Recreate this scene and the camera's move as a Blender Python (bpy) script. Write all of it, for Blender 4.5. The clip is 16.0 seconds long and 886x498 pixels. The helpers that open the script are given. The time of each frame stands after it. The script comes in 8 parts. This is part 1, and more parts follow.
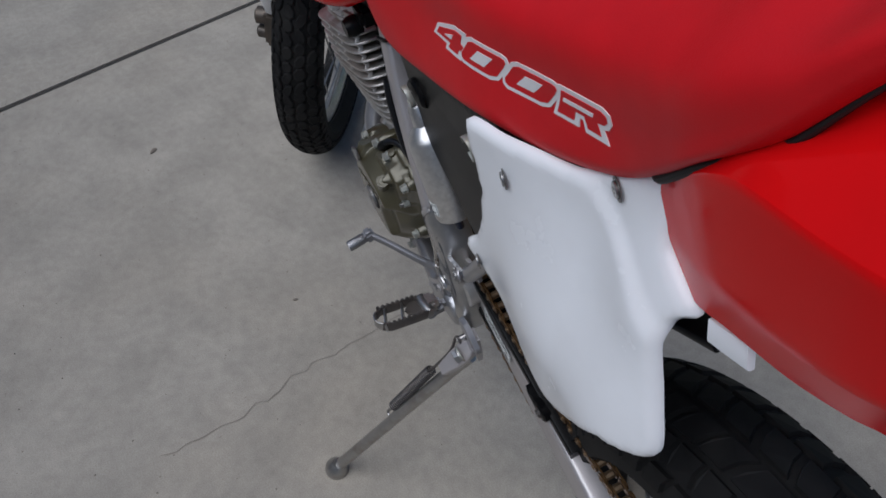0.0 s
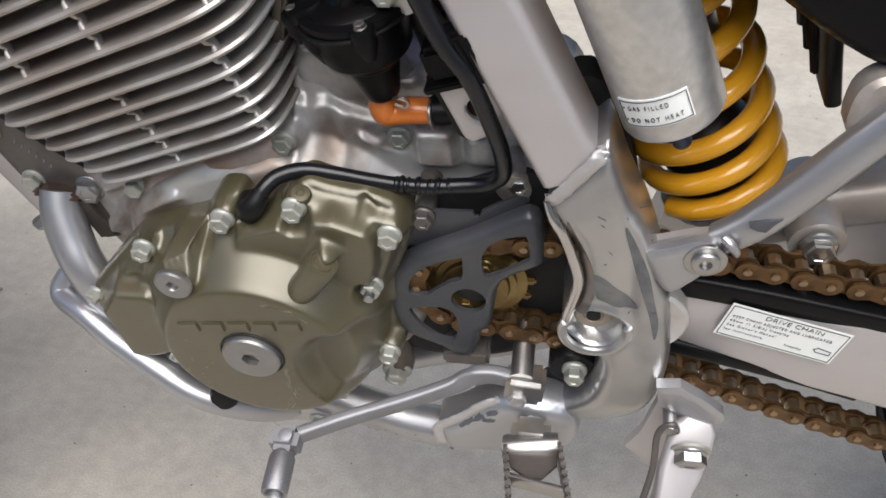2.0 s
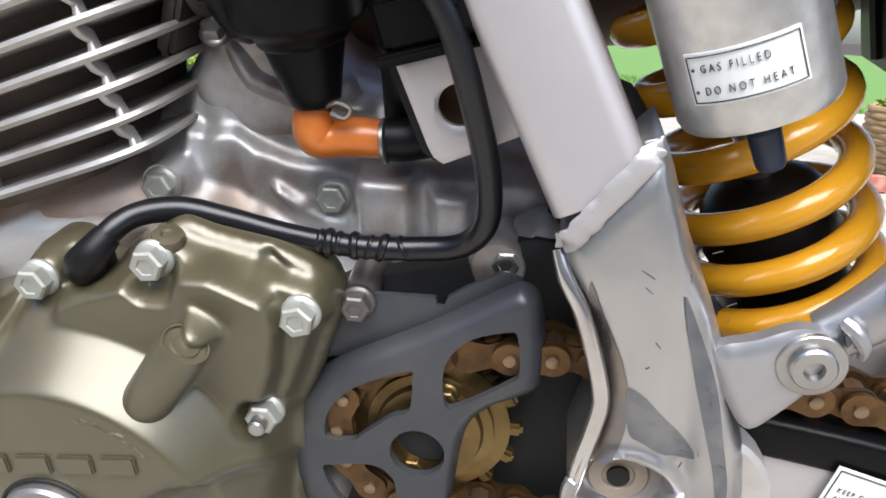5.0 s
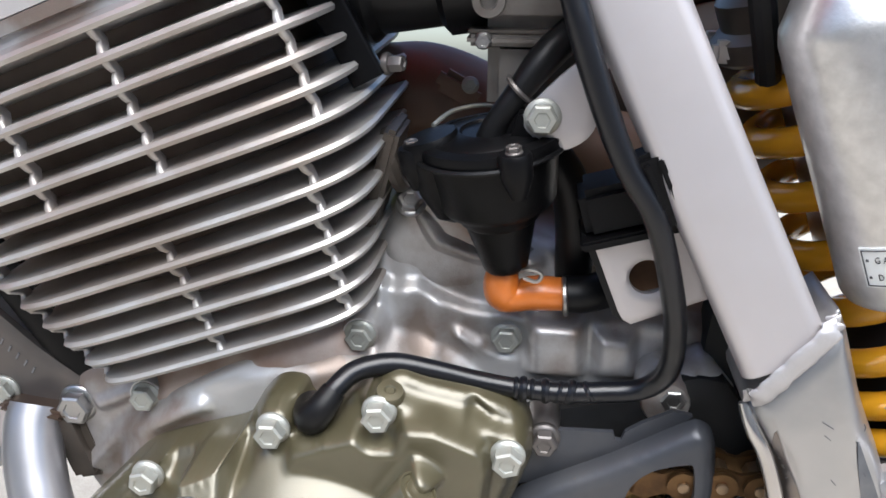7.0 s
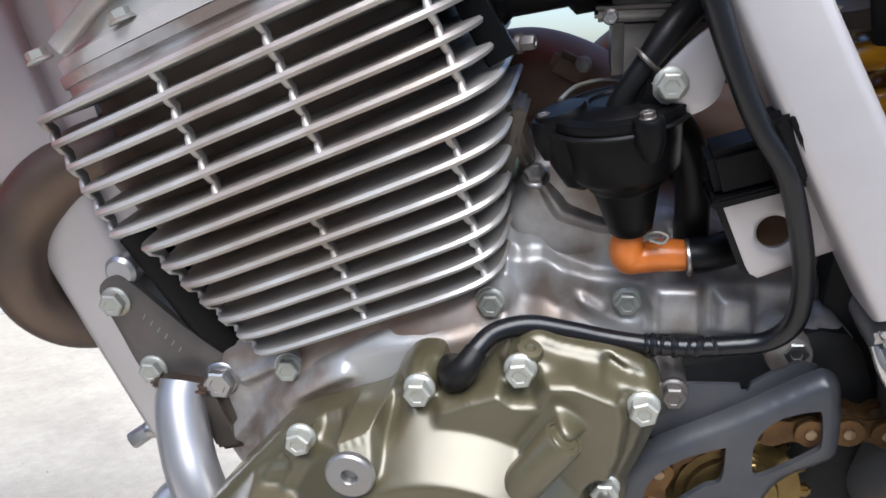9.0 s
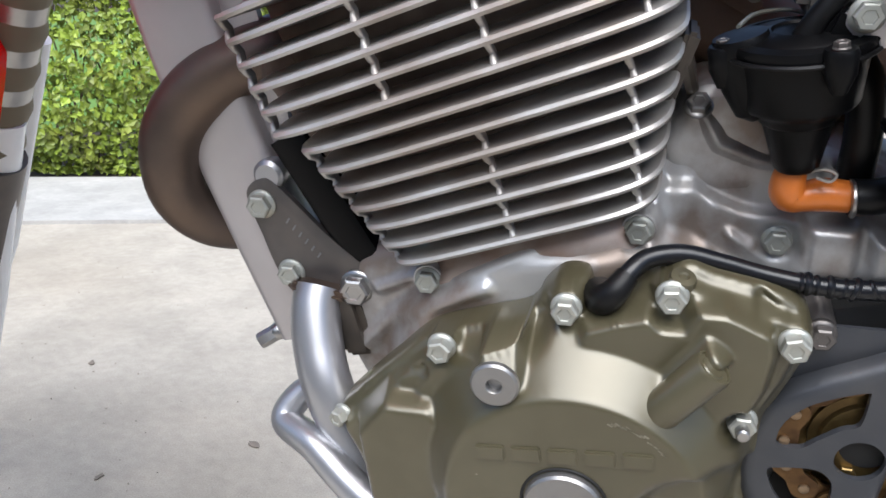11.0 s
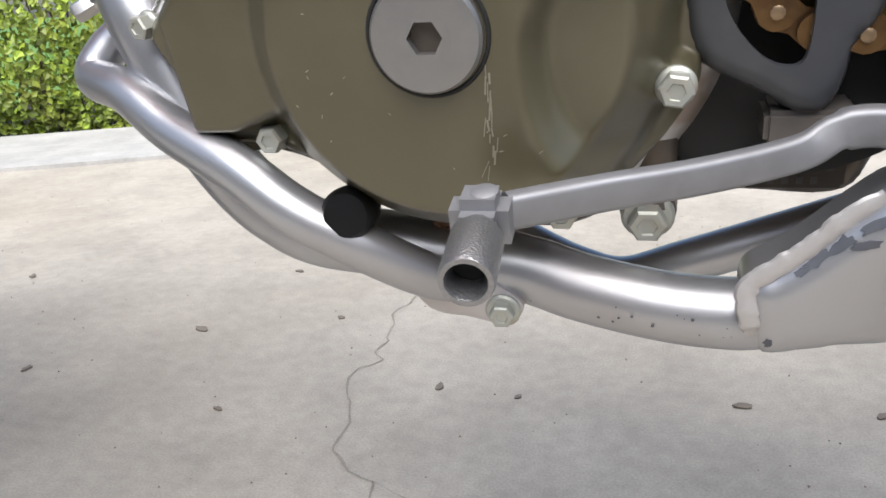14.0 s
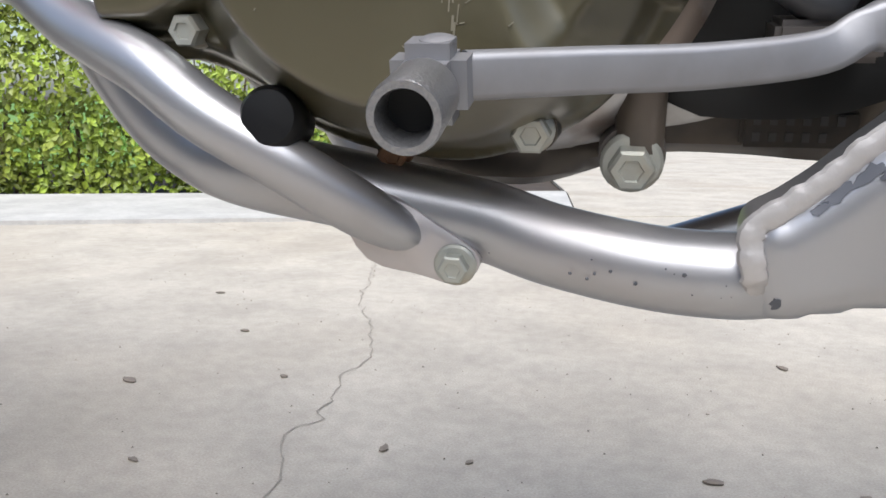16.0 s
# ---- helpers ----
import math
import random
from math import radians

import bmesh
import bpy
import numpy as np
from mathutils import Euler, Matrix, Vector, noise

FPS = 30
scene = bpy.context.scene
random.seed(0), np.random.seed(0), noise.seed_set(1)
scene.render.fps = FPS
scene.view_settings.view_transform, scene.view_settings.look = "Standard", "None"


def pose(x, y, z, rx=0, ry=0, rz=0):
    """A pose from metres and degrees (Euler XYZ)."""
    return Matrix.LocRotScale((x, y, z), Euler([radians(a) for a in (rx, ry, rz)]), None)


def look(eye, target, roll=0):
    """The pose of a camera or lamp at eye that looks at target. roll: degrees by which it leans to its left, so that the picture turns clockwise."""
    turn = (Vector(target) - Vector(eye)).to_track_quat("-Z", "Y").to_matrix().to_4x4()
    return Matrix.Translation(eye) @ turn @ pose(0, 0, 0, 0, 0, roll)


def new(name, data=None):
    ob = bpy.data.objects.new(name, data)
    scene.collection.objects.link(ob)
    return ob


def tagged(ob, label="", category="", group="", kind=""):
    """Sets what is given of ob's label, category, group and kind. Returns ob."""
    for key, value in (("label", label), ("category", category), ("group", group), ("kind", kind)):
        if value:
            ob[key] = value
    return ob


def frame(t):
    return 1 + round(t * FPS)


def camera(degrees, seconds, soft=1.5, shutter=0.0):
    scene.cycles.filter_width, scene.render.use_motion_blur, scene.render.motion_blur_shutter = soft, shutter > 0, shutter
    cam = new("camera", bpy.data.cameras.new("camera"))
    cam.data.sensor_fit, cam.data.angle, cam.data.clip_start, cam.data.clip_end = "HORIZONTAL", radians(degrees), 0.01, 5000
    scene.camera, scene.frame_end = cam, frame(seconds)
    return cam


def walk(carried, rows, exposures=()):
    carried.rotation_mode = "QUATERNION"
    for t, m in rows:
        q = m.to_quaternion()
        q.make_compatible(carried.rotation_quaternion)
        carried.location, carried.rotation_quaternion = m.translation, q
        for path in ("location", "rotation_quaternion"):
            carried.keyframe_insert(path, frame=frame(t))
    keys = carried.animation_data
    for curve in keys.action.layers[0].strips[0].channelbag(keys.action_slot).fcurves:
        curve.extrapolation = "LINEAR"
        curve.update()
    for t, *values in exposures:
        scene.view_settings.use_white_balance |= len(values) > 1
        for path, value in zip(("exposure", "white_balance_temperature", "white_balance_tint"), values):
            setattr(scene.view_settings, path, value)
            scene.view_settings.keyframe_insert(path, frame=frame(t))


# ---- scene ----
cam = camera(57.2, 16.0, soft=1.65)
EXPOSURES = [(0, -0.92, 5750, 10), (0.6, -0.88, 5750, 10), (1.0, -0.37, 6100, 10), (1.5, 0.35, 6500, 10), (2.0, 0.5, 6400, 10), (3.0, 0.75, 6200, 10), (5.5, 1.15, 6150, 10), (9.5, 1.05, 5950, 10), (11.8, 0.75, 6150, 10), (12.4, 0.87, 6250, 10), (13.0, 0.85, 6300, 10), (14.0, 0.84, 6300, 10), (16.0, 0.80, 6200, 10)]
PATH = [
    (0, (0.845, -0.464, 1.241), (-0.387, 0.109, -0.227), -0.7),
    (0.5, (0.657, -0.639, 1.229), (-0.346, 0.304, -0.221), -2.5),
    (1, (0.472, -0.66, 1.16), (-0.266, 0.545, -0.255), -3.1),
    (1.5, (0.27, -0.64, 0.996), (-0.231, 0.811, -0.287), -3.8),
    (2, (0.196, -0.534, 0.754), (-0.119, 1.056, -0.417), -3.0),
    (2.5, (0.184, -0.469, 0.641), (0.001, 1.282, -0.308), -0.3),
    (3, (0.184, -0.45, 0.598), (0.093, 1.347, -0.273), 2.5),
    (5.5, (0.169, -0.432, 0.594), (-0.09, 1.495, 0.125), 2.9),
    (6, (0.158, -0.445, 0.607), (-0.087, 1.49, 0.164), 2.5),
    (6.5, (0.137, -0.46, 0.63), (-0.085, 1.476, 0.18), 2.0),
    (7, (0.102, -0.475, 0.648), (-0.133, 1.461, 0.203), 1.1),
    (7.5, (0.084, -0.485, 0.639), (-0.184, 1.455, 0.234), 0.3),
    (8, (0.074, -0.493, 0.645), (-0.216, 1.448, 0.26), -0.3),
    (8.5, (0.07, -0.502, 0.648), (-0.24, 1.434, 0.257), -1.1),
    (9, (0.067, -0.508, 0.637), (-0.275, 1.416, 0.209), -1.7),
    (9.5, (0.06, -0.518, 0.631), (-0.32, 1.384, 0.142), -1.1),
    (11.8, (0.019, -0.524, 0.615), (-0.482, 1.299, -0.036), 1.8),
    (12, (0.023, -0.512, 0.593), (-0.449, 1.291, -0.132), 2.0),
    (12.5, (0.043, -0.493, 0.547), (-0.385, 1.271, -0.294), 1.9),
    (13, (0.072, -0.477, 0.485), (-0.345, 1.295, -0.343), 0.7),
    (13.5, (0.073, -0.457, 0.436), (-0.384, 1.342, -0.307), -2.5),
    (14, (0.072, -0.447, 0.419), (-0.418, 1.394, -0.189), -3.2),
    (14.5, (0.071, -0.438, 0.401), (-0.42, 1.395, -0.233), -3.7),
    (15, (0.092, -0.421, 0.397), (-0.387, 1.416, -0.233), -2.8),
    (15.5, (0.076, -0.427, 0.385), (-0.371, 1.437, -0.187), 0.6),
    (16, (0.067, -0.405, 0.344), (-0.345, 1.52, -0.012), 0.9),
]
walk(cam, [(t, look(eye, target, roll)) for t, eye, target, roll in PATH], EXPOSURES)

LIFT = Matrix.Rotation(radians(10.0), 4, "X")  # the bike leans on its stand

# ---- world and light ----
world = bpy.data.worlds.new("sky")
scene.world = world
world.use_nodes = True
wn = world.node_tree.nodes
sky = wn.new("ShaderNodeTexSky")
sky.sky_type, sky.sun_disc = "NISHITA", False
sky.sun_elevation, sky.sun_rotation = radians(60), radians(165)
sky.air_density, sky.dust_density = 1.0, 2.0
wn["Background"].inputs["Strength"].default_value = 0.10
world.node_tree.links.new(sky.outputs["Color"], wn["Background"].inputs["Color"])
sun = new("sun", bpy.data.lights.new("sun", "SUN"))
sun.data.energy, sun.data.angle, sun.data.color = 3.6, radians(60), (1.0, 0.965, 0.91)
sun.matrix_world = look((0.65, -2.4, 4.1), (0, 0, 0))
# ---- materials ----
def material(name, color, rough=0.5, metal=0.0, vary=0.12, grain=60.0, bump=0.0, stain=None, stain_scale=9.0, stain_amount=0.5,
             coat=0.0, island=0.0, rough_vary=0.1, spec=0.5, fine=900.0, fine_bump=0.0, spread=(0.47, 0.67)):
    """A surface with variation at two scales, an optional stain colour with a shape of its own, and relief."""
    m = bpy.data.materials.new(name)
    m.use_nodes = True
    nt = m.node_tree
    N, L = nt.nodes, nt.links
    b = N["Principled BSDF"]
    tc = N.new("ShaderNodeTexCoord")
    n1 = N.new("ShaderNodeTexNoise")
    n1.inputs["Scale"].default_value, n1.inputs["Detail"].default_value = grain, 6
    n2 = N.new("ShaderNodeTexNoise")
    n2.inputs["Scale"].default_value, n2.inputs["Detail"].default_value = stain_scale, 5
    for n in (n1, n2):
        L.new(tc.outputs["Object"], n.inputs["Vector"])
    dark = N.new("ShaderNodeMix")
    dark.data_type = "RGBA"
    dark.inputs[6].default_value = (*[c * (1 - vary) for c in color], 1)
    dark.inputs[7].default_value = (*[min(1, c * (1 + vary)) for c in color], 1)
    L.new(n1.outputs["Fac"], dark.inputs[0])
    last = dark.outputs[2]
    if stain:
        ramp = N.new("ShaderNodeMapRange")
        ramp.inputs[1].default_value, ramp.inputs[2].default_value = spread
        ramp.inputs[4].default_value = stain_amount
        L.new(n2.outputs["Fac"], ramp.inputs[0])
        mix = N.new("ShaderNodeMix")
        mix.data_type = "RGBA"
        mix.inputs[7].default_value = (*stain, 1)
        L.new(ramp.outputs[0], mix.inputs[0])
        L.new(last, mix.inputs[6])
        last = mix.outputs[2]
    if island:
        oi = N.new("ShaderNodeNewGeometry")
        hv = N.new("ShaderNodeHueSaturation")
        mr = N.new("ShaderNodeMapRange")
        mr.inputs[3].default_value, mr.inputs[4].default_value = 1 - island, 1 + island
        L.new(oi.outputs["Random Per Island"], mr.inputs[0])
        L.new(mr.outputs[0], hv.inputs["Value"])
        L.new(last, hv.inputs["Color"])
        last = hv.outputs["Color"]
    L.new(last, b.inputs["Base Color"])
    b.inputs["Metallic"].default_value = metal
    rr = N.new("ShaderNodeMapRange")
    rr.inputs[3].default_value, rr.inputs[4].default_value = max(0.03, rough - rough_vary), min(1, rough + rough_vary)
    L.new(n2.outputs["Fac"], rr.inputs[0])
    L.new(rr.outputs[0], b.inputs["Roughness"])
    b.inputs["Coat Weight"].default_value = coat
    b.inputs["Coat Roughness"].default_value = 0.08
    b.inputs["Specular IOR Level"].default_value = spec
    if bump or fine_bump:
        bp = N.new("ShaderNodeBump")
        bp.inputs["Strength"].default_value, bp.inputs["Distance"].default_value = bump or fine_bump, 0.002
        if fine_bump:
            n3 = N.new("ShaderNodeTexNoise")
            n3.inputs["Scale"].default_value, n3.inputs["Detail"].default_value = fine, 2
            L.new(tc.outputs["Object"], n3.inputs["Vector"])
            L.new(n3.outputs["Fac"], bp.inputs["Height"])
        else:
            L.new(n1.outputs["Fac"], bp.inputs["Height"])
        L.new(bp.outputs["Normal"], b.inputs["Normal"])
    return m


RED_VINYL = material("red_vinyl", (0.60, 0.009, 0.014), 0.5, vary=0.1, grain=30, fine_bump=0.12, fine=700, stain=(0.40, 0.010, 0.017), stain_amount=0.25, spec=0.17)
RED_PLASTIC = material("red_plastic", (0.72, 0.004, 0.005), 0.10, vary=0.05, grain=12, rough_vary=0.04, spec=0.07)
WHITE_PLASTIC = material("white_plastic", (0.90, 0.91, 0.93), 0.24, vary=0.02, grain=14, stain=(0.74, 0.74, 0.74), stain_scale=22, stain_amount=0.15, coat=0.3)
WHITE_PRINT = material("white_print", (0.82, 0.80, 0.80), 0.5, vary=0.06, grain=400)
BLACK_PLASTIC = material("black_plastic", (0.0038, 0.0038, 0.0043), 0.34, vary=0.3, grain=40, fine_bump=0.05, spec=0.15)
BLACK_RUBBER = material("black_rubber", (0.0055, 0.0055, 0.006), 0.40, vary=0.3, grain=90, bump=0.1, spec=0.25)
SLEEVE = material("hose_sleeve", (0.0045, 0.005, 0.007), 0.30, vary=0.3, grain=60, bump=0.15)
TYRE = material("tyre_rubber", (0.008, 0.008, 0.0085), 0.72, vary=0.35, grain=25, bump=0.15, stain=(0.03, 0.029, 0.027), stain_scale=14, stain_amount=0.5, spec=0.22)
CAST = material("cast_aluminium", (0.54, 0.525, 0.505), 0.46, 0.6, vary=0.16, grain=45, fine_bump=0.12, fine=1300, spread=(0.44, 0.62), stain=(0.27, 0.20, 0.15), stain_scale=16, stain_amount=0.55, rough_vary=0.14)
CASE = material("crankcase_aluminium", (0.54, 0.535, 0.53), 0.45, 0.62, vary=0.2, grain=30, fine_bump=0.09, fine=1200, spread=(0.44, 0.60), stain=(0.22, 0.15, 0.105), stain_scale=24, stain_amount=0.75, rough_vary=0.15)
RUSTED_CASE = material("rust_tinted_casting", (0.42, 0.35, 0.31), 0.5, 0.6, vary=0.2, grain=40, fine_bump=0.08, spread=(0.42, 0.6), stain=(0.26, 0.15, 0.10), stain_scale=30, stain_amount=0.6)
OLIVE = material("olive_bronze_paint", (0.088, 0.077, 0.042), 0.42, 0.42, vary=0.07, grain=26, fine_bump=0.035, fine=1500, stain=(0.14, 0.127, 0.08), stain_scale=13, stain_amount=0.35, coat=0.45)
SILVER_PAINT = material("silver_frame_paint", (0.52, 0.495, 0.50), 0.42, 0.6, vary=0.05, grain=40, fine_bump=0.02, fine=2000, stain=(0.42, 0.39, 0.38), stain_scale=18, stain_amount=0.3)
SILVER_TUBE = material("silver_tube_paint", (0.41, 0.414, 0.435), 0.36, 0.78, vary=0.05, grain=30, stain=(0.36, 0.32, 0.31), stain_scale=17, stain_amount=0.35, coat=0.2)
WORN = material("rubbed_bare_steel", (0.47, 0.467, 0.467), 0.33, 0.9, vary=0.12, grain=34, stain=(0.17, 0.19, 0.22), stain_scale=12, stain_amount=0.65, rough_vary=0.14, bump=0.04)
WELD = material("weld_bead", (0.47, 0.455, 0.455), 0.46, 0.6, vary=0.15, grain=130, bump=0.35)
ZINC = material("zinc_plated_steel", (0.42, 0.43, 0.395), 0.52, 0.65, vary=0.15, grain=150, stain=(0.36, 0.26, 0.14), stain_scale=60, stain_amount=0.4)
STEEL = material("plain_steel", (0.42, 0.415, 0.41), 0.32, 0.95, vary=0.14, grain=110, stain=(0.25, 0.2, 0.16), stain_scale=40, stain_amount=0.4)
DARK_STEEL = material("dark_steel_plate", (0.125, 0.115, 0.11), 0.42, 0.6, vary=0.2, grain=60, stain=(0.19, 0.165, 0.145), stain_scale=25, stain_amount=0.5, bump=0.05)
PLUG = material("turned_aluminium", (0.28, 0.277, 0.275), 0.40, 0.8, vary=0.1, grain=200, stain=(0.29, 0.27, 0.25), stain_scale=50, stain_amount=0.5)
GUARD = material("grey_guard_paint", (0.050, 0.053, 0.061), 0.38, 0.25, vary=0.1, grain=60, fine_bump=0.03, stain=(0.12, 0.115, 0.11), stain_scale=22, stain_amount=0.3)
CHAIN = material("rusty_chain_steel", (0.155, 0.088, 0.037), 0.42, 0.75, vary=0.3, grain=240, bump=0.1, stain=(0.065, 0.034, 0.017), stain_scale=70, stain_amount=0.8)
CHAIN_PIN = material("chain_pin_steel", (0.30, 0.215, 0.135), 0.35, 0.85, vary=0.2, grain=300)
GOLD = material("gold_zinc_sprocket", (0.20, 0.14, 0.055), 0.38, 0.85, vary=0.3, grain=120, spread=(0.40, 0.58), stain=(0.07, 0.04, 0.02), stain_scale=45, stain_amount=0.6)
ORANGE = material("orange_elbow", (0.62, 0.17, 0.025), 0.33, vary=0.22, grain=60, stain=(0.36, 0.10, 0.02), stain_scale=40, stain_amount=0.6, coat=0.2)
YELLOW = material("yellow_spring_paint", (0.70, 0.33, 0.015), 0.22, vary=0.05, grain=30, stain=(0.55, 0.26, 0.02), stain_scale=30, stain_amount=0.3, coat=0.4)
EXHAUST = material("browned_exhaust", (0.115, 0.088, 0.074), 0.45, 0.8, vary=0.25, grain=40, stain=(0.21, 0.15, 0.11), stain_scale=12, stain_amount=0.7)
SHIELD = material("copper_brown_shield", (0.20, 0.125, 0.085), 0.5, 0.15, vary=0.25, grain=30, stain=(0.12, 0.065, 0.045), stain_scale=16, stain_amount=0.7)
ROCKER = material("dull_cover_casting", (0.56, 0.55, 0.535), 0.6, 0.15, vary=0.18, grain=40, fine_bump=0.1, fine=1200, stain=(0.26, 0.22, 0.18), stain_scale=18, stain_amount=0.5)
MUFFLER = material("dark_muffler", (0.045, 0.034, 0.028), 0.6, 0.3, vary=0.3, grain=30, bump=0.1, stain=(0.09, 0.06, 0.042), stain_scale=14, stain_amount=0.6)
CARB = material("grimy_cast_zinc", (0.19, 0.175, 0.16), 0.48, 0.55, vary=0.2, grain=60, fine_bump=0.08, stain=(0.085, 0.07, 0.058), stain_scale=34, stain_amount=0.7)
BRUSHED = material("grained_reservoir", (0.58, 0.575, 0.565), 0.32, 0.82, vary=0.34, grain=170, stain=(0.66, 0.65, 0.64), stain_scale=20, stain_amount=0.5, fine_bump=0.05, fine=700)
LABEL = material("label_paper", (0.78, 0.80, 0.78), 0.4, vary=0.05, grain=120)
LABEL_BOX = material("label_ink_line", (0.03, 0.03, 0.035), 0.5, vary=0.2, grain=300)
BLUE_CAP = material("navy_valve_cap", (0.016, 0.024, 0.05), 0.42, vary=0.2, grain=200)
PRIMER = material("dark_chipped_patch", (0.085, 0.09, 0.105), 0.45, 0.3, vary=0.25, grain=90)
TAN = material("tan_washer", (0.36, 0.30, 0.24), 0.5, 0.3, vary=0.2, grain=120, stain=(0.20, 0.14, 0.10), stain_scale=60, stain_amount=0.5)
RUST = material("rusty_patch", (0.16, 0.085, 0.045), 0.7, 0.1, vary=0.3, grain=200)
# near-black that paints the shade in gaps, holes and bores
GAP_BLACK = material("gap_shadow_black", (0.008, 0.008, 0.008), 0.7, vary=0.3, grain=60)


def concrete(name, color, warm, crack=False):
    m = material(name, color, 0.86, vary=0.10, grain=34, bump=0.12, stain=warm, stain_scale=1.7, stain_amount=0.55, spec=0.25)
    nt = m.node_tree
    N, L = nt.nodes, nt.links
    b = N["Principled BSDF"]
    old = b.inputs["Base Color"].links[0].from_socket
    tc = N.new("ShaderNodeTexCoord")
    v = N.new("ShaderNodeTexNoise")
    v.inputs["Scale"].default_value, v.inputs["Detail"].default_value = 420, 3
    L.new(tc.outputs["Object"], v.inputs["Vector"])
    r = N.new("ShaderNodeMapRange")
    r.inputs[1].default_value, r.inputs[2].default_value, r.inputs[3].default_value, r.inputs[4].default_value = 0.3, 0.7, 0.87, 1.12
    L.new(v.outputs["Fac"], r.inputs[0])
    mul = N.new("ShaderNodeVectorMath")
    mul.operation = "SCALE"
    L.new(old, mul.inputs[0])
    L.new(r.outputs[0], mul.inputs["Scale"])
    big = N.new("ShaderNodeTexNoise")
    big.inputs["Scale"].default_value, big.inputs["Detail"].default_value = 7.0, 8
    L.new(tc.outputs["Object"], big.inputs["Vector"])
    r2 = N.new("ShaderNodeMapRange")
    r2.inputs[1].default_value, r2.inputs[2].default_value, r2.inputs[3].default_value, r2.inputs[4].default_value = 0.35, 0.7, 0.86, 1.08
    L.new(big.outputs["Fac"], r2.inputs[0])
    mul2 = N.new("ShaderNodeVectorMath")
    mul2.operation = "SCALE"
    L.new(mul.outputs[0], mul2.inputs[0])
    L.new(r2.outputs[0], mul2.inputs["Scale"])
    mid = N.new("ShaderNodeTexNoise")
    mid.inputs["Scale"].default_value, mid.inputs["Detail"].default_value = 55, 6
    L.new(tc.outputs["Object"], mid.inputs["Vector"])
    r3 = N.new("ShaderNodeMapRange")
    r3.inputs[1].default_value, r3.inputs[2].default_value, r3.inputs[3].default_value, r3.inputs[4].default_value = 0.34, 0.62, 0.93, 1.03
    L.new(mid.outputs["Fac"], r3.inputs[0])
    pit = N.new("ShaderNodeTexVoronoi")
    pit.inputs["Scale"].default_value = 95
    L.new(tc.outputs["Object"], pit.inputs["Vector"])
    r4 = N.new("ShaderNodeMapRange")
    r4.inputs[1].default_value, r4.inputs[2].default_value, r4.inputs[3].default_value, r4.inputs[4].default_value = 0.05, 0.16, 0.88, 1.0
    L.new(pit.outputs["Distance"], r4.inputs[0])
    both = N.new("ShaderNodeMath")
    both.operation = "MULTIPLY"
    L.new(r3.outputs[0], both.inputs[0])
    L.new(r4.outputs[0], both.inputs[1])
    mul3 = N.new("ShaderNodeVectorMath")
    mul3.operation = "SCALE"
    L.new(mul2.outputs[0], mul3.inputs[0])
    L.new(both.outputs[0], mul3.inputs["Scale"])
    L.new(mul3.outputs[0], b.inputs["Base Color"])
    return m


CONCRETE = concrete("driveway_concrete", (0.415, 0.380, 0.326), (0.342, 0.300, 0.243))
PALE_CONCRETE = concrete("pale_concrete", (0.42, 0.411, 0.392), (0.365, 0.35, 0.322))
LEAF = material("hedge_leaf", (0.20, 0.27, 0.03), 0.5, vary=0.35, grain=6, island=0.55, stain=(0.20, 0.21, 0.03), stain_scale=9, stain_amount=0.6)
TWIG = material("twig_bark", (0.09, 0.06, 0.035), 0.8, vary=0.3, grain=60)
GRASS = material("lawn_grass", (0.11, 0.21, 0.03), 0.6, vary=0.3, grain=30, island=0.4)
SOIL = material("dark_soil", (0.045, 0.032, 0.022), 0.9, vary=0.4, grain=40, bump=0.3)
BRICK = material("red_brick", (0.36, 0.11, 0.075), 0.85, vary=0.2, grain=60, bump=0.2, stain=(0.5, 0.36, 0.3), stain_scale=25, stain_amount=0.5)
WICKER = material("tan_wicker", (0.34, 0.22, 0.11), 0.7, vary=0.25, grain=90, bump=0.2)
DRY_LEAF = material("dry_leaf", (0.19, 0.16, 0.13), 0.8, vary=0.4, grain=90)
CRACK = material("crack_shadow", (0.26, 0.235, 0.20), 0.95, vary=0.3, grain=120)
JOINT = material("joint_filler", (0.05, 0.046, 0.042), 0.95, vary=0.3, grain=90)
LIGHT_WALL = material("unseen_wall_grey", (0.46, 0.445, 0.42), 0.85, vary=0.15, grain=20, bump=0.1, stain=(0.16, 0.145, 0.13), stain_scale=3, stain_amount=0.5)
GRIME = material("oily_grime", (0.085, 0.074, 0.064), 0.42, 0.5, vary=0.25, grain=60, bump=0.08, stain=(0.16, 0.125, 0.095), stain_scale=26, stain_amount=0.5)
# stained brown casting, coloured darker for the shade between the fins
SHADED_CORE = material("shaded_core_casting", (0.16, 0.125, 0.10), 0.7, 0.3, vary=0.3, grain=40, bump=0.2, stain=(0.07, 0.05, 0.038), stain_scale=22, stain_amount=0.8)
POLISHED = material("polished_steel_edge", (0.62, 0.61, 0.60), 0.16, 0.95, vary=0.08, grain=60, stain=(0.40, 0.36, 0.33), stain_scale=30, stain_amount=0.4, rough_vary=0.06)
# colour of the brown reflection painted onto the pivot plate
REFLECT_BROWN = material("brown_reflection", (0.27, 0.225, 0.185), 0.30, 0.9, vary=0.15, grain=50, stain=(0.20, 0.21, 0.24), stain_scale=30, stain_amount=0.6)
SCRATCH = material("pale_scratch", (0.27, 0.25, 0.19), 0.4, 0.4, vary=0.2, grain=300)
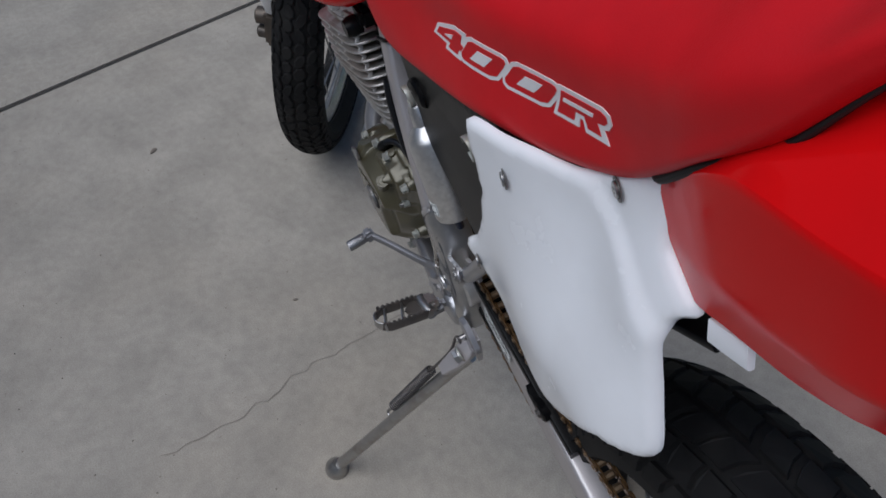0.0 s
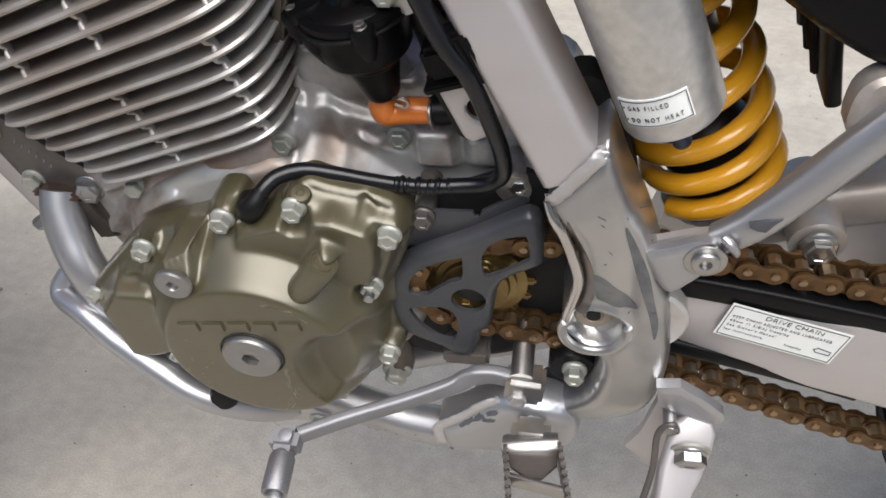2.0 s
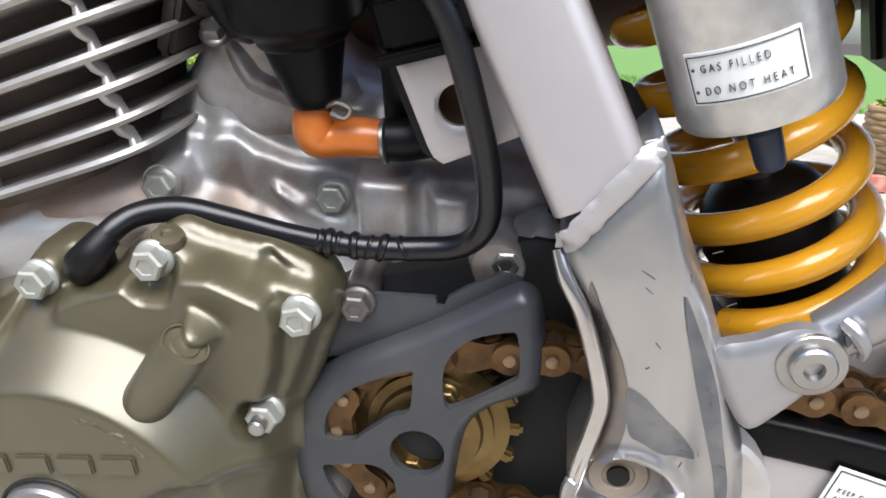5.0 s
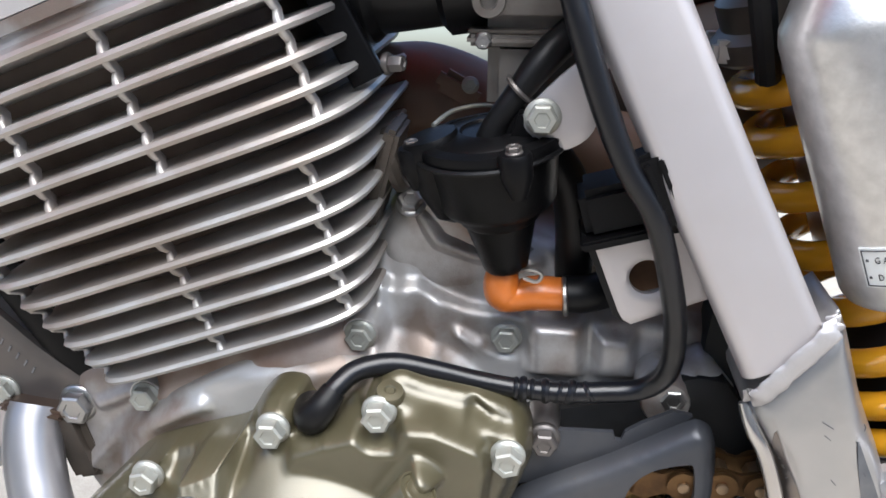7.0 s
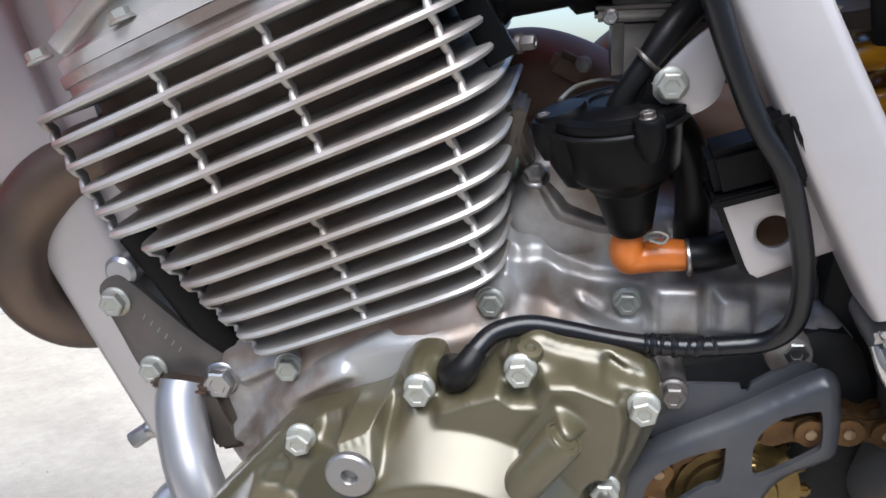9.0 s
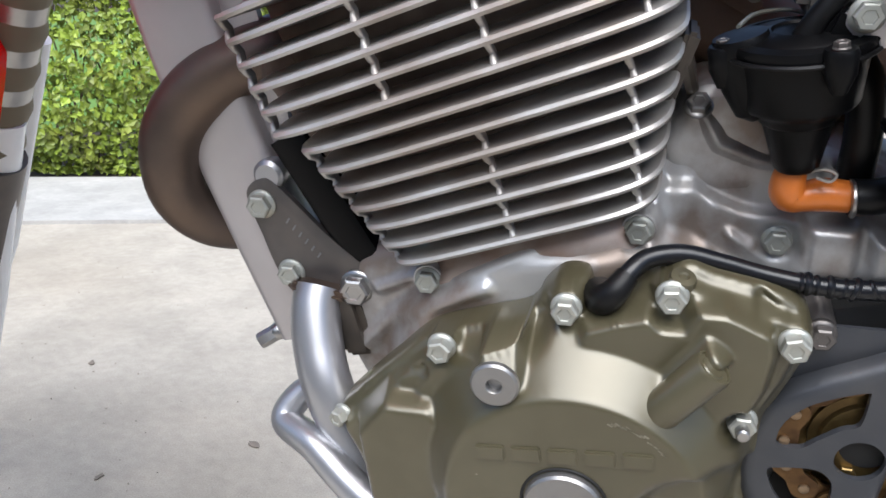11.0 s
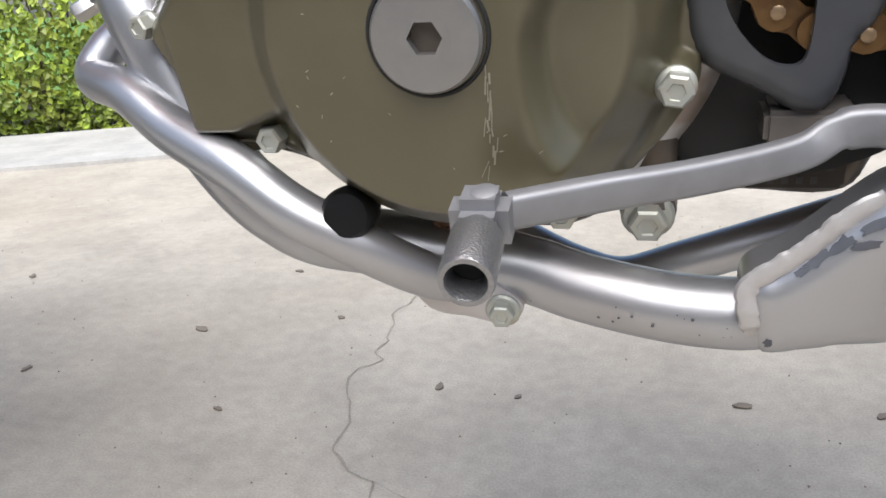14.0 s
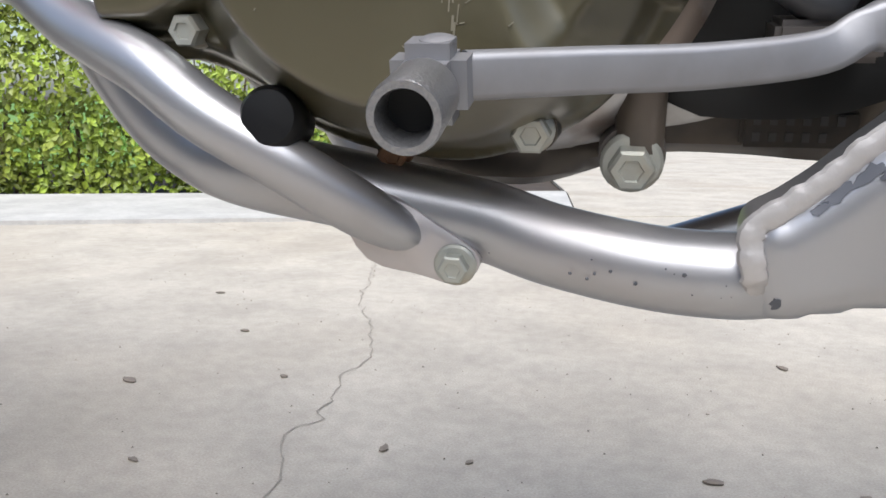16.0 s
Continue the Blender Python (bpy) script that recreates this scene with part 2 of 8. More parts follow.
# colour of the dark blue reflections painted onto the pivot plate
REFLECT_BLUE = material("blue_reflection", (0.15, 0.16, 0.18), 0.34, 0.75, vary=0.3, grain=90, stain=(0.28, 0.28, 0.28), stain_scale=60, stain_amount=0.6)
LEVER = material("dull_lever_steel", (0.25, 0.252, 0.268), 0.52, 0.65, vary=0.12, grain=80, stain=(0.20, 0.195, 0.20), stain_scale=45, stain_amount=0.5, bump=0.05)
KNURL = material("knurled_steel", (0.30, 0.30, 0.31), 0.36, 0.85, vary=0.25, grain=900, fine_bump=0.3, fine=1100)
OLIVE.node_tree.nodes["Principled BSDF"].inputs["Coat Roughness"].default_value = 0.26
OLIVE.node_tree.nodes["Principled BSDF"].inputs["Coat Weight"].default_value = 0.95
# ---- building tools ----
from mathutils import geometry


def mesh_of(name, verts, faces, smooth=True, sharp=35.0):
    me = bpy.data.meshes.new(name)
    me.from_pydata([tuple(map(float, v)) for v in verts], [], [tuple(int(i) for i in f) for f in faces])
    me.update()
    if smooth:
        me.shade_smooth()
        me.set_sharp_from_angle(angle=radians(sharp))
    return me


def from_bm(name, bm, smooth=True, sharp=35.0):
    bmesh.ops.recalc_face_normals(bm, faces=bm.faces)
    me = bpy.data.meshes.new(name)
    bm.to_mesh(me)
    bm.free()
    if smooth:
        me.shade_smooth()
        me.set_sharp_from_angle(angle=radians(sharp))
    return me


def part(name, me, mat, parent, label="", at=None):
    """Links a mesh (or bmesh) as one object under a thing or a part."""
    if isinstance(me, bmesh.types.BMesh):
        me = from_bm(name, me)
    ob = new(name, me)
    if not me.materials:
        me.materials.append(mat)
    ob.parent = parent
    if at is not None:
        ob.matrix_local = at
    if label:
        tagged(ob, label=label)
    return ob


def join(*pieces):
    """Several (verts, faces) as one."""
    V, F = [], []
    for v, f in pieces:
        o = len(V)
        V += [tuple(p) for p in v]
        F += [tuple(i + o for i in g) for g in f]
    return V, F


def glide(points, n=8, closed=False):
    """A smooth line through points (any number of coordinates)."""
    P = [np.array(p, float) for p in points]
    out, m = [], len(P)
    for i in range(m if closed else m - 1):
        a, b, c, d = (P[(i + k) % m] if closed else P[min(max(i + k, 0), m - 1)] for k in (-1, 0, 1, 2))
        for s in range(n):
            t = s / n
            out.append(0.5 * (2 * b + (c - a) * t + (2 * a - 5 * b + 4 * c - d) * t**2 + (3 * b - a - 3 * c + d) * t**3))
    if not closed:
        out.append(P[-1])
    return out


def circle(r, n=20, ry=None):
    return [(r * math.cos(2 * math.pi * k / n), (ry or r) * math.sin(2 * math.pi * k / n)) for k in range(n)]


def rounded_rect(w, h, r, n=4):
    out = []
    for cx, cy, a in ((w - r, h - r, 0), (r - w, h - r, 90), (r - w, r - h, 180), (w - r, r - h, 270)):
        out += [(cx + r * math.cos(radians(a + 90 * k / n)), cy + r * math.sin(radians(a + 90 * k / n))) for k in range(n + 1)]
    return out


def sweep(path, section, up=(0, 1, 0), scales=None, caps=True):
    """A section (list of 2D points: along the side, along up) carried along a path. scales: one number or pair a point."""
    P = [Vector(p) for p in path]
    n, V, F = len(section), [], []
    for i, p in enumerate(P):
        t = (P[min(i + 1, len(P) - 1)] - P[max(i - 1, 0)]).normalized()
        u = Vector(up)
        u = (u - t * u.dot(t)).normalized()
        s = t.cross(u)
        k = scales[i] if scales is not None else 1
        k = k if isinstance(k, (tuple, list)) else (k, k)
        V += [p + s * (a * k[0]) + u * (b * k[1]) for a, b in section]
    for i in range(len(P) - 1):
        for j in range(n):
            F.append((i * n + j, i * n + (j + 1) % n, (i + 1) * n + (j + 1) % n, (i + 1) * n + j))
    if caps:
        F += [tuple(range(n - 1, -1, -1)), tuple((len(P) - 1) * n + j for j in range(n))]
    return V, F


def tube(path, r, n=16, steps=8, up=(0, 1, 0.013), radii=None):
    """A round tube along a smooth line; radii: one for each given point, times r."""
    line = glide(path, steps)
    sc = None
    if radii:
        sc = [float(v[0]) for v in glide([(k,) for k in radii], steps)]
    return sweep(line, circle(r, n), up, sc)


def basis(at, axis, twist=0.0):
    """A pose whose z points along axis."""
    q = Vector(axis).normalized().to_track_quat("Z", "Y").to_matrix().to_4x4()
    return Matrix.Translation(at) @ q @ Matrix.Rotation(radians(twist), 4, "Z")


def moved(vf, m):
    return [tuple(m @ Vector(v)) for v in vf[0]], vf[1]


def lathe(profile, n=24, at=(0, 0, 0), axis=(0, 0, 1)):
    """profile: (radius, height) from bottom to top, turned about axis."""
    V, F = [], []
    for r, z in profile:
        V += [(r * math.cos(2 * math.pi * k / n), r * math.sin(2 * math.pi * k / n), z) for k in range(n)]
    for i in range(len(profile) - 1):
        for k in range(n):
            F.append((i * n + k, i * n + (k + 1) % n, (i + 1) * n + (k + 1) % n, (i + 1) * n + k))
    F += [tuple(range(n - 1, -1, -1)), tuple((len(profile) - 1) * n + k for k in range(n))]
    return moved((V, F), basis(at, axis))


def box(cx, cy, cz, sx, sy, sz, bevel=0.0, turn=None):
    bm = bmesh.new()
    bmesh.ops.create_cube(bm, size=1)
    bmesh.ops.scale(bm, vec=(sx, sy, sz), verts=bm.verts)
    if bevel:
        bmesh.ops.bevel(bm, geom=bm.edges[:], offset=bevel, segments=2, affect="EDGES")
    m = Matrix.Translation((cx, cy, cz)) @ (turn or Matrix())
    bmesh.ops.transform(bm, matrix=m, verts=bm.verts)
    V = [tuple(v.co) for v in bm.verts]
    bm.verts.index_update()
    F = [tuple(v.index for v in f.verts) for f in bm.faces]
    bm.free()
    return V, F


def seg_dist(px, pz, ring):
    """The distance of points to a closed ring."""
    best = np.full(len(px), 1e9)
    for (ax, az), (bx, bz) in zip(ring, ring[1:] + ring[:1]):
        dx, dz = bx - ax, bz - az
        t = np.clip(((px - ax) * dx + (pz - az) * dz) / (dx * dx + dz * dz + 1e-12), 0, 1)
        best = np.minimum(best, np.hypot(px - ax - t * dx, pz - az - t * dz))
    return best


def inside(px, pz, ring):
    res = np.zeros(len(px), bool)
    for (ax, az), (bx, bz) in zip(ring, ring[1:] + ring[:1]):
        c = ((az > pz) != (bz > pz)) & (px < (bx - ax) * (pz - az) / (bz - az + 1e-15) + ax)
        res ^= c
    return res


def relief(ring, front, thick, step=0.004, holes=(), back=None, ease=0):
    """A plate in the bike's side view: ring and holes are outlines in (x, z); front(x, z, d) gives y of the outer face
    (d: distance to the edge) and the back lies thick behind it, or at y = back."""
    rings = [list(map(tuple, r)) for r in (ring, *holes)]
    pts, edges = [], []
    for r in rings:
        dense = []
        for (ax, az), (bx, bz) in zip(r, r[1:] + r[:1]):
            k = max(1, int(math.hypot(bx - ax, bz - az) / step))
            dense += [(ax + (bx - ax) * i / k, az + (bz - az) * i / k) for i in range(k)]
        o = len(pts)
        pts += dense
        edges += [(o + i, o + (i + 1) % len(dense)) for i in range(len(dense))]
    A = np.array(rings[0])
    gx, gz = np.meshgrid(np.arange(A[:, 0].min(), A[:, 0].max(), step), np.arange(A[:, 1].min(), A[:, 1].max(), step))
    gx, gz = gx.ravel(), gz.ravel()
    keep = inside(gx, gz, rings[0])
    for r in rings[1:]:
        keep &= ~inside(gx, gz, r)
    for r in rings:
        keep &= seg_dist(gx, gz, r) > step * 0.55
    pts += list(zip(gx[keep], gz[keep]))
    ov, _, of, *_ = geometry.delaunay_2d_cdt([Vector(p) for p in pts], edges, [], 1, 1e-7)
    X, Z = np.array([v.x for v in ov]), np.array([v.y for v in ov])
    if len(rings) > 1:
        C = np.array([[sum(X[i] for i in f) / 3, sum(Z[i] for i in f) / 3] for f in of])
        ok = np.ones(len(of), bool)
        for r in rings[1:]:
            ok &= ~inside(C[:, 0], C[:, 1], r)
        of = [f for f, k in zip(of, ok) if k]
    d = np.minimum.reduce([seg_dist(X, Z, r) for r in rings])
    Y = np.array(front(X, Z, d)) * np.ones(len(X))
    n = len(X)
    if ease:   # even out the face a little, as a casting is
        E = np.array([(f[i], f[(i + 1) % len(f)]) for f in of for i in range(len(f))])
        deg = np.bincount(E.ravel(), minlength=n).astype(float)
        rim = d < step * 0.3
        for _ in range(ease):
            acc = np.zeros(n)
            np.add.at(acc, E[:, 0], Y[E[:, 1]])
            np.add.at(acc, E[:, 1], Y[E[:, 0]])
            Y = np.where(rim, Y, 0.4 * Y + 0.6 * acc / np.maximum(deg, 1))
    B = Y + thick if back is None else np.full(n, back)
    V = list(zip(X, Y, Z)) + list(zip(X, B, Z))
    F = []
    count = {}
    for f in of:
        F.append(tuple(f))
        F.append(tuple(i + n for i in reversed(f)))
        for a, b in zip(f, (*f[1:], f[0])):
            count[(a, b)] = 1
    for a, b in count:
        if (b, a) not in count:
            F.append((b, a, a + n, b + n))
    return V, F


def dome(edge, r):
    """A rounded edge: how far the face falls back at distance d from the outline."""
    return lambda d: edge * (1 - np.sqrt(np.clip(1 - (1 - np.clip(d / r, 0, 1)) ** 2, 0, 1)))


def step_up(v, a, b):
    t = np.clip((v - a) / (b - a), 0, 1)
    return t * t * (3 - 2 * t)


_bolts = {}


def bolt(parent, at, axis=(0, -1, 0), r=0.0046, flange=0.0068, h=0.0055, mat=None, kind="flange", label="", twist=0.0, name="bolt"):
    """A hexagon flange bolt, a socket screw or a plain stud end, its head standing on `at`."""
    key = (round(r, 5), round(flange, 5), round(h, 5), kind)
    if key not in _bolts:
        if kind == "socket":
            prof = [(r * 0.98, 0), (r, h * 0.2), (r, h * 0.8), (r * 0.9, h), (r * 0.5, h), (r * 0.46, h * 0.98), (r * 0.44, h * 0.3)]
            v, f = lathe(prof, 24)
            vv, ff = lathe([(r * 0.44, h * 0.3), (r * 0.44, h * 0.31)], 6)
            v, f = join((v, f), (vv, ff))
            if flange > r:
                v, f = join((v, f), lathe([(flange, -0.001), (flange, 0.0008), (flange * 0.96, 0.0012)], 24))
        else:
            fl = lathe([(flange, 0), (flange, h * 0.16), (flange * 0.9, h * 0.28), (r * 1.02, h * 0.34)], 24)
            hexa = lathe([(r * 1.14, h * 0.25), (r * 1.14, h * 0.9), (r * 0.98, h), (r * 0.62, h), (r * 0.55, h * 0.93)], 6)
            v, f = join(fl, hexa)
        _bolts[key] = mesh_of("bolt", v, f, True, 30)
    me = _bolts[key]
    mat = mat or ZINC
    mkey = (key, mat.name)
    if mkey not in _bolts:
        m2 = me.copy()
        m2.materials.append(mat)
        _bolts[mkey] = m2
    ob = new(name, _bolts[mkey])
    ob.parent = parent
    ob.matrix_local = basis(at, axis, twist)
    if label:
        tagged(ob, label=label)
    return ob


def lettering(text, size, mat, parent, m, depth=0.0002, name="lettering", squeeze=1.0, spacing=1.0):
    cu = bpy.data.curves.new("text", "FONT")
    cu.offset = -0.018 * size
    cu.space_character = spacing
    cu.body, cu.size, cu.extrude, cu.align_x, cu.align_y = text, size, depth, "LEFT", "BOTTOM"
    cu.resolution_u = 3
    tmp = new("text", cu)
    me = bpy.data.meshes.new_from_object(tmp.evaluated_get(bpy.context.evaluated_depsgraph_get()))
    bpy.data.objects.remove(tmp)
    me.materials.clear()
    me.materials.append(mat)
    me.transform(Matrix.Diagonal((squeeze, 1, 1, 1)))
    ob = new(name, me)
    ob.parent = parent
    ob.matrix_local = m
    return ob
# ---- the place ----
EDGE = Vector((0.918, 0.396, 0))  # runs along the pale strip
AWAY = Vector((-0.396, 0.918, 0))


def along(s, d, z=0.0):
    """A place s along the strip and d away across it."""
    p = EDGE * s + AWAY * d
    return (p.x, p.y, z)


def slab(name, pts, z0, z1, mat, label, category):
    n = len(pts)
    V = [(x, y, z1) for x, y in pts] + [(x, y, z0) for x, y in pts]
    F = [tuple(range(n)), tuple(range(2 * n - 1, n - 1, -1))] + [(i, i + n, (i + 1) % n + n, (i + 1) % n) for i in range(n)]
    ob = new(name, mesh_of(name, V, F, False))
    ob.data.materials.append(mat)
    return tagged(ob, label, category, kind="structure")


R = 400.0
ground = slab("ground", [(-R, -R), (R, -R), (R, R), (-R, R)], -0.3, -0.012, SOIL, "bare soil under the driveway and garden", "ground")

# the driveway: two slabs with a filled joint between them
ja, jb = Vector((-1.101, -0.775)), Vector((-1.353, 0.058))
jd = (jb - ja).normalized()
jn = Vector((-jd.y, jd.x))


def jp(s, o):
    q = ja + jd * s + jn * o
    return (q.x, q.y)


D0 = 1.94
slab("driveway", [jp(-8, -0.010), (9, -8.4), along(9, D0)[:2], jp(2.315, -0.010)], -0.01, 0.0, CONCRETE,
     "weathered grey driveway concrete with a crack and small stains", "driveway")
slab("driveway_far", [jp(-8, 0.007), jp(2.31, 0.007), along(-9, D0)[:2], (-9, -8)], -0.01, 0.001, CONCRETE,
     "weathered grey concrete slab past the joint", "driveway")
slab("driveway_joint", [jp(-8, -0.010), jp(2.31, -0.010), jp(2.31, 0.007), jp(-8, 0.007)], -0.01, -0.004, JOINT, "dark sunken joint between two concrete slabs", "joint")
# pale strip before the hedge, and its return
slab("pavement", [along(-9, D0 + 0.006)[:2], along(0.78, D0 + 0.006)[:2], along(0.98, 2.60)[:2], along(-9, 2.58)[:2]], -0.01, 0.012, PALE_CONCRETE, "pale concrete edging strip in front of the hedge", "pavement")
slab("path", [along(0.79, D0 + 0.006)[:2], along(9, D0 + 0.006)[:2], along(9, 5.4)[:2], along(1.6, 5.4)[:2], along(0.99, 2.60)[:2]], -0.01, 0.003, CONCRETE, "tan concrete path beside the strip", "path")
slab("lawn_bed", [along(-14, 3.9)[:2], along(1.5, 3.9)[:2], along(1.5, 5.4)[:2], along(30, 5.4)[:2], along(30, 60)[:2], along(-30, 60)[:2]], -0.01, 0.0, GRASS, "green lawn past the hedge", "lawn")

# unseen plain wall, added behind the walk to shape light and reflections
slab("wall_unseen", [(-9, -2.55), (9, -2.55), (9, -2.35), (-9, -2.35)], 0.0, 1.5, LIGHT_WALL, "unseen plain grey wall added to shape the light", "wall")

random.seed(4)


def blades(name, count, area, size, mat, label, category):
    V, F = [], []
    for _ in range(count):
        s, d = area()
        x, y, _z = along(s, d)
        a = random.uniform(0, math.tau)
        h = random.uniform(0.6, 1.3) * size
        w = h * 0.09
        dx, dy = math.cos(a), math.sin(a)
        lx, ly = random.uniform(-0.4, 0.4) * h, random.uniform(-0.4, 0.4) * h
        o = len(V)
        V += [(x - dx * w, y - dy * w, 0), (x + dx * w, y + dy * w, 0), (x + lx + dx * w * 0.4, y + ly + dy * w * 0.4, h * 0.7), (x + lx * 1.5, y + ly * 1.5, h)]
        F += [(o, o + 1, o + 2), (o, o + 2, o + 3)]
    ob = new(name, mesh_of(name, V, F, False))
    ob.data.materials.append(mat)
    return tagged(ob, label, category, kind="stuff")


blades("grass", 26000, lambda: (random.uniform(-2.5, 5.5), 5.4 + random.random() ** 1.7 * 9), 0.055, GRASS, "short green lawn grass", "grass")

# the hedge: stems and many small leaves
hedge = tagged(new("hedge"), "clipped green hedge with small bright leaves", "hedge")
SV, SF = [], []
for k in range(150):
    s, d = random.uniform(-6.2, 0.55), random.uniform(2.72, 3.4)
    b = Vector(along(s, d, -0.01))
    pth = [b]
    for q in range(4):
        pth.append(pth[-1] + Vector((random.uniform(-0.05, 0.05), random.uniform(-0.05, 0.05), random.uniform(0.12, 0.2))))
    v, f = sweep(pth, circle(0.007, 5), (0, 1, 0.1), [1, 0.8, 0.6, 0.45, 0.3])
    SV, SF = join((SV, SF), (v, f))
part("stems", mesh_of("stems", SV, SF), TWIG, hedge, "brown woody stems")
LV, LF = [], []


def leaf(c, n, size):
    n = Vector(n).normalized()
    t = n.cross(Vector((random.uniform(-1, 1), random.uniform(-1, 1), random.uniform(-1, 1)))).normalized()
    b = n.cross(t)
    o = len(LV)
    w = size * random.uniform(0.3, 0.42)
    for a, k, l in ((-0.5, 0, 0), (-0.1, 1, 0.1), (0.5, 0, -0.12), (-0.1, -1, 0.1)):
        LV.append(c + t * (a * size) + b * (k * w) + n * (l * size))
    LF.append((o, o + 1, o + 2))
    LF.append((o, o + 2, o + 3))


for k in range(60000):
    s = random.uniform(-6.4, 0.62)
    top = 0.80 + 0.05 * noise.noise(Vector((s * 1.3, 0, 3))) + 0.03 * noise.noise(Vector((s * 6, 1, 0)))
    if random.random() < 0.72:
        z = 0.0 + random.random() ** 1.15 * top
        bulge = 0.07 * noise.noise(Vector((s * 3.1, z * 4.0, 0))) + 0.05 * noise.noise(Vector((s * 9.0, z * 9.0, 2)))
        d = 2.71 - 0.06 * math.sin(min(1, z / 0.6) * 3.1) + bulge + random.random() ** 2 * 0.20
        nrm = AWAY * -1 + Vector((random.uniform(-1, 1), random.uniform(-1, 1), random.uniform(-0.4, 1.1)))
    else:
        d = random.uniform(2.66, 3.65)
        z = top + random.uniform(-0.08, 0.03)
        nrm = Vector((random.uniform(-0.9, 0.9), random.uniform(-0.9, 0.9), 1))
    leaf(Vector(along(s, d, z)), nrm, random.uniform(0.02, 0.04))
part("leaves", mesh_of("leaves", LV, LF, False), LEAF, hedge, "small yellow-green leaves")
tagged(hedge, kind="stuff")

# the crack in the slab, laid in as thin dark slivers a little over the surface
CR = [(-0.4425, 1.278), (-0.391, 1.058), (-0.368, 0.925), (-0.283, 0.727), (-0.252, 0.616), (-0.262, 0.536), (-0.2485, 0.467), (-0.2395, 0.390), (-0.258, 0.355), (-0.2611, 0.333), (-0.2335, 0.278), (-0.2216, 0.245), (-0.2186, 0.186), (-0.1975, 0.166), (-0.1645, 0.142), (-0.145, 0.099), (-0.10, -0.03), (-0.0571, -0.196), (-0.0516, -0.245), (-0.0389, -0.306), (-0.0266, -0.365), (-0.0044, -0.415), (0.0102, -0.476), (0.03, -0.62)]


def crack(line, width, name):
    pts, out = [Vector((*p, 0)) for p in line], []
    for a, b in zip(pts, pts[1:]):
        k = max(2, int((b - a).length / 0.012))
        out += [a.lerp(b, i / k) for i in range(k)]
    V, F = [], []
    for i, p in enumerate(out):
        j = Vector((noise.noise(p * 40), noise.noise(p * 40 + Vector((9, 0, 0))), 0)) * 0.013
        w = width * (0.35 + abs(noise.noise(p * 60)) * 1.3)
        t = (out[min(i + 1, len(out) - 1)] - out[max(i - 1, 0)]).normalized()
        sd = Vector((-t.y, t.x, 0))
        V += [p + j + sd * w + Vector((0, 0, 0.0012)), p + j - sd * w + Vector((0, 0, 0.0012))]
        if i:
            F.append((2 * i - 2, 2 * i - 1, 2 * i + 1, 2 * i))
    ob = new(name, mesh_of(name, V, F, False))
    ob.data.materials.append(CRACK)
    return tagged(ob, "thin wandering crack in the driveway concrete", "crack", kind="structure")


crack(CR, 0.0014, "driveway_crack")
crack([(-0.1645, 0.142), (-0.125, 0.128), (-0.10, 0.09)], 0.0006, "driveway_crack_branch")


def debris(x, y, size, seed, mat=DRY_LEAF, label="small dark leaf-like fleck on the driveway"):
    random.seed(seed)
    ring, n = [], 9
    for k in range(n):
        a = math.tau * k / n
        r = size * random.uniform(0.7, 1.15)
        ring.append((r * math.cos(a), r * 0.5 * math.sin(a)))
    V = [(a, b, 0.0008 + 0.12 * size * random.random()) for a, b in ring] + [(0, 0, 0.3 * size)] + [(a, b, 0) for a, b in ring]
    F = [(k, (k + 1) % n, n) for k in range(n)] + [(k, n + 1 + k, n + 1 + (k + 1) % n, (k + 1) % n) for k in range(n)]
    ob = new("ground_fleck", mesh_of("ground_fleck", V, F, True))
    ob.data.materials.append(mat)
    ob.matrix_world = pose(x, y, 0.0012, 0, 0, random.uniform(0, 360))
    return tagged(ob, label, "leaf", group="leaves on the driveway")


# dry leaves, and flecks that stand in for flat stains in the concrete
for i, (x, y, sz) in enumerate([(-0.508, 0.449, 0.012), (0.169, 0.335, 0.011), (-0.777, -0.457, 0.011), (-0.098, -0.076, 0.010), (-0.668, 0.307, 0.009), (-0.92, 0.62, 0.01),
                                (-0.374, 0.249, 0.007), (-0.148, 0.333, 0.009), (0.297, 0.333, 0.010), (-0.059, 0.322, 0.006), (-0.470, 0.687, 0.009), (-0.331, 0.510, 0.008), (0.295, 0.706, 0.011), (-0.62, 0.9, 0.009), (0.12, -0.2, 0.005), (-0.2, -0.3, 0.005)]):
    debris(x, y, sz, 20 + i)
# crumbs of grit
random.seed(9)
GV, GF = [], []
for k in range(900):
    x, y = random.uniform(-1.3, 0.9), random.uniform(-0.9, 1.7)
    r = random.uniform(0.0006, 0.0017)
    o = len(GV)
    GV += [(x + r, y, 0.001), (x - r * 0.6, y + r, 0.001), (x - r * 0.5, y - r, 0.001), (x, y, 0.001 + r)]
    GF += [(o, o + 1, o + 3), (o + 1, o + 2, o + 3), (o + 2, o, o + 3)]
grit = new("grit", mesh_of("grit", GV, GF, False))
grit.data.materials.append(DRY_LEAF)
tagged(grit, "fine dark grit scattered over the driveway", "grit", kind="stuff")

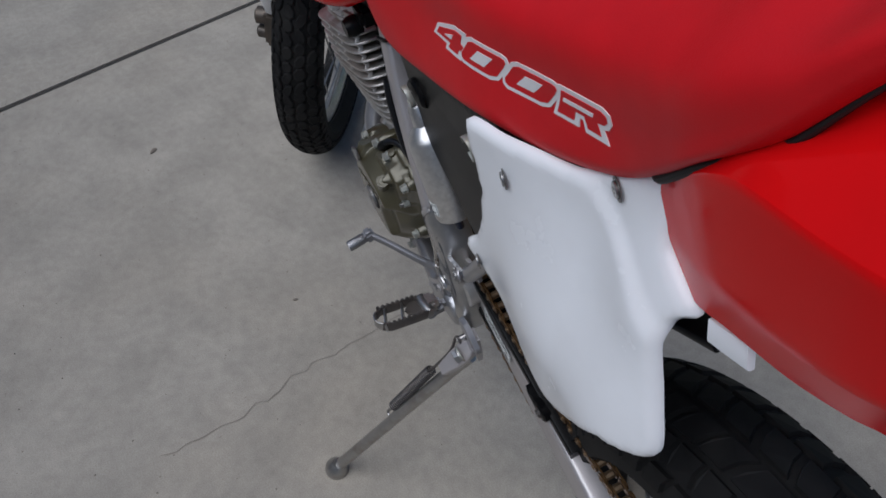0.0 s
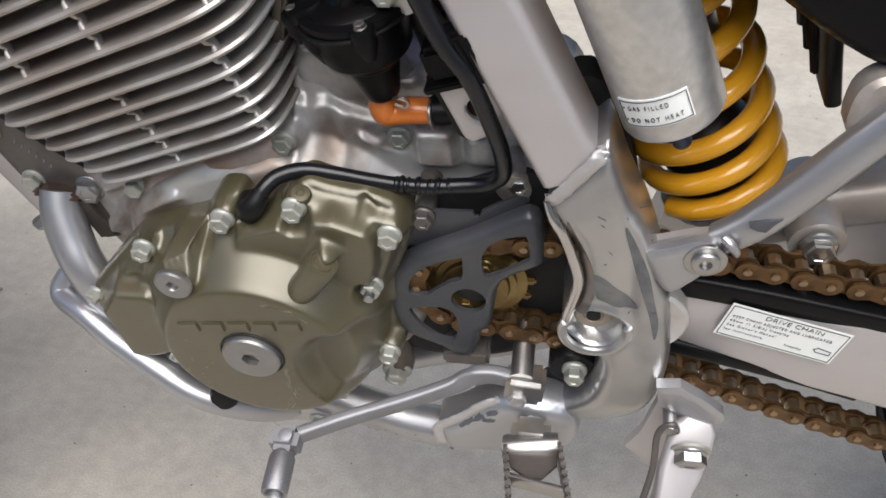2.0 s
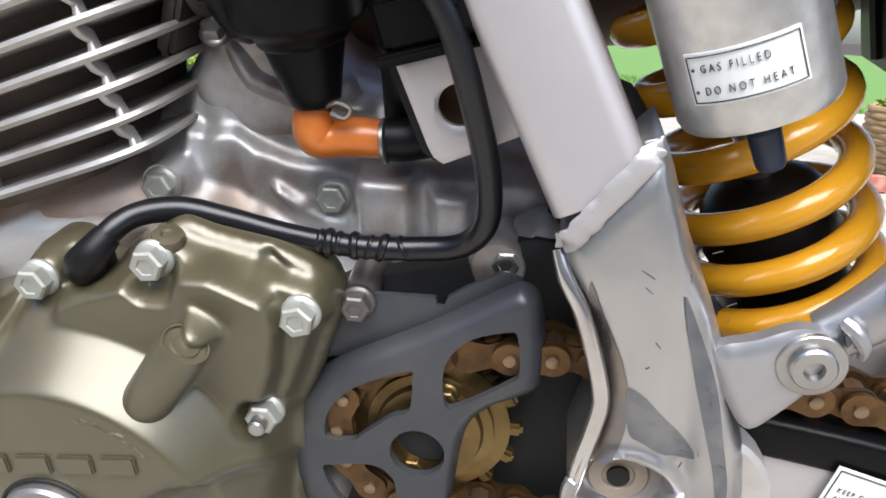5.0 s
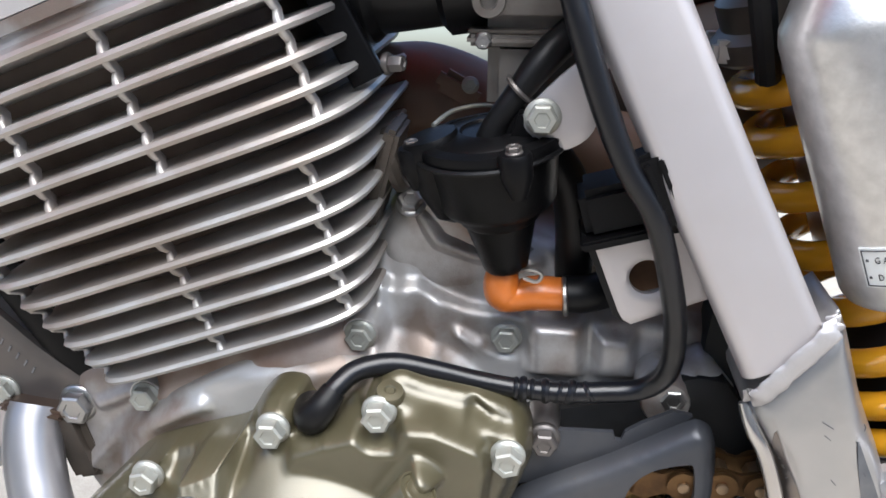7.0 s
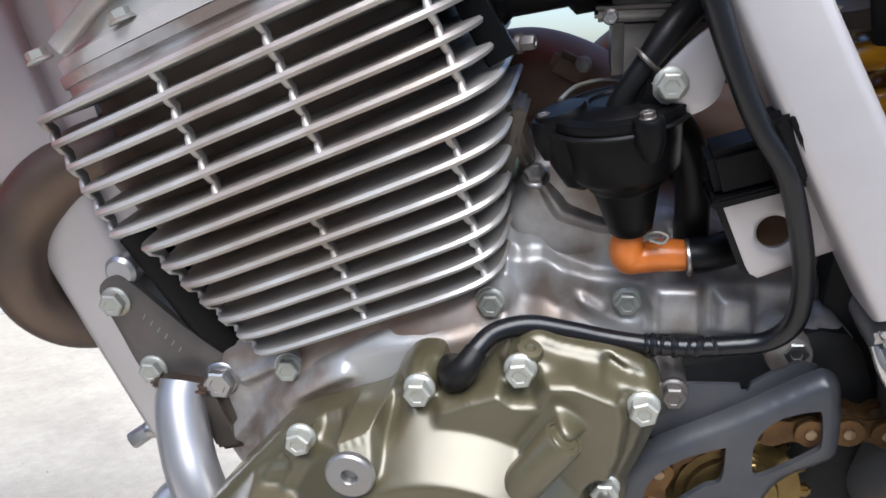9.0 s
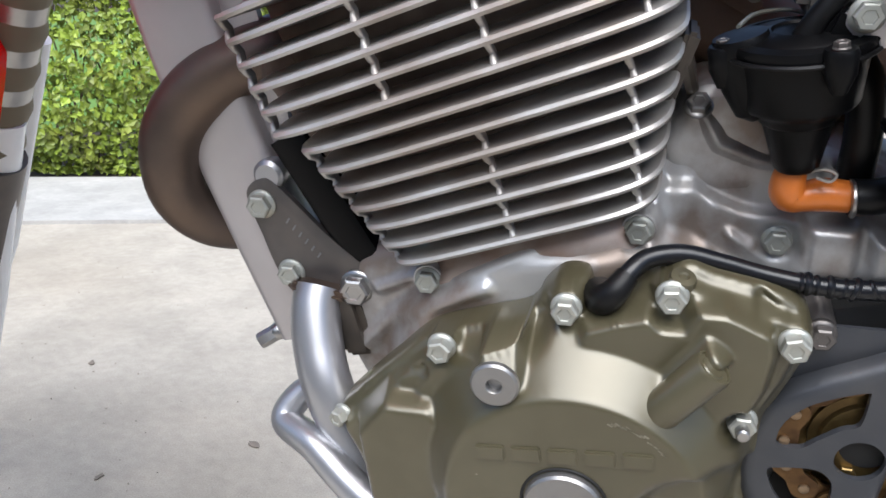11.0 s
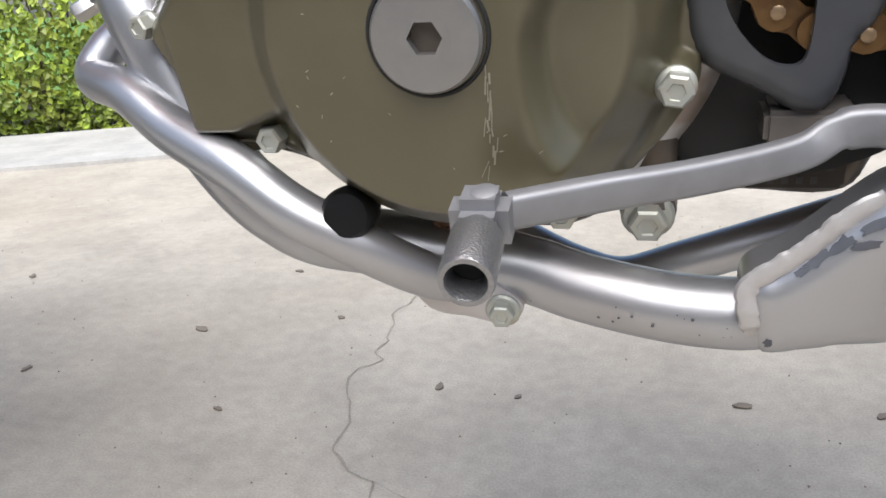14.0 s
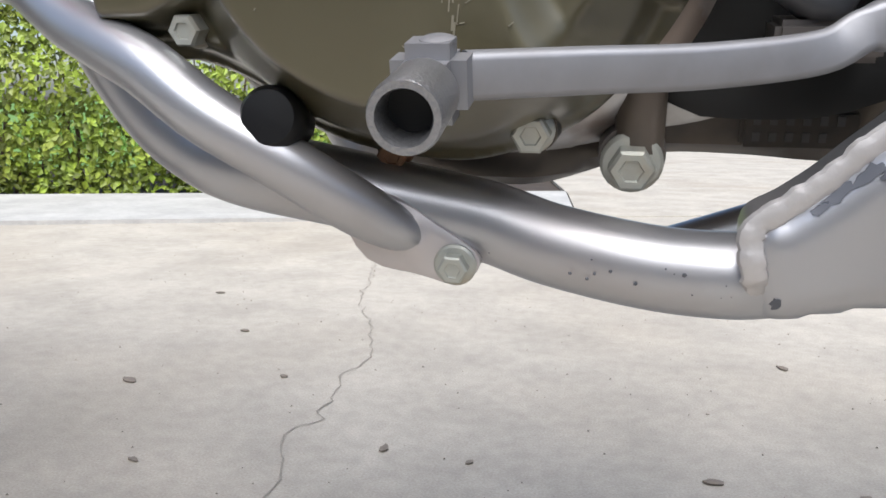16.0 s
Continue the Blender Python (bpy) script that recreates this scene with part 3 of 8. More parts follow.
# planter basket with loose bricks beside it
basket = tagged(new("planter_basket"), "round tan woven basket planter with green plants", "planter")
basket.location = (1.95, 3.62, 0.003)
rows = []
for k in range(11):
    z = 0.02 + k * 0.028
    r = 0.25 + 0.05 * math.sin(k / 11 * 2.2)
    v, f = sweep([(r * math.cos(a) + 0.006 * math.cos(12 * a + k * math.pi) * math.cos(a), r * math.sin(a) + 0.006 * math.cos(12 * a + k * math.pi) * math.sin(a), z) for a in [math.tau * i / 48 for i in range(49)]], circle(0.016, 7), (0, 0, 1))
    rows.append((v, f))
part("weave", mesh_of("weave", *join(*rows)), WICKER, basket)
part("filling", mesh_of("filling", *lathe([(0.1, 0.0), (0.25, 0.02), (0.27, 0.2), (0.26, 0.27), (0.1, 0.29)], 24)), SOIL, basket, "dark potting soil")
LV, LF = [], []
for k in range(700):
    a, r = random.uniform(0, math.tau), random.random() ** 0.5 * 0.27
    leaf(Vector((r * math.cos(a), r * math.sin(a), 0.30 + random.random() * 0.12 * (1.2 - r / 0.3))), (random.uniform(-1, 1), random.uniform(-1, 1), 1), random.uniform(0.03, 0.06))
part("plant", mesh_of("plant", LV, LF, False), LEAF, basket, "low green leaves")
for x, y, a, t in ((1.47, 3.12, 12, 0), (1.73, 3.14, 34, 20), (2.1, 3.02, -8, 0)):
    v, f = box(0, 0, 0.0325, 0.10, 0.19, 0.062, 0.005)
    b = new("brick", mesh_of("brick", v, f))
    b.data.materials.append(BRICK)
    b.matrix_world = pose(x, y, 0.004, 0, 0, 70 + a)
    tagged(b, "worn red brick lying on the pale concrete", "brick", group="loose bricks")
# ---- the motorcycle: all parts are in the bike's own upright axes, x rearward, y to its right, z up ----
bike = tagged(new("motorcycle"), "red and white dirt motorcycle leaning on its side stand", "motorcycle")
bike.matrix_world = LIFT

# -- cylinder and head: fins in a frame tilted forward --
TILT = radians(20)
UC, US = math.cos(TILT), math.sin(TILT)


def cyl(u, y, v):
    return (-0.04 + u * UC - v * US, y, 0.60 + u * US + v * UC)


def plan(u0, u1, w, n=56, e=3.0):
    c, a = (u0 + u1) / 2, (u1 - u0) / 2
    out = []
    for k in range(n):
        t = math.tau * k / n
        cs, sn = math.cos(t), math.sin(t)
        out.append((c + a * math.copysign(abs(cs) ** (2 / e), cs), w * math.copysign(abs(sn) ** (2 / e), sn)))
    return out


def stack(levels, n=56, e=3.0):
    """levels: (v, u0, u1, half width); walls between them, closed at the ends."""
    V, F = [], []
    for v, u0, u1, w in levels:
        V += [cyl(u, y, v) for u, y in plan(u0, u1, w, n, e)]
    for i in range(len(levels) - 1):
        F += [(i * n + k, i * n + (k + 1) % n, (i + 1) * n + (k + 1) % n, (i + 1) * n + k) for k in range(n)]
    F += [tuple(range(n - 1, -1, -1)), tuple((len(levels) - 1) * n + k for k in range(n))]
    return V, F


def fin(parent, v, u0, u1, w, t=0.0018, core=0.030):
    lv = [(v - t * 1.9, u0 + core, u1 - core, w - core), (v - t * 0.9, u0 + 0.001, u1 - 0.001, w - 0.001), (v, u0, u1, w), (v + t * 0.9, u0 + 0.001, u1 - 0.001, w - 0.001), (v + t * 1.9, u0 + core, u1 - core, w - core)]
    return part("fin", mesh_of("fin", *stack(lv, 96, 6.0)), CAST, parent)


def fin_size(i):
    """Bounds of the i-th fin from the top (0 to 12)."""
    if i < 6:
        return 0.0845 - 0.0118 * i, -0.120 + 0.0006 * i, 0.0875, 0.0795
    k = i - 6
    return 0.0140 - 0.0121 * k, -0.106 + 0.0031 * k, 0.0855 - 0.0052 * k, 0.0775 - 0.0030 * k


# the cores carry the dark of the fin gaps in their colour
cylinder = part("cylinder", mesh_of("cylinder", *join(stack([(-0.075, -0.066, 0.032, 0.040), (-0.03, -0.080, 0.048, 0.047), (0.018, -0.098, 0.064, 0.054)], 48, 2.6))), SHADED_CORE, bike, "grey finned aluminium engine cylinder")
head = part("cylinder_head", mesh_of("cylinder_head", *stack([(0.016, -0.108, 0.068, 0.056), (0.083, -0.112, 0.070, 0.058)], 48, 2.6)), SHADED_CORE, bike, "finned aluminium cylinder head")
for i in range(13):
    v, u0, u1, w = fin_size(i)
    fin(head if i < 6 else cylinder, v, u0, u1, w)


def fin_rib(parent, u, i0, i1, slope=0.0):
    """The row of small pillars that ties the fins together."""
    P = []
    for i in range(i0, i1):
        va, a0, a1, wa = fin_size(i)
        vb, b0, b1, wb = fin_size(i + 1)
        uu = u + slope * (i - i0)

        def edge(u0, u1, w):
            c, a = (u0 + u1) / 2, (u1 - u0) / 2
            return w * max(0.02, 1 - abs((uu - c) / a) ** 6) ** (1 / 6)
        for q0, q1, ya, yb in ((va, vb, edge(a0, a1, wa), edge(b0, b1, wb)),):
            P.append(sweep([cyl(uu, -ya + 0.0050, q0), cyl(uu, -ya + 0.0062, q0 * 0.75 + q1 * 0.25), cyl(uu, -(ya + yb) / 2 + 0.0084, (q0 + q1) / 2), cyl(uu, -yb + 0.0062, q0 * 0.25 + q1 * 0.75), cyl(uu, -yb + 0.0050, q1)], rounded_rect(0.0013, 0.0030, 0.0012, 4), (0, 1, 0), [(1.5, 1), (1.05, 1), (0.95, 1), (1.05, 1), (1.5, 1)]))
    return part("rib", mesh_of("rib", *join(*P)), CAST, parent)


fin_rib(head, -0.044, 0, 5)
fin_rib(head, 0.008, 0, 5)
fin_rib(head, 0.0725, 0, 5)
fin_rib(cylinder, -0.0105, 7, 12, -0.0015)
fin_rib(cylinder, 0.0600, 6, 12, -0.003)
fin_rib(head, -0.112, 0, 5)
fin_rib(cylinder, -0.099, 6, 12, 0.003)

# added dark block that hides the hedge seen between the front fins
part("exhaust_port", mesh_of("exhaust_port", *stack([(-0.045, -0.100, -0.03, 0.024), (-0.01, -0.116, -0.03, 0.030), (0.05, -0.134, -0.03, 0.036), (0.062, -0.130, -0.03, 0.033)], 32, 2.6)), SHADED_CORE, head, "dark brown block added to close the gap at the exhaust port")
# head upper casting and rocker cover
hl = [(0.083, -0.118, 0.092, 0.0755), (0.0865, -0.118, 0.091, 0.0735), (0.089, -0.115, 0.088, 0.0665), (0.0925, -0.115, 0.088, 0.0660), (0.0930, -0.116, 0.089, 0.0685), (0.0980, -0.116, 0.089, 0.0685)]
part("head_casting", mesh_of("head_casting", *stack(hl, 56, 3.2)), CASE, head, "smooth upper head casting")
rl = [(0.0985, -0.116, 0.089, 0.0680), (0.1045, -0.116, 0.089, 0.0680), (0.1065, -0.112, 0.085, 0.0645), (0.140, -0.106, 0.078, 0.0600), (0.152, -0.096, 0.068, 0.050), (0.17, -0.07, 0.045, 0.036)]
rocker = part("rocker_cover", mesh_of("rocker_cover", *stack(rl, 56, 2.8)), ROCKER, bike, "grey cast rocker cover with round caps")
for c, r in (((-0.110, -0.056, 0.7185), 0.0135), ((-0.086, -0.058, 0.7245), 0.0135), ((-0.067, -0.059, 0.711), 0.008)):
    part("inspection_cap", mesh_of("cap", *lathe([(r, 0), (r, 0.012), (r * 0.88, 0.0145), (r * 0.4, 0.0145), (r * 0.36, 0.012)], 28, c, (0, -1, 0.1))), ROCKER, rocker)
for u in (-0.095, -0.05, 0.0, 0.055):
    bolt(rocker, cyl(u, -0.066, 0.1065), (US * -1, 0, UC), r=0.0042, flange=0.006)
part("cam_boss", mesh_of("cam_boss", *lathe([(0.020, 0), (0.020, 0.008), (0.017, 0.012), (0.012, 0.013)], 32, cyl(-0.035, -0.058, 0.136), (0, -1, 0.05))), ROCKER, rocker)
part("cover_ridge", mesh_of("cover_ridge", *sweep([cyl(-0.085, -0.0635, 0.109), cyl(-0.06, -0.064, 0.118), cyl(-0.02, -0.0635, 0.126), cyl(0.02, -0.062, 0.128)], rounded_rect(0.004, 0.004, 0.002, 3), (0, 1, 0))), CAST, rocker)
# bracket with long hole at the rear of the head
part("head_stay", mesh_of("head_stay", *relief([(0.0, 0.742), (0.03, 0.754), (0.045, 0.745), (0.04, 0.728), (0.012, 0.722)], lambda x, z, d: -0.074 + dome(0.001, 0.002)(d), 0.004, 0.003, [[(0.014, 0.738), (0.03, 0.744), (0.034, 0.737), (0.018, 0.731)]])), ZINC, bike, "zinc plated engine stay with a long hole")

# -- crankcase: the left half as one modelled casting --
CASE_RING = glide([(-0.150, 0.470), (-0.138, 0.50), (-0.120, 0.512), (-0.09, 0.520), (-0.04, 0.545), (0.012, 0.566), (0.026, 0.583), (0.040, 0.603), (0.066, 0.603), (0.085, 0.585), (0.12, 0.573),
                   (0.150, 0.560), (0.19, 0.545), (0.200, 0.50), (0.185, 0.44), (0.165, 0.40), (0.12, 0.352), (0.07, 0.338), (0.0, 0.336), (-0.06, 0.345), (-0.10, 0.375), (-0.135, 0.42)], 5, True)
CASE_RING = [tuple(p) for p in CASE_RING]


def ridge(x, z, line, w, a):
    """A rounded fold of height a and half width w along an open line."""
    best = np.full(len(x), 1e9)
    for (ax, az), (bx, bz) in zip(line, line[1:]):
        dx, dz = bx - ax, bz - az
        t = np.clip(((x - ax) * dx + (z - az) * dz) / (dx * dx + dz * dz), 0, 1)
        best = np.minimum(best, np.hypot(x - ax - t * dx, z - az - t * dz))
    return a * (np.clip(1 - best / (1.15 * w), 0, 1) * 0.8 + 0.2 * np.exp(-(best / w) ** 2))


FOLDS = (([(0.0275, 0.590), (0.0285, 0.566), (0.0292, 0.548), (0.0276, 0.530)], 0.0034, 0.0028), ([(0.0415, 0.560), (0.039, 0.535), (0.0367, 0.517)], 0.0070, 0.0024), ([(0.056, 0.550), (0.0555, 0.532), (0.054, 0.515)], 0.0045, 0.0017),
         ([(0.0655, 0.536), (0.076, 0.530), (0.0885, 0.5336), (0.0985, 0.536)], 0.0030, 0.003), ([(0.0655, 0.536), (0.077, 0.525), (0.0885, 0.527)], 0.0026, 0.0028), ([(0.046, 0.596), (0.056, 0.579), (0.074, 0.573), (0.10, 0.570)], 0.0042, 0.005),
         ([(-0.020, 0.535), (-0.055, 0.515), (-0.088, 0.500), (-0.118, 0.486)], 0.004, 0.005), ([(-0.128, 0.448), (-0.108, 0.472), (-0.078, 0.494), (-0.05, 0.508)], 0.005, 0.006))
SHELF = ([0.026, 0.0347, 0.047, 0.0565, 0.070, 0.080, 0.095, 0.2], [0.563, 0.5590, 0.5600, 0.5541, 0.5492, 0.5480, 0.5475, 0.5475])
PADS = (([(0.0985, 0.518), (0.0985, 0.548), (0.1245, 0.548), (0.1255, 0.518)], 0.0100), ([(0.1290, 0.518), (0.1290, 0.541), (0.1475, 0.541), (0.1490, 0.518)], 0.0075))


def case_front(x, z, d):
    """The left half of the crankcase: lip round the cover, a stepped shelf behind the cylinder, two blunt pads and screw bosses."""
    y = -0.024 + 0.0125 * step_up(x, 0.0, 0.03) * step_up(z, 0.49, 0.51) + dome(0.016, 0.02)(d)
    y = y - 0.026 * step_up(0.116 - np.hypot((x - 0.0) / 1.02, z - 0.43), 0.0, 0.022)
    y = y - 0.0065 * step_up(np.interp(x, *SHELF) - z, -0.002, 0.004) * step_up(x, 0.018, 0.030) * step_up(z, 0.49, 0.51)
    y = y - 0.012 * np.exp(-((x - 0.021) ** 2 + (z - 0.538) ** 2) / 0.00016)
    for line, w, a in FOLDS:
        y = y - ridge(x, z, line, w, a)
    for ring, a in PADS:
        s = np.where(inside(x, z, ring), 1.0, -1.0) * seg_dist(x, z, ring)
        y = y - a * step_up(s, -0.002, 0.004)
    for bx, bz, by in ((0.0885, 0.533, -0.0150), (0.0225, 0.5405, -0.034)):
        y = y + (by - y) * step_up(0.0115 - np.hypot(x - bx, z - bz), 0, 0.004)
    return y


crankcase = part("crankcase", mesh_of("crankcase", *relief(CASE_RING, case_front, 0.1, 0.0016, back=0.075, ease=1), sharp=80), CASE, bike, "stained grey aluminium crankcase")
for at, r in (((0.0885, -0.0155, 0.533), 0.0055), ((0.0225, -0.0345, 0.5405), 0.0055), ((-0.0840, -0.040, 0.5030), 0.0055)):
    part("boss", mesh_of("boss", *lathe([(r * 1.75, 0.028), (r * 1.6, 0.004), (r * 1.5, 0)], 20, at, (0, 1, 0))), CASE, crankcase)
    bolt(crankcase, (at[0], at[1] + 0.0005, at[2]), r=r, flange=r * 1.35, h=0.0065)
part("cylinder_base", mesh_of("cylinder_base", *stack([(-0.100, -0.092, 0.050, 0.046), (-0.078, -0.088, 0.046, 0.048), (-0.070, -0.080, 0.040, 0.044), (-0.064, -0.070, 0.034, 0.038)], 48, 3.0)), RUSTED_CASE, crankcase, "rust-tinted flange under the cylinder")
part("starter_boss", mesh_of("starter_boss", *lathe([(0.0, 0), (0.010, 0.001), (0.012, 0.004), (0.012, 0.03)], 20, (0.16, -0.045, 0.52), (0, 1, 0))), CASE, crankcase)
bolt(crankcase, (0.163, -0.04, 0.522), r=0.005, flange=0.007, mat=STEEL)
# sump: drain side with finned pan
part("sump", mesh_of("sump", *relief([tuple(p) for p in glide([(-0.05, 0.350), (-0.009, 0.327), (0.01, 0.323), (0.037, 0.323), (0.059, 0.326), (0.084, 0.332), (0.115, 0.332), (0.15, 0.331), (0.163, 0.345), (0.17, 0.39), (0.09, 0.40), (-0.04, 0.38)], 4, True)], lambda x, z, d: -0.018 - 0.022 * (1 - step_up(x, 0.03, 0.07)) + dome(0.010, 0.012)(d), 0.1, 0.005, back=0.06)), GRIME, crankcase)
part("number_pad", mesh_of("number_pad", *box(0.1315, -0.0155, 0.3450, 0.041, 0.012, 0.0145, 0.0015)), GRIME, crankcase, "flat pad with a stamped number")
for q, z in ((0, 0.3482), (1, 0.3420)):
    for k in range(6 - q):
        part("stamped_mark", mesh_of("stamped_mark", *box(0.1165 + k * 0.0058, -0.0217, z, 0.0026, 0.0004, 0.0034)), DARK_STEEL, crankcase)

# -- the bronze generator cover --
COVER = glide([(-0.131, 0.428), (-0.120, 0.444), (-0.097, 0.468), (-0.077, 0.487), (-0.049, 0.498), (-0.027, 0.506), (-0.020, 0.518), (-0.011, 0.527), (0.000, 0.527), (0.004, 0.519), (0.015, 0.519),
               (0.024, 0.529), (0.035, 0.536), (0.045, 0.541), (0.058, 0.537), (0.084, 0.531), (0.097, 0.523), (0.102, 0.508), (0.098, 0.492), (0.092, 0.475), (0.087, 0.462), (0.088, 0.441), (0.085, 0.420),
               (0.088, 0.404), (0.084, 0.392), (0.072, 0.374), (0.052, 0.354), (0.02, 0.341), (-0.012, 0.342), (-0.04, 0.350), (-0.062, 0.366), (-0.084, 0.374), (-0.105, 0.374), (-0.116, 0.39), (-0.124, 0.41)], 4, True)
COVER = [tuple(p) for p in COVER]
LEDGE = [(-0.003, 0.503), (0.001, 0.5135), (0.014, 0.519), (0.0295, 0.5245), (0.0355, 0.5185), (0.0445, 0.519), (0.049, 0.529), (0.062, 0.5295), (0.0825, 0.521), (0.0865, 0.512), (0.084, 0.49), (0.076, 0.467), (0.066, 0.44), (0.03, 0.44), (0.015, 0.47), (-0.002, 0.488)]
LEFTBOX = [(-0.116, 0.438), (-0.098, 0.461), (-0.068, 0.462), (-0.055, 0.44), (-0.05, 0.40), (-0.085, 0.385), (-0.11, 0.385)]
POCKETS = ([(-0.095, 0.464), (-0.0765, 0.477), (-0.0735, 0.470)], [(0.073, 0.5225), (0.0755, 0.5335), (0.088, 0.524)], [(-0.0235, 0.509), (-0.0125, 0.517), (-0.0115, 0.507)])
DC = (0.003, 0.4275)


def soft_in(x, z, ring, a, b):
    s = np.where(inside(x, z, ring), 1.0, -1.0) * seg_dist(x, z, ring)
    return step_up(s, a, b)


def cover_front(x, z, d):
    r = np.hypot(x - DC[0], z - DC[1])
    h = 0.010 * step_up(d, 0.004, 0.0085) + 0.004 * step_up(d, 0.0, 0.0018)
    h = np.maximum(h, 0.0245 * soft_in(x, z, LEDGE, -0.0012, 0.0022))
    h = np.maximum(h, 0.028 * soft_in(x, z, LEFTBOX, -0.002, 0.007))
    # cone round the rotor, shiny upper shoulder
    cone = 0.0435 - 0.026 * np.clip((r - 0.0625) / 0.019, 0, 1) - 0.03 * step_up(r, 0.088, 0.096)
    h = np.maximum(h, cone * step_up(d, 0.0, 0.012))
    h = h + (0.046 - h) * step_up(0.0625 - r, -0.0012, 0.0022)
    # scooped hollow on the rear lower side
    az = z - 0.4235
    dent = step_up(0.0335 - np.hypot(x - 0.0605, np.where(az < 0, az * 0.6, az)), 0, 0.012)
    h = h - 0.0125 * dent
    # boss for the timing plug, with its tail running up
    tx = np.clip(z - 0.492, 0, 0.026)
    tail = np.hypot(x + 0.034, z - 0.492 - tx)
    h = np.maximum(h, (0.0425 - tx * 0.95) * step_up(0.0125 - tail * (1 + tx * 12), 0, 0.0025) + 0 * x)
    # slanting oil gallery with a blunt head
    vx, vz = 0.058 - 0.037, 0.5085 - 0.478
    L = math.hypot(vx, vz)
    s = ((x - 0.037) * vx + (z - 0.478) * vz) / L
    c = np.abs((x - 0.037) * vz - (z - 0.478) * vx) / L
    body = np.sqrt(np.clip(1 - (c / 0.0085) ** 2, 0, 1))
    h = np.maximum(h, (0.012 + 0.026 * body) * step_up(s, -0.006, 0.006) * (1 - step_up(s, L + 0.005, L + 0.0085)) * step_up(body, 0.0, 0.35))
    # three-cornered pockets in the flange
    for tri in POCKETS:
        h = h - 0.0045 * soft_in(x, z, tri, 0.0002, 0.0016)
    # pockets for the screws
    for bx, bz in ((-0.067, 0.488), (-0.007, 0.518), (0.039, 0.53), (0.092, 0.513), (0.076, 0.469), (0.079, 0.402)):
        q = np.hypot(x - bx, z - bz)
        h = h + (0.0135 - h) * step_up(0.0090 - q, 0, 0.0016)
    return -0.0610 - h


cover = part("generator_cover", mesh_of("generator_cover", *relief(COVER, cover_front, 0.02, 0.0012, back=-0.046, ease=3), sharp=80), OLIVE, bike, "olive bronze painted engine side cover, scratched")
cover.location = (0.001, -0.0045, 0.0005)
for at in ((-0.067, -0.0745, 0.488), (-0.007, -0.0745, 0.518), (0.039, -0.0745, 0.53), (0.092, -0.0745, 0.513), (0.079, -0.0745, 0.402)):
    bolt(cover, at, r=0.0056, flange=0.0074, h=0.0085, twist=random.uniform(0, 60))
bolt(cover, (0.076, -0.0745, 0.469), r=0.0056, flange=0.0072, h=0.0085)
part("stud", mesh_of("stud", *lathe([(0.0033, 0), (0.0033, 0.0045), (0.0025, 0.0052)], 12, (0.076, -0.083, 0.469), (0, -1, 0))), STEEL, cover)
bolt(cover, (-0.1265, -0.066, 0.430), (-0.3, -1, 0), r=0.0045, flange=0.006, h=0.008)
bolt(cover, (-0.0752, -0.0740, 0.3865), (0, -1, 0), r=0.005, flange=0.0068, h=0.012)
part("crank_plug", mesh_of("crank_plug", *lathe([(0.0185, -0.004), (0.0188, 0.0), (0.0188, 0.0062), (0.0178, 0.0076), (0.0082, 0.0076), (0.0080, 0.0030), (0.0005, 0.0028)], 40, (0.0, -0.1040, 0.4305), (0, -1, 0))), PLUG, cover, "round silver crankshaft plug with a hexagon socket")
part("plug_socket", mesh_of("plug_socket", *relief([(0.0085 * math.cos(math.tau * k / 32), 0.4305 + 0.0085 * math.sin(math.tau * k / 32)) for k in range(32)], lambda x, z, d: -0.1117 + 0 * x, 0.0042, 0.003, [[(0.0060 * math.cos(math.tau * k / 6), 0.4305 + 0.0060 * math.sin(math.tau * k / 6)) for k in range(6)]])), PLUG, cover)
part("socket_floor", mesh_of("socket_floor", *lathe([(0.0070, 0.0), (0.0068, 0.0006), (0.0004, 0.0008)], 18, (0.0, -0.1072, 0.4305), (0, -1, 0))), GRIME, cover)
part("plug_ring", mesh_of("plug_ring", *sweep([(0.0202 * math.cos(a), -0.1072, 0.4305 + 0.0202 * math.sin(a)) for a in [math.tau * k / 40 for k in range(41)]], circle(0.0008, 6), (0, 1, 0))), GAP_BLACK, cover)
part("timing_plug", mesh_of("timing_plug", *lathe([(0.0105, 0), (0.0112, 0.001), (0.0112, 0.0035), (0.0102, 0.0045), (0.0040, 0.0045), (0.0036, 0.004), (0.0034, 0.001), (0.0004, 0.001)], 32, (-0.034, -0.1035, 0.492), (0, -1, 0))), PLUG, cover, "turned aluminium timing plug")
part("oil_gallery", mesh_of("oil_gallery", *lathe([(0.0088, 0), (0.0092, 0.01), (0.0092, 0.052), (0.0085, 0.0535), (0.0078, 0.0535), (0.0074, 0.0525), (0.0055, 0.0525), (0.005, 0.0532), (0.0008, 0.0532)], 32, (0.0285, -0.0925, 0.4665), (0.56, -0.10, 0.82))), OLIVE, cover)
part("cover_nub", mesh_of("cover_nub", *lathe([(0.0064, -0.006), (0.0062, 0.0060), (0.0055, 0.0074), (0.0025, 0.0077), (0.0018, 0.0070), (0.0004, 0.0070)], 18, (0.0420, -0.0690, 0.5310), (0.14, -0.30, 0.94))), OLIVE, cover)
# the maker's raised wordmark as plain bars
for k in range(5):
    x = -0.041 + k * 0.0168
    w = 0.0138
    part("raised_mark", mesh_of("raised_mark", *box(x + 0.0055, -0.1074, 0.4541 + 0.118 * (x + 0.0415), w, 0.0022, 0.0080, 0.0007, Matrix.Rotation(-0.118, 4, "Y"))), OLIVE, cover)
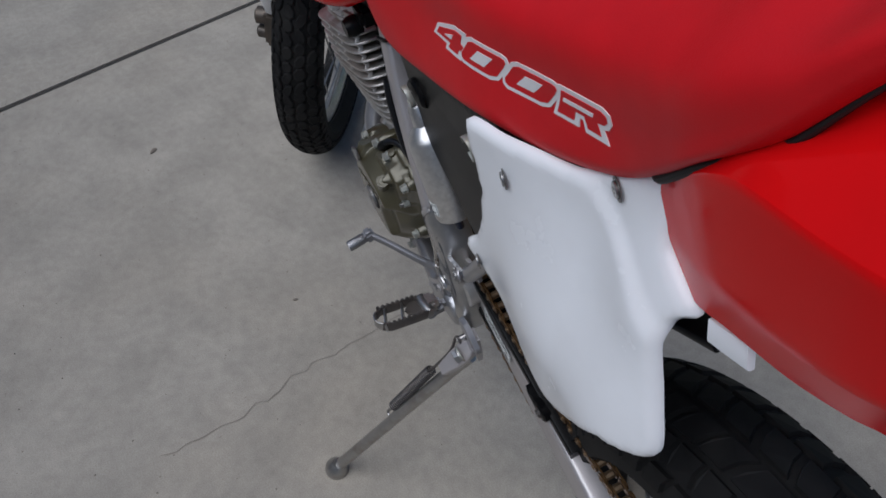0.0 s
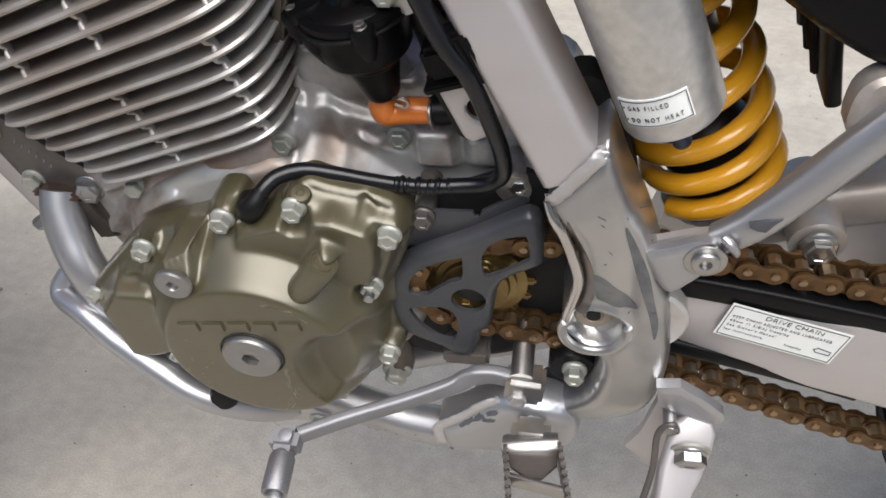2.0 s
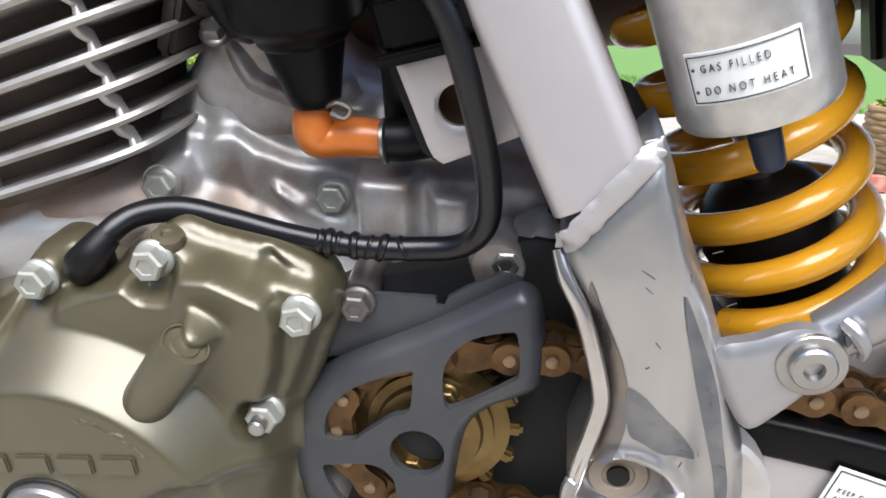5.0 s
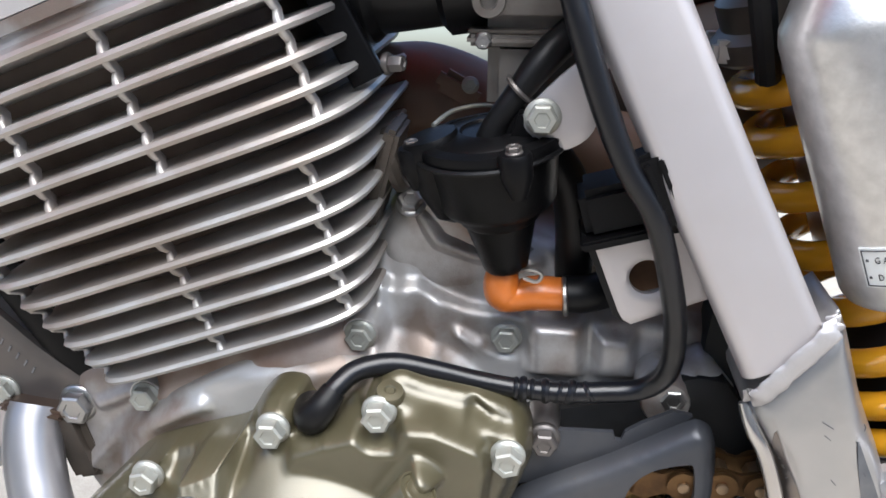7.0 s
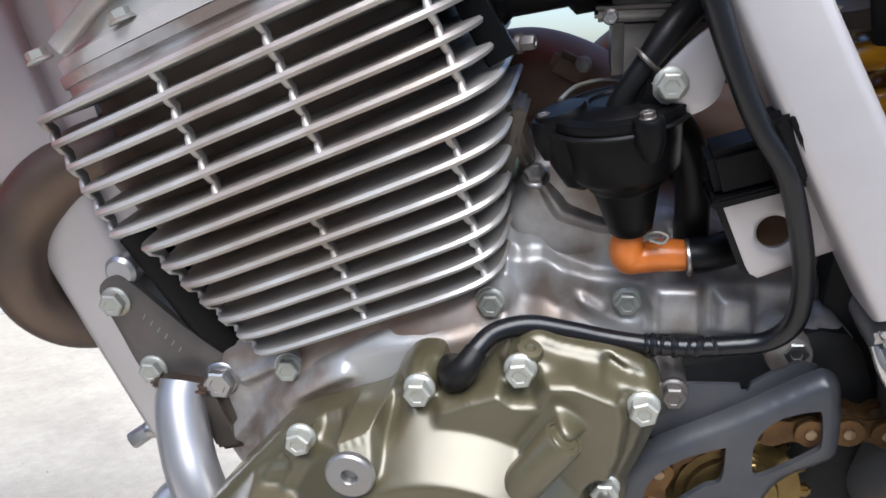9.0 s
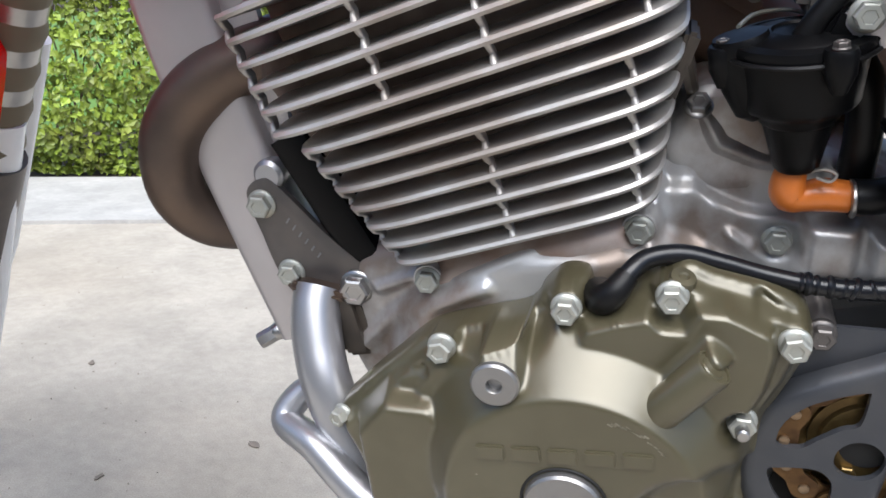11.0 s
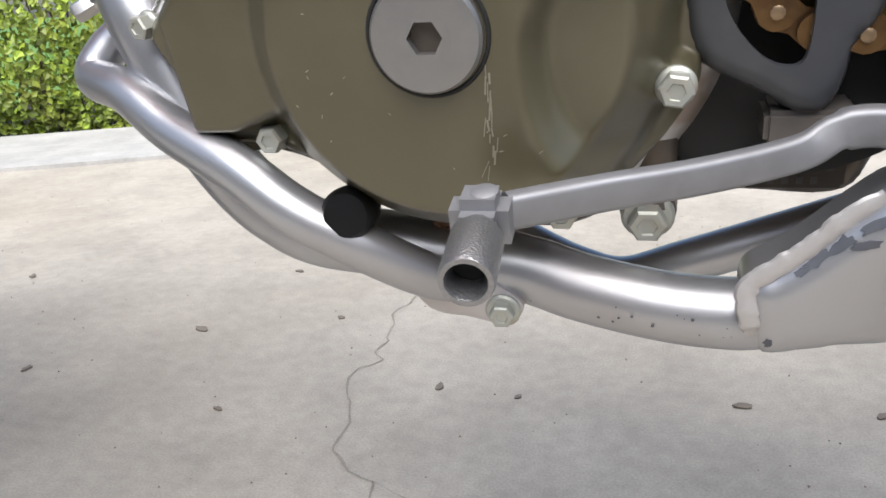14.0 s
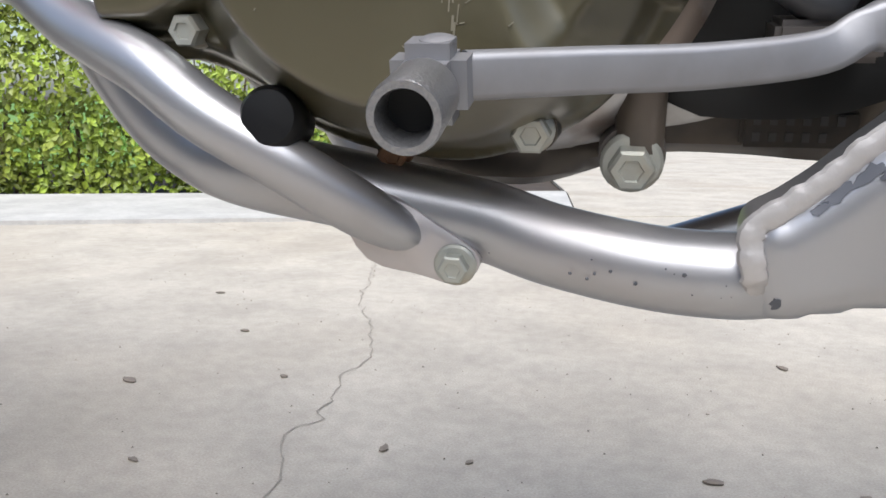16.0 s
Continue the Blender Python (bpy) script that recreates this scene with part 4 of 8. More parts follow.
# pale rubbed scratches
random.seed(31)
for k in range(6):
    x, z = 0.014 + random.gauss(0, 0.006), 0.40 - random.random() * 0.045
    l = random.uniform(0.002, 0.007)
    dr = Matrix.Rotation(random.gauss(0.15, 0.35), 4, "Y")
    part("scratch", mesh_of("scratch", *box(x, -0.10715, z, random.uniform(0.0002, 0.0005), 0.0003, l, 0, dr)), SCRATCH, cover)
for k in range(16):
    a = k / 15
    x, z = 0.018 + 0.024 * a, 0.4795 - 0.012 * a * a + random.gauss(0, 0.0006)
    part("scratch", mesh_of("scratch", *box(x, -0.1066, z, 0.0026, 0.0008, random.uniform(0.0004, 0.0010), 0, Matrix.Rotation(0.5, 4, "Y"))), SCRATCH, cover)

for k in range(14):
    a = k / 13
    z = 0.418 - 0.030 * a
    part("scratch", mesh_of("scratch", *box(0.0188 + random.gauss(0, 0.0004 + 0.0010 * a), -0.10716, z, random.uniform(0.0003, 0.0007), 0.0003, random.uniform(0.003, 0.007), 0, Matrix.Rotation(random.gauss(0.05, 0.06), 4, "Y"))), SCRATCH, cover)
for k in range(16):
    an, rr = random.uniform(2.6, 5.6), random.uniform(0.030, 0.059)
    part("scratch", mesh_of("scratch", *box(DC[0] + rr * math.cos(an), -0.10714, DC[1] + rr * math.sin(an), random.uniform(0.0002, 0.0005), 0.0003, random.uniform(0.0005, 0.0018), 0, Matrix.Rotation(random.uniform(0, 3), 4, "Y"))), SCRATCH, cover)

# -- wiring sleeve from the cover --
SLEEVE_LINE = [(0.0134, -0.08, 0.5267), (0.0202, -0.074, 0.536), (0.028, -0.066, 0.5407), (0.0424, -0.06, 0.5416), (0.0598, -0.058, 0.5384), (0.0772, -0.057, 0.5344), (0.0945, -0.057, 0.5318), (0.1117, -0.056, 0.5303), (0.1312, -0.054, 0.5304), (0.1474, -0.055, 0.5338), (0.1558, -0.06, 0.5454), (0.1564, -0.066, 0.5646), (0.1523, -0.072, 0.5872), (0.1434, -0.076, 0.6165), (0.1304, -0.076, 0.6383), (0.1199, -0.074, 0.6628), (0.1117, -0.072, 0.6864), (0.1062, -0.068, 0.7053)]
hose = part("wiring_sleeve", mesh_of("wiring_sleeve", *tube(SLEEVE_LINE, 0.0042, 14, 8, radii=[1.1, 1.1, 1.1, 1.15, 1.05, 1.0, 1.0, 1.05, 1.1, 1.1, 1.12, 1.1, 1.08, 1.05, 1.08, 1.15, 1.15, 1.1])), SLEEVE, bike, "glossy black wiring sleeve")
part("grommet", mesh_of("grommet", *tube([(0.0075, -0.066, 0.5195), (0.0105, -0.0765, 0.5235), (0.0150, -0.0790, 0.5290), (0.0200, -0.0740, 0.5355)], 0.0062, 18, 6, radii=[1.4, 1.25, 1.05, 0.85])), BLACK_RUBBER, hose)
random.seed(12)
for k, f in enumerate((6.02, 6.20, 6.42, 6.75, 7.05, 7.3, 7.75)):
    a, b = Vector(SLEEVE_LINE[int(f)]), Vector(SLEEVE_LINE[int(f) + 1])
    c, t = a.lerp(b, f - int(f)), (b - a).normalized()
    tilt = random.uniform(-0.9, 0.9) if k > 2 else 0.0
    part("wrap", mesh_of("wrap", *sweep([c + t * (tilt * 0.004 * math.sin(a2)) + Vector((0, 0.0036 * math.cos(a2), 0.0036 * math.sin(a2))) for a2 in [math.tau * j / 20 for j in range(21)]], circle(0.0013 + 0.0007 * (k % 2), 8), (1, 0, 0))), SLEEVE, hose)
connector = part("connector", mesh_of("connector", *box(0.142, -0.070, 0.627, 0.016, 0.014, 0.03, 0.002, Matrix.Rotation(-0.45, 4, "Y"))), BLACK_PLASTIC, bike, "black wiring connector")
for k in range(3):
    part("connector_rib", mesh_of("connector_rib", *box(0.137 + 0.0045 * k, -0.0775, 0.628 + k * 0.002, 0.0022, 0.002, 0.018, 0.0005, Matrix.Rotation(-0.45, 4, "Y"))), BLACK_PLASTIC, connector)

# -- front engine mount and its frame plates --
mount = part("engine_mount_plate", mesh_of("engine_mount_plate", *relief([tuple(p) for p in glide([(-0.197, 0.535), (-0.186, 0.545), (-0.176, 0.540), (-0.15, 0.514), (-0.122, 0.490), (-0.121, 0.477), (-0.134, 0.471), (-0.172, 0.474), (-0.182, 0.486), (-0.190, 0.51)], 4, True)], lambda x, z, d: -0.0215 + dome(0.0012, 0.002)(d), 0.004, 0.004)), DARK_STEEL, bike, "dark steel triangular engine mount plate")
for x, z, r in ((-0.187, 0.530, 0.0062), (-0.173, 0.488, 0.006), (-0.132, 0.483, 0.0078)):
    bolt(mount, (x, -0.0215, z), r=r, flange=r * 1.4, h=r * 1.15, mat=STEEL if r > 0.007 else ZINC)
for k in range(6):
    part("stamped_mark", mesh_of("stamped_mark", *box(-0.172 + 0.0035 * k, -0.0219, 0.521 - 0.004 * k, 0.0010, 0.0004, 0.004, 0, Matrix.Rotation(0.6, 4, "Y"))), LEVER, mount)
down = part("down_tube", mesh_of("down_tube", *sweep(glide([(-0.254, 0.0, 0.74), (-0.230, 0.0, 0.62), (-0.201, 0.0, 0.53), (-0.168, 0.0, 0.44)], 6), rounded_rect(0.025, 0.013, 0.006, 3), (0, 1, 0))), SILVER_PAINT, bike, "silver painted frame down tube")
part("frame_gusset", mesh_of("frame_gusset", *relief([(-0.236, 0.700), (-0.194, 0.690), (-0.186, 0.63), (-0.176, 0.589), (-0.172, 0.558), (-0.205, 0.545), (-0.235, 0.640)], lambda x, z, d: -0.003 + 0 * x, 0.005, 0.005)), SILVER_PAINT, down)
part("mount_lug", mesh_of("mount_lug", *lathe([(0.0085, 0), (0.0092, 0.004), (0.0092, 0.010), (0.007, 0.012)], 20, (-0.183, -0.008, 0.546), (0, -1, 0))), SILVER_TUBE, down)
bolt(down, (-0.1985, 0.003, 0.430), (-0.7, -0.5, -0.35), r=0.0048, flange=0.006, h=0.016, mat=STEEL)
# black slab that stands for the shadow behind the mount plate
part("gap_slab", mesh_of("gap_slab", *sweep([(-0.17, 0.01, 0.57), (-0.135, 0.01, 0.51), (-0.105, 0.01, 0.46)], rounded_rect(0.012, 0.03, 0.005, 2), (0, 1, 0))), BLACK_PLASTIC, crankcase)

# -- exhaust --
exhaust = part("exhaust_pipe", mesh_of("exhaust_pipe", *tube([(-0.13, 0.02, 0.632), (-0.175, 0.005, 0.615), (-0.214, -0.006, 0.598), (-0.242, -0.012, 0.569), (-0.2485, -0.010, 0.532), (-0.237, 0.003, 0.507), (-0.210, 0.022, 0.4985), (-0.155, 0.06, 0.49), (-0.08, 0.095, 0.50), (0.02, 0.11, 0.56), (0.1, 0.115, 0.64), (0.25, 0.12, 0.72)], 0.0182, 24, 8)), EXHAUST, bike, "heat-browned exhaust header pipe")
shield = part("exhaust_shield", mesh_of("exhaust_shield", *tube([(-0.035, 0.060, 0.627), (0.0, 0.060, 0.630), (0.022, 0.060, 0.6300), (0.040, 0.060, 0.6305), (0.060, 0.061, 0.6235), (0.085, 0.063, 0.609), (0.12, 0.066, 0.600), (0.165, 0.07, 0.594)], 0.0275, 24, 6)), SHIELD, bike, "copper-brown exhaust heat shield")
part("shield_clamp", mesh_of("shield_clamp", *box(0.060, 0.032, 0.641, 0.022, 0.008, 0.012, 0.003, Matrix.Rotation(0.5, 4, "Y"))), SHIELD, shield)
bolt(shield, (0.066, 0.029, 0.643), (0.1, -1, 0.2), r=0.003, flange=0.0042, h=0.005, mat=ZINC)

# assumed muffler, added to darken the view behind the spring
muffler = part("muffler", mesh_of("muffler", *tube([(0.10, 0.098, 0.612), (0.15, 0.102, 0.620), (0.20, 0.106, 0.628), (0.30, 0.115, 0.646), (0.45, 0.125, 0.700), (0.62, 0.130, 0.765)], 0.050, 28, 6, radii=[0.45, 0.8, 1, 1, 1, 0.95])), MUFFLER, bike, "dark brown muffler added behind the shock spring")
part("muffler_band", mesh_of("muffler_band", *lathe([(0.0505, 0), (0.053, 0.001), (0.053, 0.012), (0.0505, 0.013)], 32, (0.235, 0.109, 0.634), (1, 0.09, 0.17))), DARK_STEEL, muffler)

# -- intake, carburettor, breather can --
boot = part("intake_boot", mesh_of("intake_boot", *lathe([(0.021, 0), (0.024, 0.004), (0.024, 0.016), (0.021, 0.02), (0.021, 0.045), (0.025, 0.048), (0.025, 0.064), (0.022, 0.066)], 28, (0.012, -0.012, 0.690), (1, 0, 0.14))), BLACK_RUBBER, bike, "black rubber intake boot")
part("band_screw", mesh_of("band_screw", *sweep([(0.006, -0.038, 0.712), (0.016, -0.040, 0.690), (0.0325, -0.040, 0.6580)], rounded_rect(0.0070, 0.0030, 0.0015, 3), (0, 1, 0))), BLACK_PLASTIC, boot)
bolt(boot, (0.0385, -0.037, 0.6640), (1, -0.3, 0.1), r=0.0030, flange=0.0045, h=0.008, mat=DARK_STEEL)
carb = part("carburettor", mesh_of("carburettor", *box(0.100, -0.005, 0.702, 0.056, 0.060, 0.050, 0.006)), CARB, bike, "grimy grey cast carburettor with float bowl")
part("float_bowl", mesh_of("float_bowl", *box(0.101, -0.005, 0.6585, 0.046, 0.052, 0.032, 0.005)), CARB, carb)
part("bowl_flange", mesh_of("bowl_flange", *box(0.1005, -0.005, 0.6735, 0.060, 0.064, 0.0045, 0.0015)), CARB, carb)
part("bowl_gasket", mesh_of("bowl_gasket", *box(0.1005, -0.005, 0.6768, 0.059, 0.063, 0.0016, 0.0004)), GRIME, carb)
part("slide_tower", mesh_of("slide_tower", *lathe([(0.018, 0), (0.019, 0.03), (0.020, 0.034), (0.020, 0.044), (0.016, 0.05)], 24, (0.100, -0.005, 0.722), (0, 0, 1))), CARB, carb)
part("drain_plug", mesh_of("drain_plug", *lathe([(0.012, 0), (0.011, 0.008), (0.007, 0.010)], 6, (0.100, -0.005, 0.6435), (0, 0, -1))), STEEL, carb)
part("cable_eye", mesh_of("cable_eye", *lathe([(0.0062, 0), (0.0066, 0.002), (0.0062, 0.004), (0.0034, 0.004), (0.0030, 0.001)], 20, (0.0790, -0.036, 0.6885), (0, -1, 0))), CARB, carb)
part("vacuum_stub", mesh_of("vacuum_stub", *tube([(0.115, -0.034, 0.690), (0.115, -0.046, 0.691), (0.118, -0.050, 0.696)], 0.0032, 12, 5)), STEEL, carb)
for x in (0.077, 0.124):
    bolt(carb, (x, -0.036, 0.6735), (0, -1, 0), r=0.0028, flange=0.0035, h=0.004, mat=STEEL)
part("fuel_pipe", mesh_of("fuel_pipe", *tube([(0.075, -0.03, 0.70), (0.072, -0.045, 0.706), (0.07, -0.05, 0.72), (0.073, -0.05, 0.75)], 0.0042, 10)), BLACK_RUBBER, carb)
can = part("breather_can", mesh_of("breather_can", *lathe([(0.0085, -0.052), (0.0098, -0.0505), (0.0108, -0.046), (0.0150, -0.029), (0.0168, -0.0275), (0.0174, -0.0255), (0.0186, -0.0235), (0.0228, -0.0215), (0.0244, -0.019), (0.0262, -0.004), (0.0272, 0.002), (0.0292, 0.0035), (0.0296, 0.006), (0.0290, 0.0085), (0.0245, 0.0095), (0.0235, 0.0085), (0.0225, 0.0095), (0.012, 0.0115), (0.011, 0.0105), (0.006, 0.0105)], 40, (0.0815, -0.038, 0.629), (-0.13, -0.08, 1))), BLACK_PLASTIC, bike, "black plastic crankcase breather can")
for a in (190, 292, 40):
    x, y = 0.0815 + 0.0305 * math.cos(radians(a)), -0.038 + 0.0305 * math.sin(radians(a))
    part("lug", mesh_of("lug", *lathe([(0.003, -0.006), (0.0062, 0.002), (0.0066, 0.0105), (0.0058, 0.0120)], 16, (x, y, 0.6245 + 0.13 * (x - 0.08)), (-0.13, -0.08, 1))), BLACK_PLASTIC, can)
    bolt(can, (x - 0.0016, y - 0.001, 0.6362 + 0.13 * (x - 0.08)), (-0.13, -0.08, 1), r=0.0027, flange=0.0034, h=0.003, mat=DARK_STEEL)
part("can_bail", mesh_of("can_bail", *tube([(0.056, -0.028, 0.6375), (0.064, -0.014, 0.6410), (0.08, -0.0085, 0.6420), (0.096, -0.016, 0.6370)], 0.0010, 8)), ZINC, can, "thin wire clip")
part("can_spout", mesh_of("can_spout", *tube([(0.0815, -0.046, 0.6375), (0.0835, -0.047, 0.6440), (0.0905, -0.046, 0.6545), (0.102, -0.040, 0.669), (0.118, -0.026, 0.682), (0.13, -0.01, 0.69)], 0.0050, 14, 6, radii=[1.25, 1.0, 1.0, 1.3, 1.3, 1.3])), BLACK_RUBBER, can)
part("spout_clip", mesh_of("spout_clip", *sweep([(0.092 + 0.0062 * 0.7 * math.cos(a), -0.046 + 0.0062 * math.sin(a), 0.657 - 0.0062 * 0.7 * math.cos(a)) for a in [math.tau * k / 20 for k in range(21)]], circle(0.0011, 6), (0.7, 0, 0.7))), DARK_STEEL, can)
part("can_lobe", mesh_of("can_lobe", *lathe([(0.002, -0.030), (0.0075, -0.026), (0.0112, -0.014), (0.0122, 0.0), (0.0122, 0.006), (0.0112, 0.0085), (0.004, 0.009)], 22, (0.0585, -0.0400, 0.6285), (-0.30, -0.05, 1))), BLACK_PLASTIC, can)
part("lid_seam", mesh_of("lid_seam", *sweep([Vector((0.0815, -0.038, 0.629)) + Vector((-0.13, -0.08, 1)).normalized() * 0.0035 + Vector((0.0301 * math.cos(q), 0.0301 * math.sin(q), 0.0301 * (0.13 * math.cos(q) + 0.08 * math.sin(q)))) for q in [math.tau * k / 48 for k in range(49)]], circle(0.0011, 6), (0, 0, 1))), BLACK_RUBBER, can)
elbow = part("elbow", mesh_of("elbow", *tube([(0.0868, -0.033, 0.5765), (0.0862, -0.033, 0.5690), (0.0880, -0.032, 0.5640), (0.094, -0.0315, 0.5632), (0.102, -0.031, 0.5645), (0.1155, -0.030, 0.5640)], 0.0074, 20, 6, radii=[0.92, 1.08, 1.14, 0.98, 1.06, 0.98])), ORANGE, bike, "translucent orange breather elbow, yellowed")
part("elbow_hose", mesh_of("elbow_hose", *tube([(0.113, -0.030, 0.5640), (0.125, -0.029, 0.5648), (0.14, -0.020, 0.568), (0.16, 0.0, 0.580)], 0.0084, 14, 5)), BLACK_RUBBER, elbow)
part("elbow_collar", mesh_of("elbow_collar", *lathe([(0.0070, -0.004), (0.0072, 0.0), (0.0068, 0.008), (0.0078, 0.011)], 20, (0.0866, -0.033, 0.5690), (0.02, 0, 1))), GRIME, elbow, "brownish clear collar")
for x, z in ((0.0866, 0.5775), (0.1130, 0.5640)):
    ax = (0, 0, 1) if x < 0.09 else (1, 0, 0.1)
    part("wire_clip", mesh_of("wire_clip", *lathe([(0.0080, 0), (0.0088, 0.0005), (0.0088, 0.0017), (0.0080, 0.0022)], 20, (x, -0.0325, z), ax)), STEEL, elbow)
part("clip_ear", mesh_of("clip_ear", *tube([(0.094, -0.040, 0.5785), (0.099, -0.043, 0.5810), (0.1035, -0.043, 0.5790), (0.1015, -0.043, 0.5755), (0.096, -0.042, 0.5765)], 0.001, 6, 6)), STEEL, elbow)
part("vent_hose", mesh_of("vent_hose", *tube([(0.104, -0.02, 0.626), (0.113, -0.018, 0.612), (0.117, -0.015, 0.59), (0.118, -0.01, 0.565), (0.12, 0.0, 0.545)], 0.0085, 14)), BLACK_RUBBER, can)
hanger = part("can_hanger", mesh_of("can_hanger", *relief([tuple(p) for p in glide([(0.0935, 0.648), (0.0955, 0.640), (0.1010, 0.6365), (0.1065, 0.6385), (0.1095, 0.6350), (0.1178, 0.6393), (0.1217, 0.6472), (0.1228, 0.6616), (0.1260, 0.6740), (0.1114, 0.6670)], 4, True)], lambda x, z, d: -0.0515 + dome(0.001, 0.002)(d), 0.003, 0.003)), SILVER_PAINT, bike, "silver bracket that holds the breather can")
bolt(hanger, (0.101, -0.0515, 0.6480), r=0.0052, flange=0.0072, h=0.0065)
part("hanger_tab", mesh_of("hanger_tab", *box(0.099, -0.048, 0.641, 0.022, 0.006, 0.014, 0.002, Matrix.Rotation(0.3, 4, "Y"))), BLACK_PLASTIC, can)
part("case_top", mesh_of("case_top", *relief([tuple(p) for p in glide([(0.028, 0.57), (0.036, 0.592), (0.046, 0.606), (0.07, 0.604), (0.084, 0.588), (0.1, 0.57), (0.06, 0.55)], 4, True)], lambda x, z, d: -0.012 + dome(0.006, 0.008)(d), 0.05, 0.004)), CASE, crankcase)
bolt(crankcase, (0.044, -0.016, 0.598), (0, -0.6, 0.8), r=0.005, flange=0.007, mat=STEEL)
part("tensioner", mesh_of("tensioner", *join(box(0.0320, -0.010, 0.6120, 0.007, 0.034, 0.046, 0.002, Matrix.Rotation(0.28, 4, "Y")), lathe([(0.015, 0), (0.0155, 0.003), (0.0135, 0.0055), (0.008, 0.006)], 24, (0.0345, -0.010, 0.6165), (0.96, 0, 0.28)))), GRIME, cylinder, "dark cam chain tensioner flange")

# -- fuse holder and its bracket --
fb = part("fuse_bracket", mesh_of("fuse_bracket", *relief([(0.1225, 0.6005), (0.163, 0.614), (0.1690, 0.5785), (0.1400, 0.5655), (0.1365, 0.5675), (0.1345, 0.571)], lambda x, z, d: -0.0585 + dome(0.001, 0.0015)(d), 0.0025, 0.002, [[(0.1448 + 0.0072 * math.cos(math.tau * k / 24), 0.5866 + 0.0074 * math.sin(math.tau * k / 24)) for k in range(24)]])), SILVER_PAINT, bike, "satin silver bracket with a round hole")
part("bracket_fold", mesh_of("bracket_fold", *relief([(0.1180, 0.6040), (0.1325, 0.5690), (0.1372, 0.5660), (0.1235, 0.6005)], lambda x, z, d: -0.0570 + 0 * x, 0.02, 0.004)), BLACK_RUBBER, fb)
part("bracket_back", mesh_of("bracket_back", *relief([(0.126, 0.60), (0.16, 0.61), (0.163, 0.58), (0.136, 0.571)], lambda x, z, d: -0.044 + 0 * x, 0.004, 0.004)), RUST, fb, "dull brown inner face")
fuse = part("fuse_box", mesh_of("fuse_box", *box(0.137, -0.048, 0.6165, 0.040, 0.026, 0.020, 0.003, Matrix.Rotation(-0.28, 4, "Y"))), BLACK_PLASTIC, bike, "black plastic fuse box")
part("fuse_lip", mesh_of("fuse_lip", *box(0.140, -0.050, 0.6065, 0.046, 0.030, 0.004, 0.001, Matrix.Rotation(-0.28, 4, "Y"))), BLACK_PLASTIC, fuse)
# -- frame spar, pivot plate, cradle --
spar_path = glide([(0.066, -0.016, 0.835), (0.088, -0.030, 0.785), (0.1290, -0.048, 0.695), (0.1945, -0.0655, 0.565)], 4)
spar = part("frame_spar", mesh_of("frame_spar", *sweep(spar_path, rounded_rect(0.0165, 0.0225, 0.006, 4), (0, 1, 0))), SILVER_PAINT, bike, "satin silver painted frame spar")
part("tie_band", mesh_of("tie_band", *sweep([Vector((0.103, -0.036, 0.757)) + Vector((0.91 * a, 0.0, 0.42 * a)) + Vector((0, b, 0)) for a, b in rounded_rect(0.018, 0.024, 0.006, 3)] + [Vector((0.103, -0.036, 0.757)) + Vector((0.91 * 0.018, 0.018, 0.42 * 0.018))], rounded_rect(0.003, 0.0016, 0.0008, 2), (0.34, 0, -0.94))), BLACK_RUBBER, spar, "black rubber band round the spar")
PLATE = glide([(0.183, 0.553), (0.2065, 0.584), (0.212, 0.583), (0.222, 0.556), (0.236, 0.524), (0.246, 0.494), (0.2535, 0.470), (0.2585, 0.425), (0.257, 0.393), (0.247, 0.364), (0.229, 0.347), (0.205, 0.336),
               (0.180, 0.332), (0.181, 0.350), (0.196, 0.362), (0.210, 0.380), (0.2155, 0.404), (0.214, 0.424), (0.2055, 0.434), (0.196, 0.443), (0.192, 0.455), (0.195, 0.470), (0.2005, 0.492), (0.196, 0.520), (0.186, 0.538)], 4, True)
PLATE = [tuple(p) for p in PLATE]


def plate_front(x, z, d):
    y = -0.0905 + dome(0.012, 0.011)(d)
    q = np.hypot(x - 0.2115, z - 0.4555)
    y = y + 0.014 * step_up(0.0175 - q, 0, 0.003)
    y = y - 0.0035 * np.exp(-((q - 0.0195) / 0.0022) ** 2)
    y = y + 0.010 * (1 - step_up(z, 0.33, 0.38))
    y = y + 0.0025 * np.exp(-((x - 0.228 - 0.05 * (0.5 - z)) / 0.005) ** 2) * step_up(z, 0.43, 0.47) * (1 - step_up(z, 0.54, 0.57))
    return y


pivot = part("pivot_plate", mesh_of("pivot_plate", *relief(PLATE, plate_front, 0.036, 0.002, back=-0.045, ease=1), sharp=80), WORN, bike, "rubbed bare steel swingarm pivot plate")
weld_line = glide([(0.1835, -0.083, 0.5525), (0.185, -0.0885, 0.5545), (0.194, -0.0890, 0.567), (0.2050, -0.0882, 0.5815), (0.2070, -0.083, 0.584)], 8)
part("weld", mesh_of("weld", *sweep([Vector(p) + Vector((0.0003 * math.sin(i * 2.1), 0, 0.0003 * math.cos(i * 1.7))) for i, p in enumerate(weld_line)], circle(0.0040, 12, 0.0013), (0, 1, 0), [1 + 0.05 * math.sin(i * 1.1) for i in range(len(weld_line))])), WELD, pivot, "bright weld bead")
part("pivot_washer", mesh_of("pivot_washer", *lathe([(0.0113, -0.004), (0.0115, 0.001), (0.0106, 0.002), (0.0062, 0.002), (0.0056, 0.0012)], 28, (0.2105, -0.0805, 0.459), (0, -1, 0))), TAN, pivot, "tan washer of the swingarm axle")
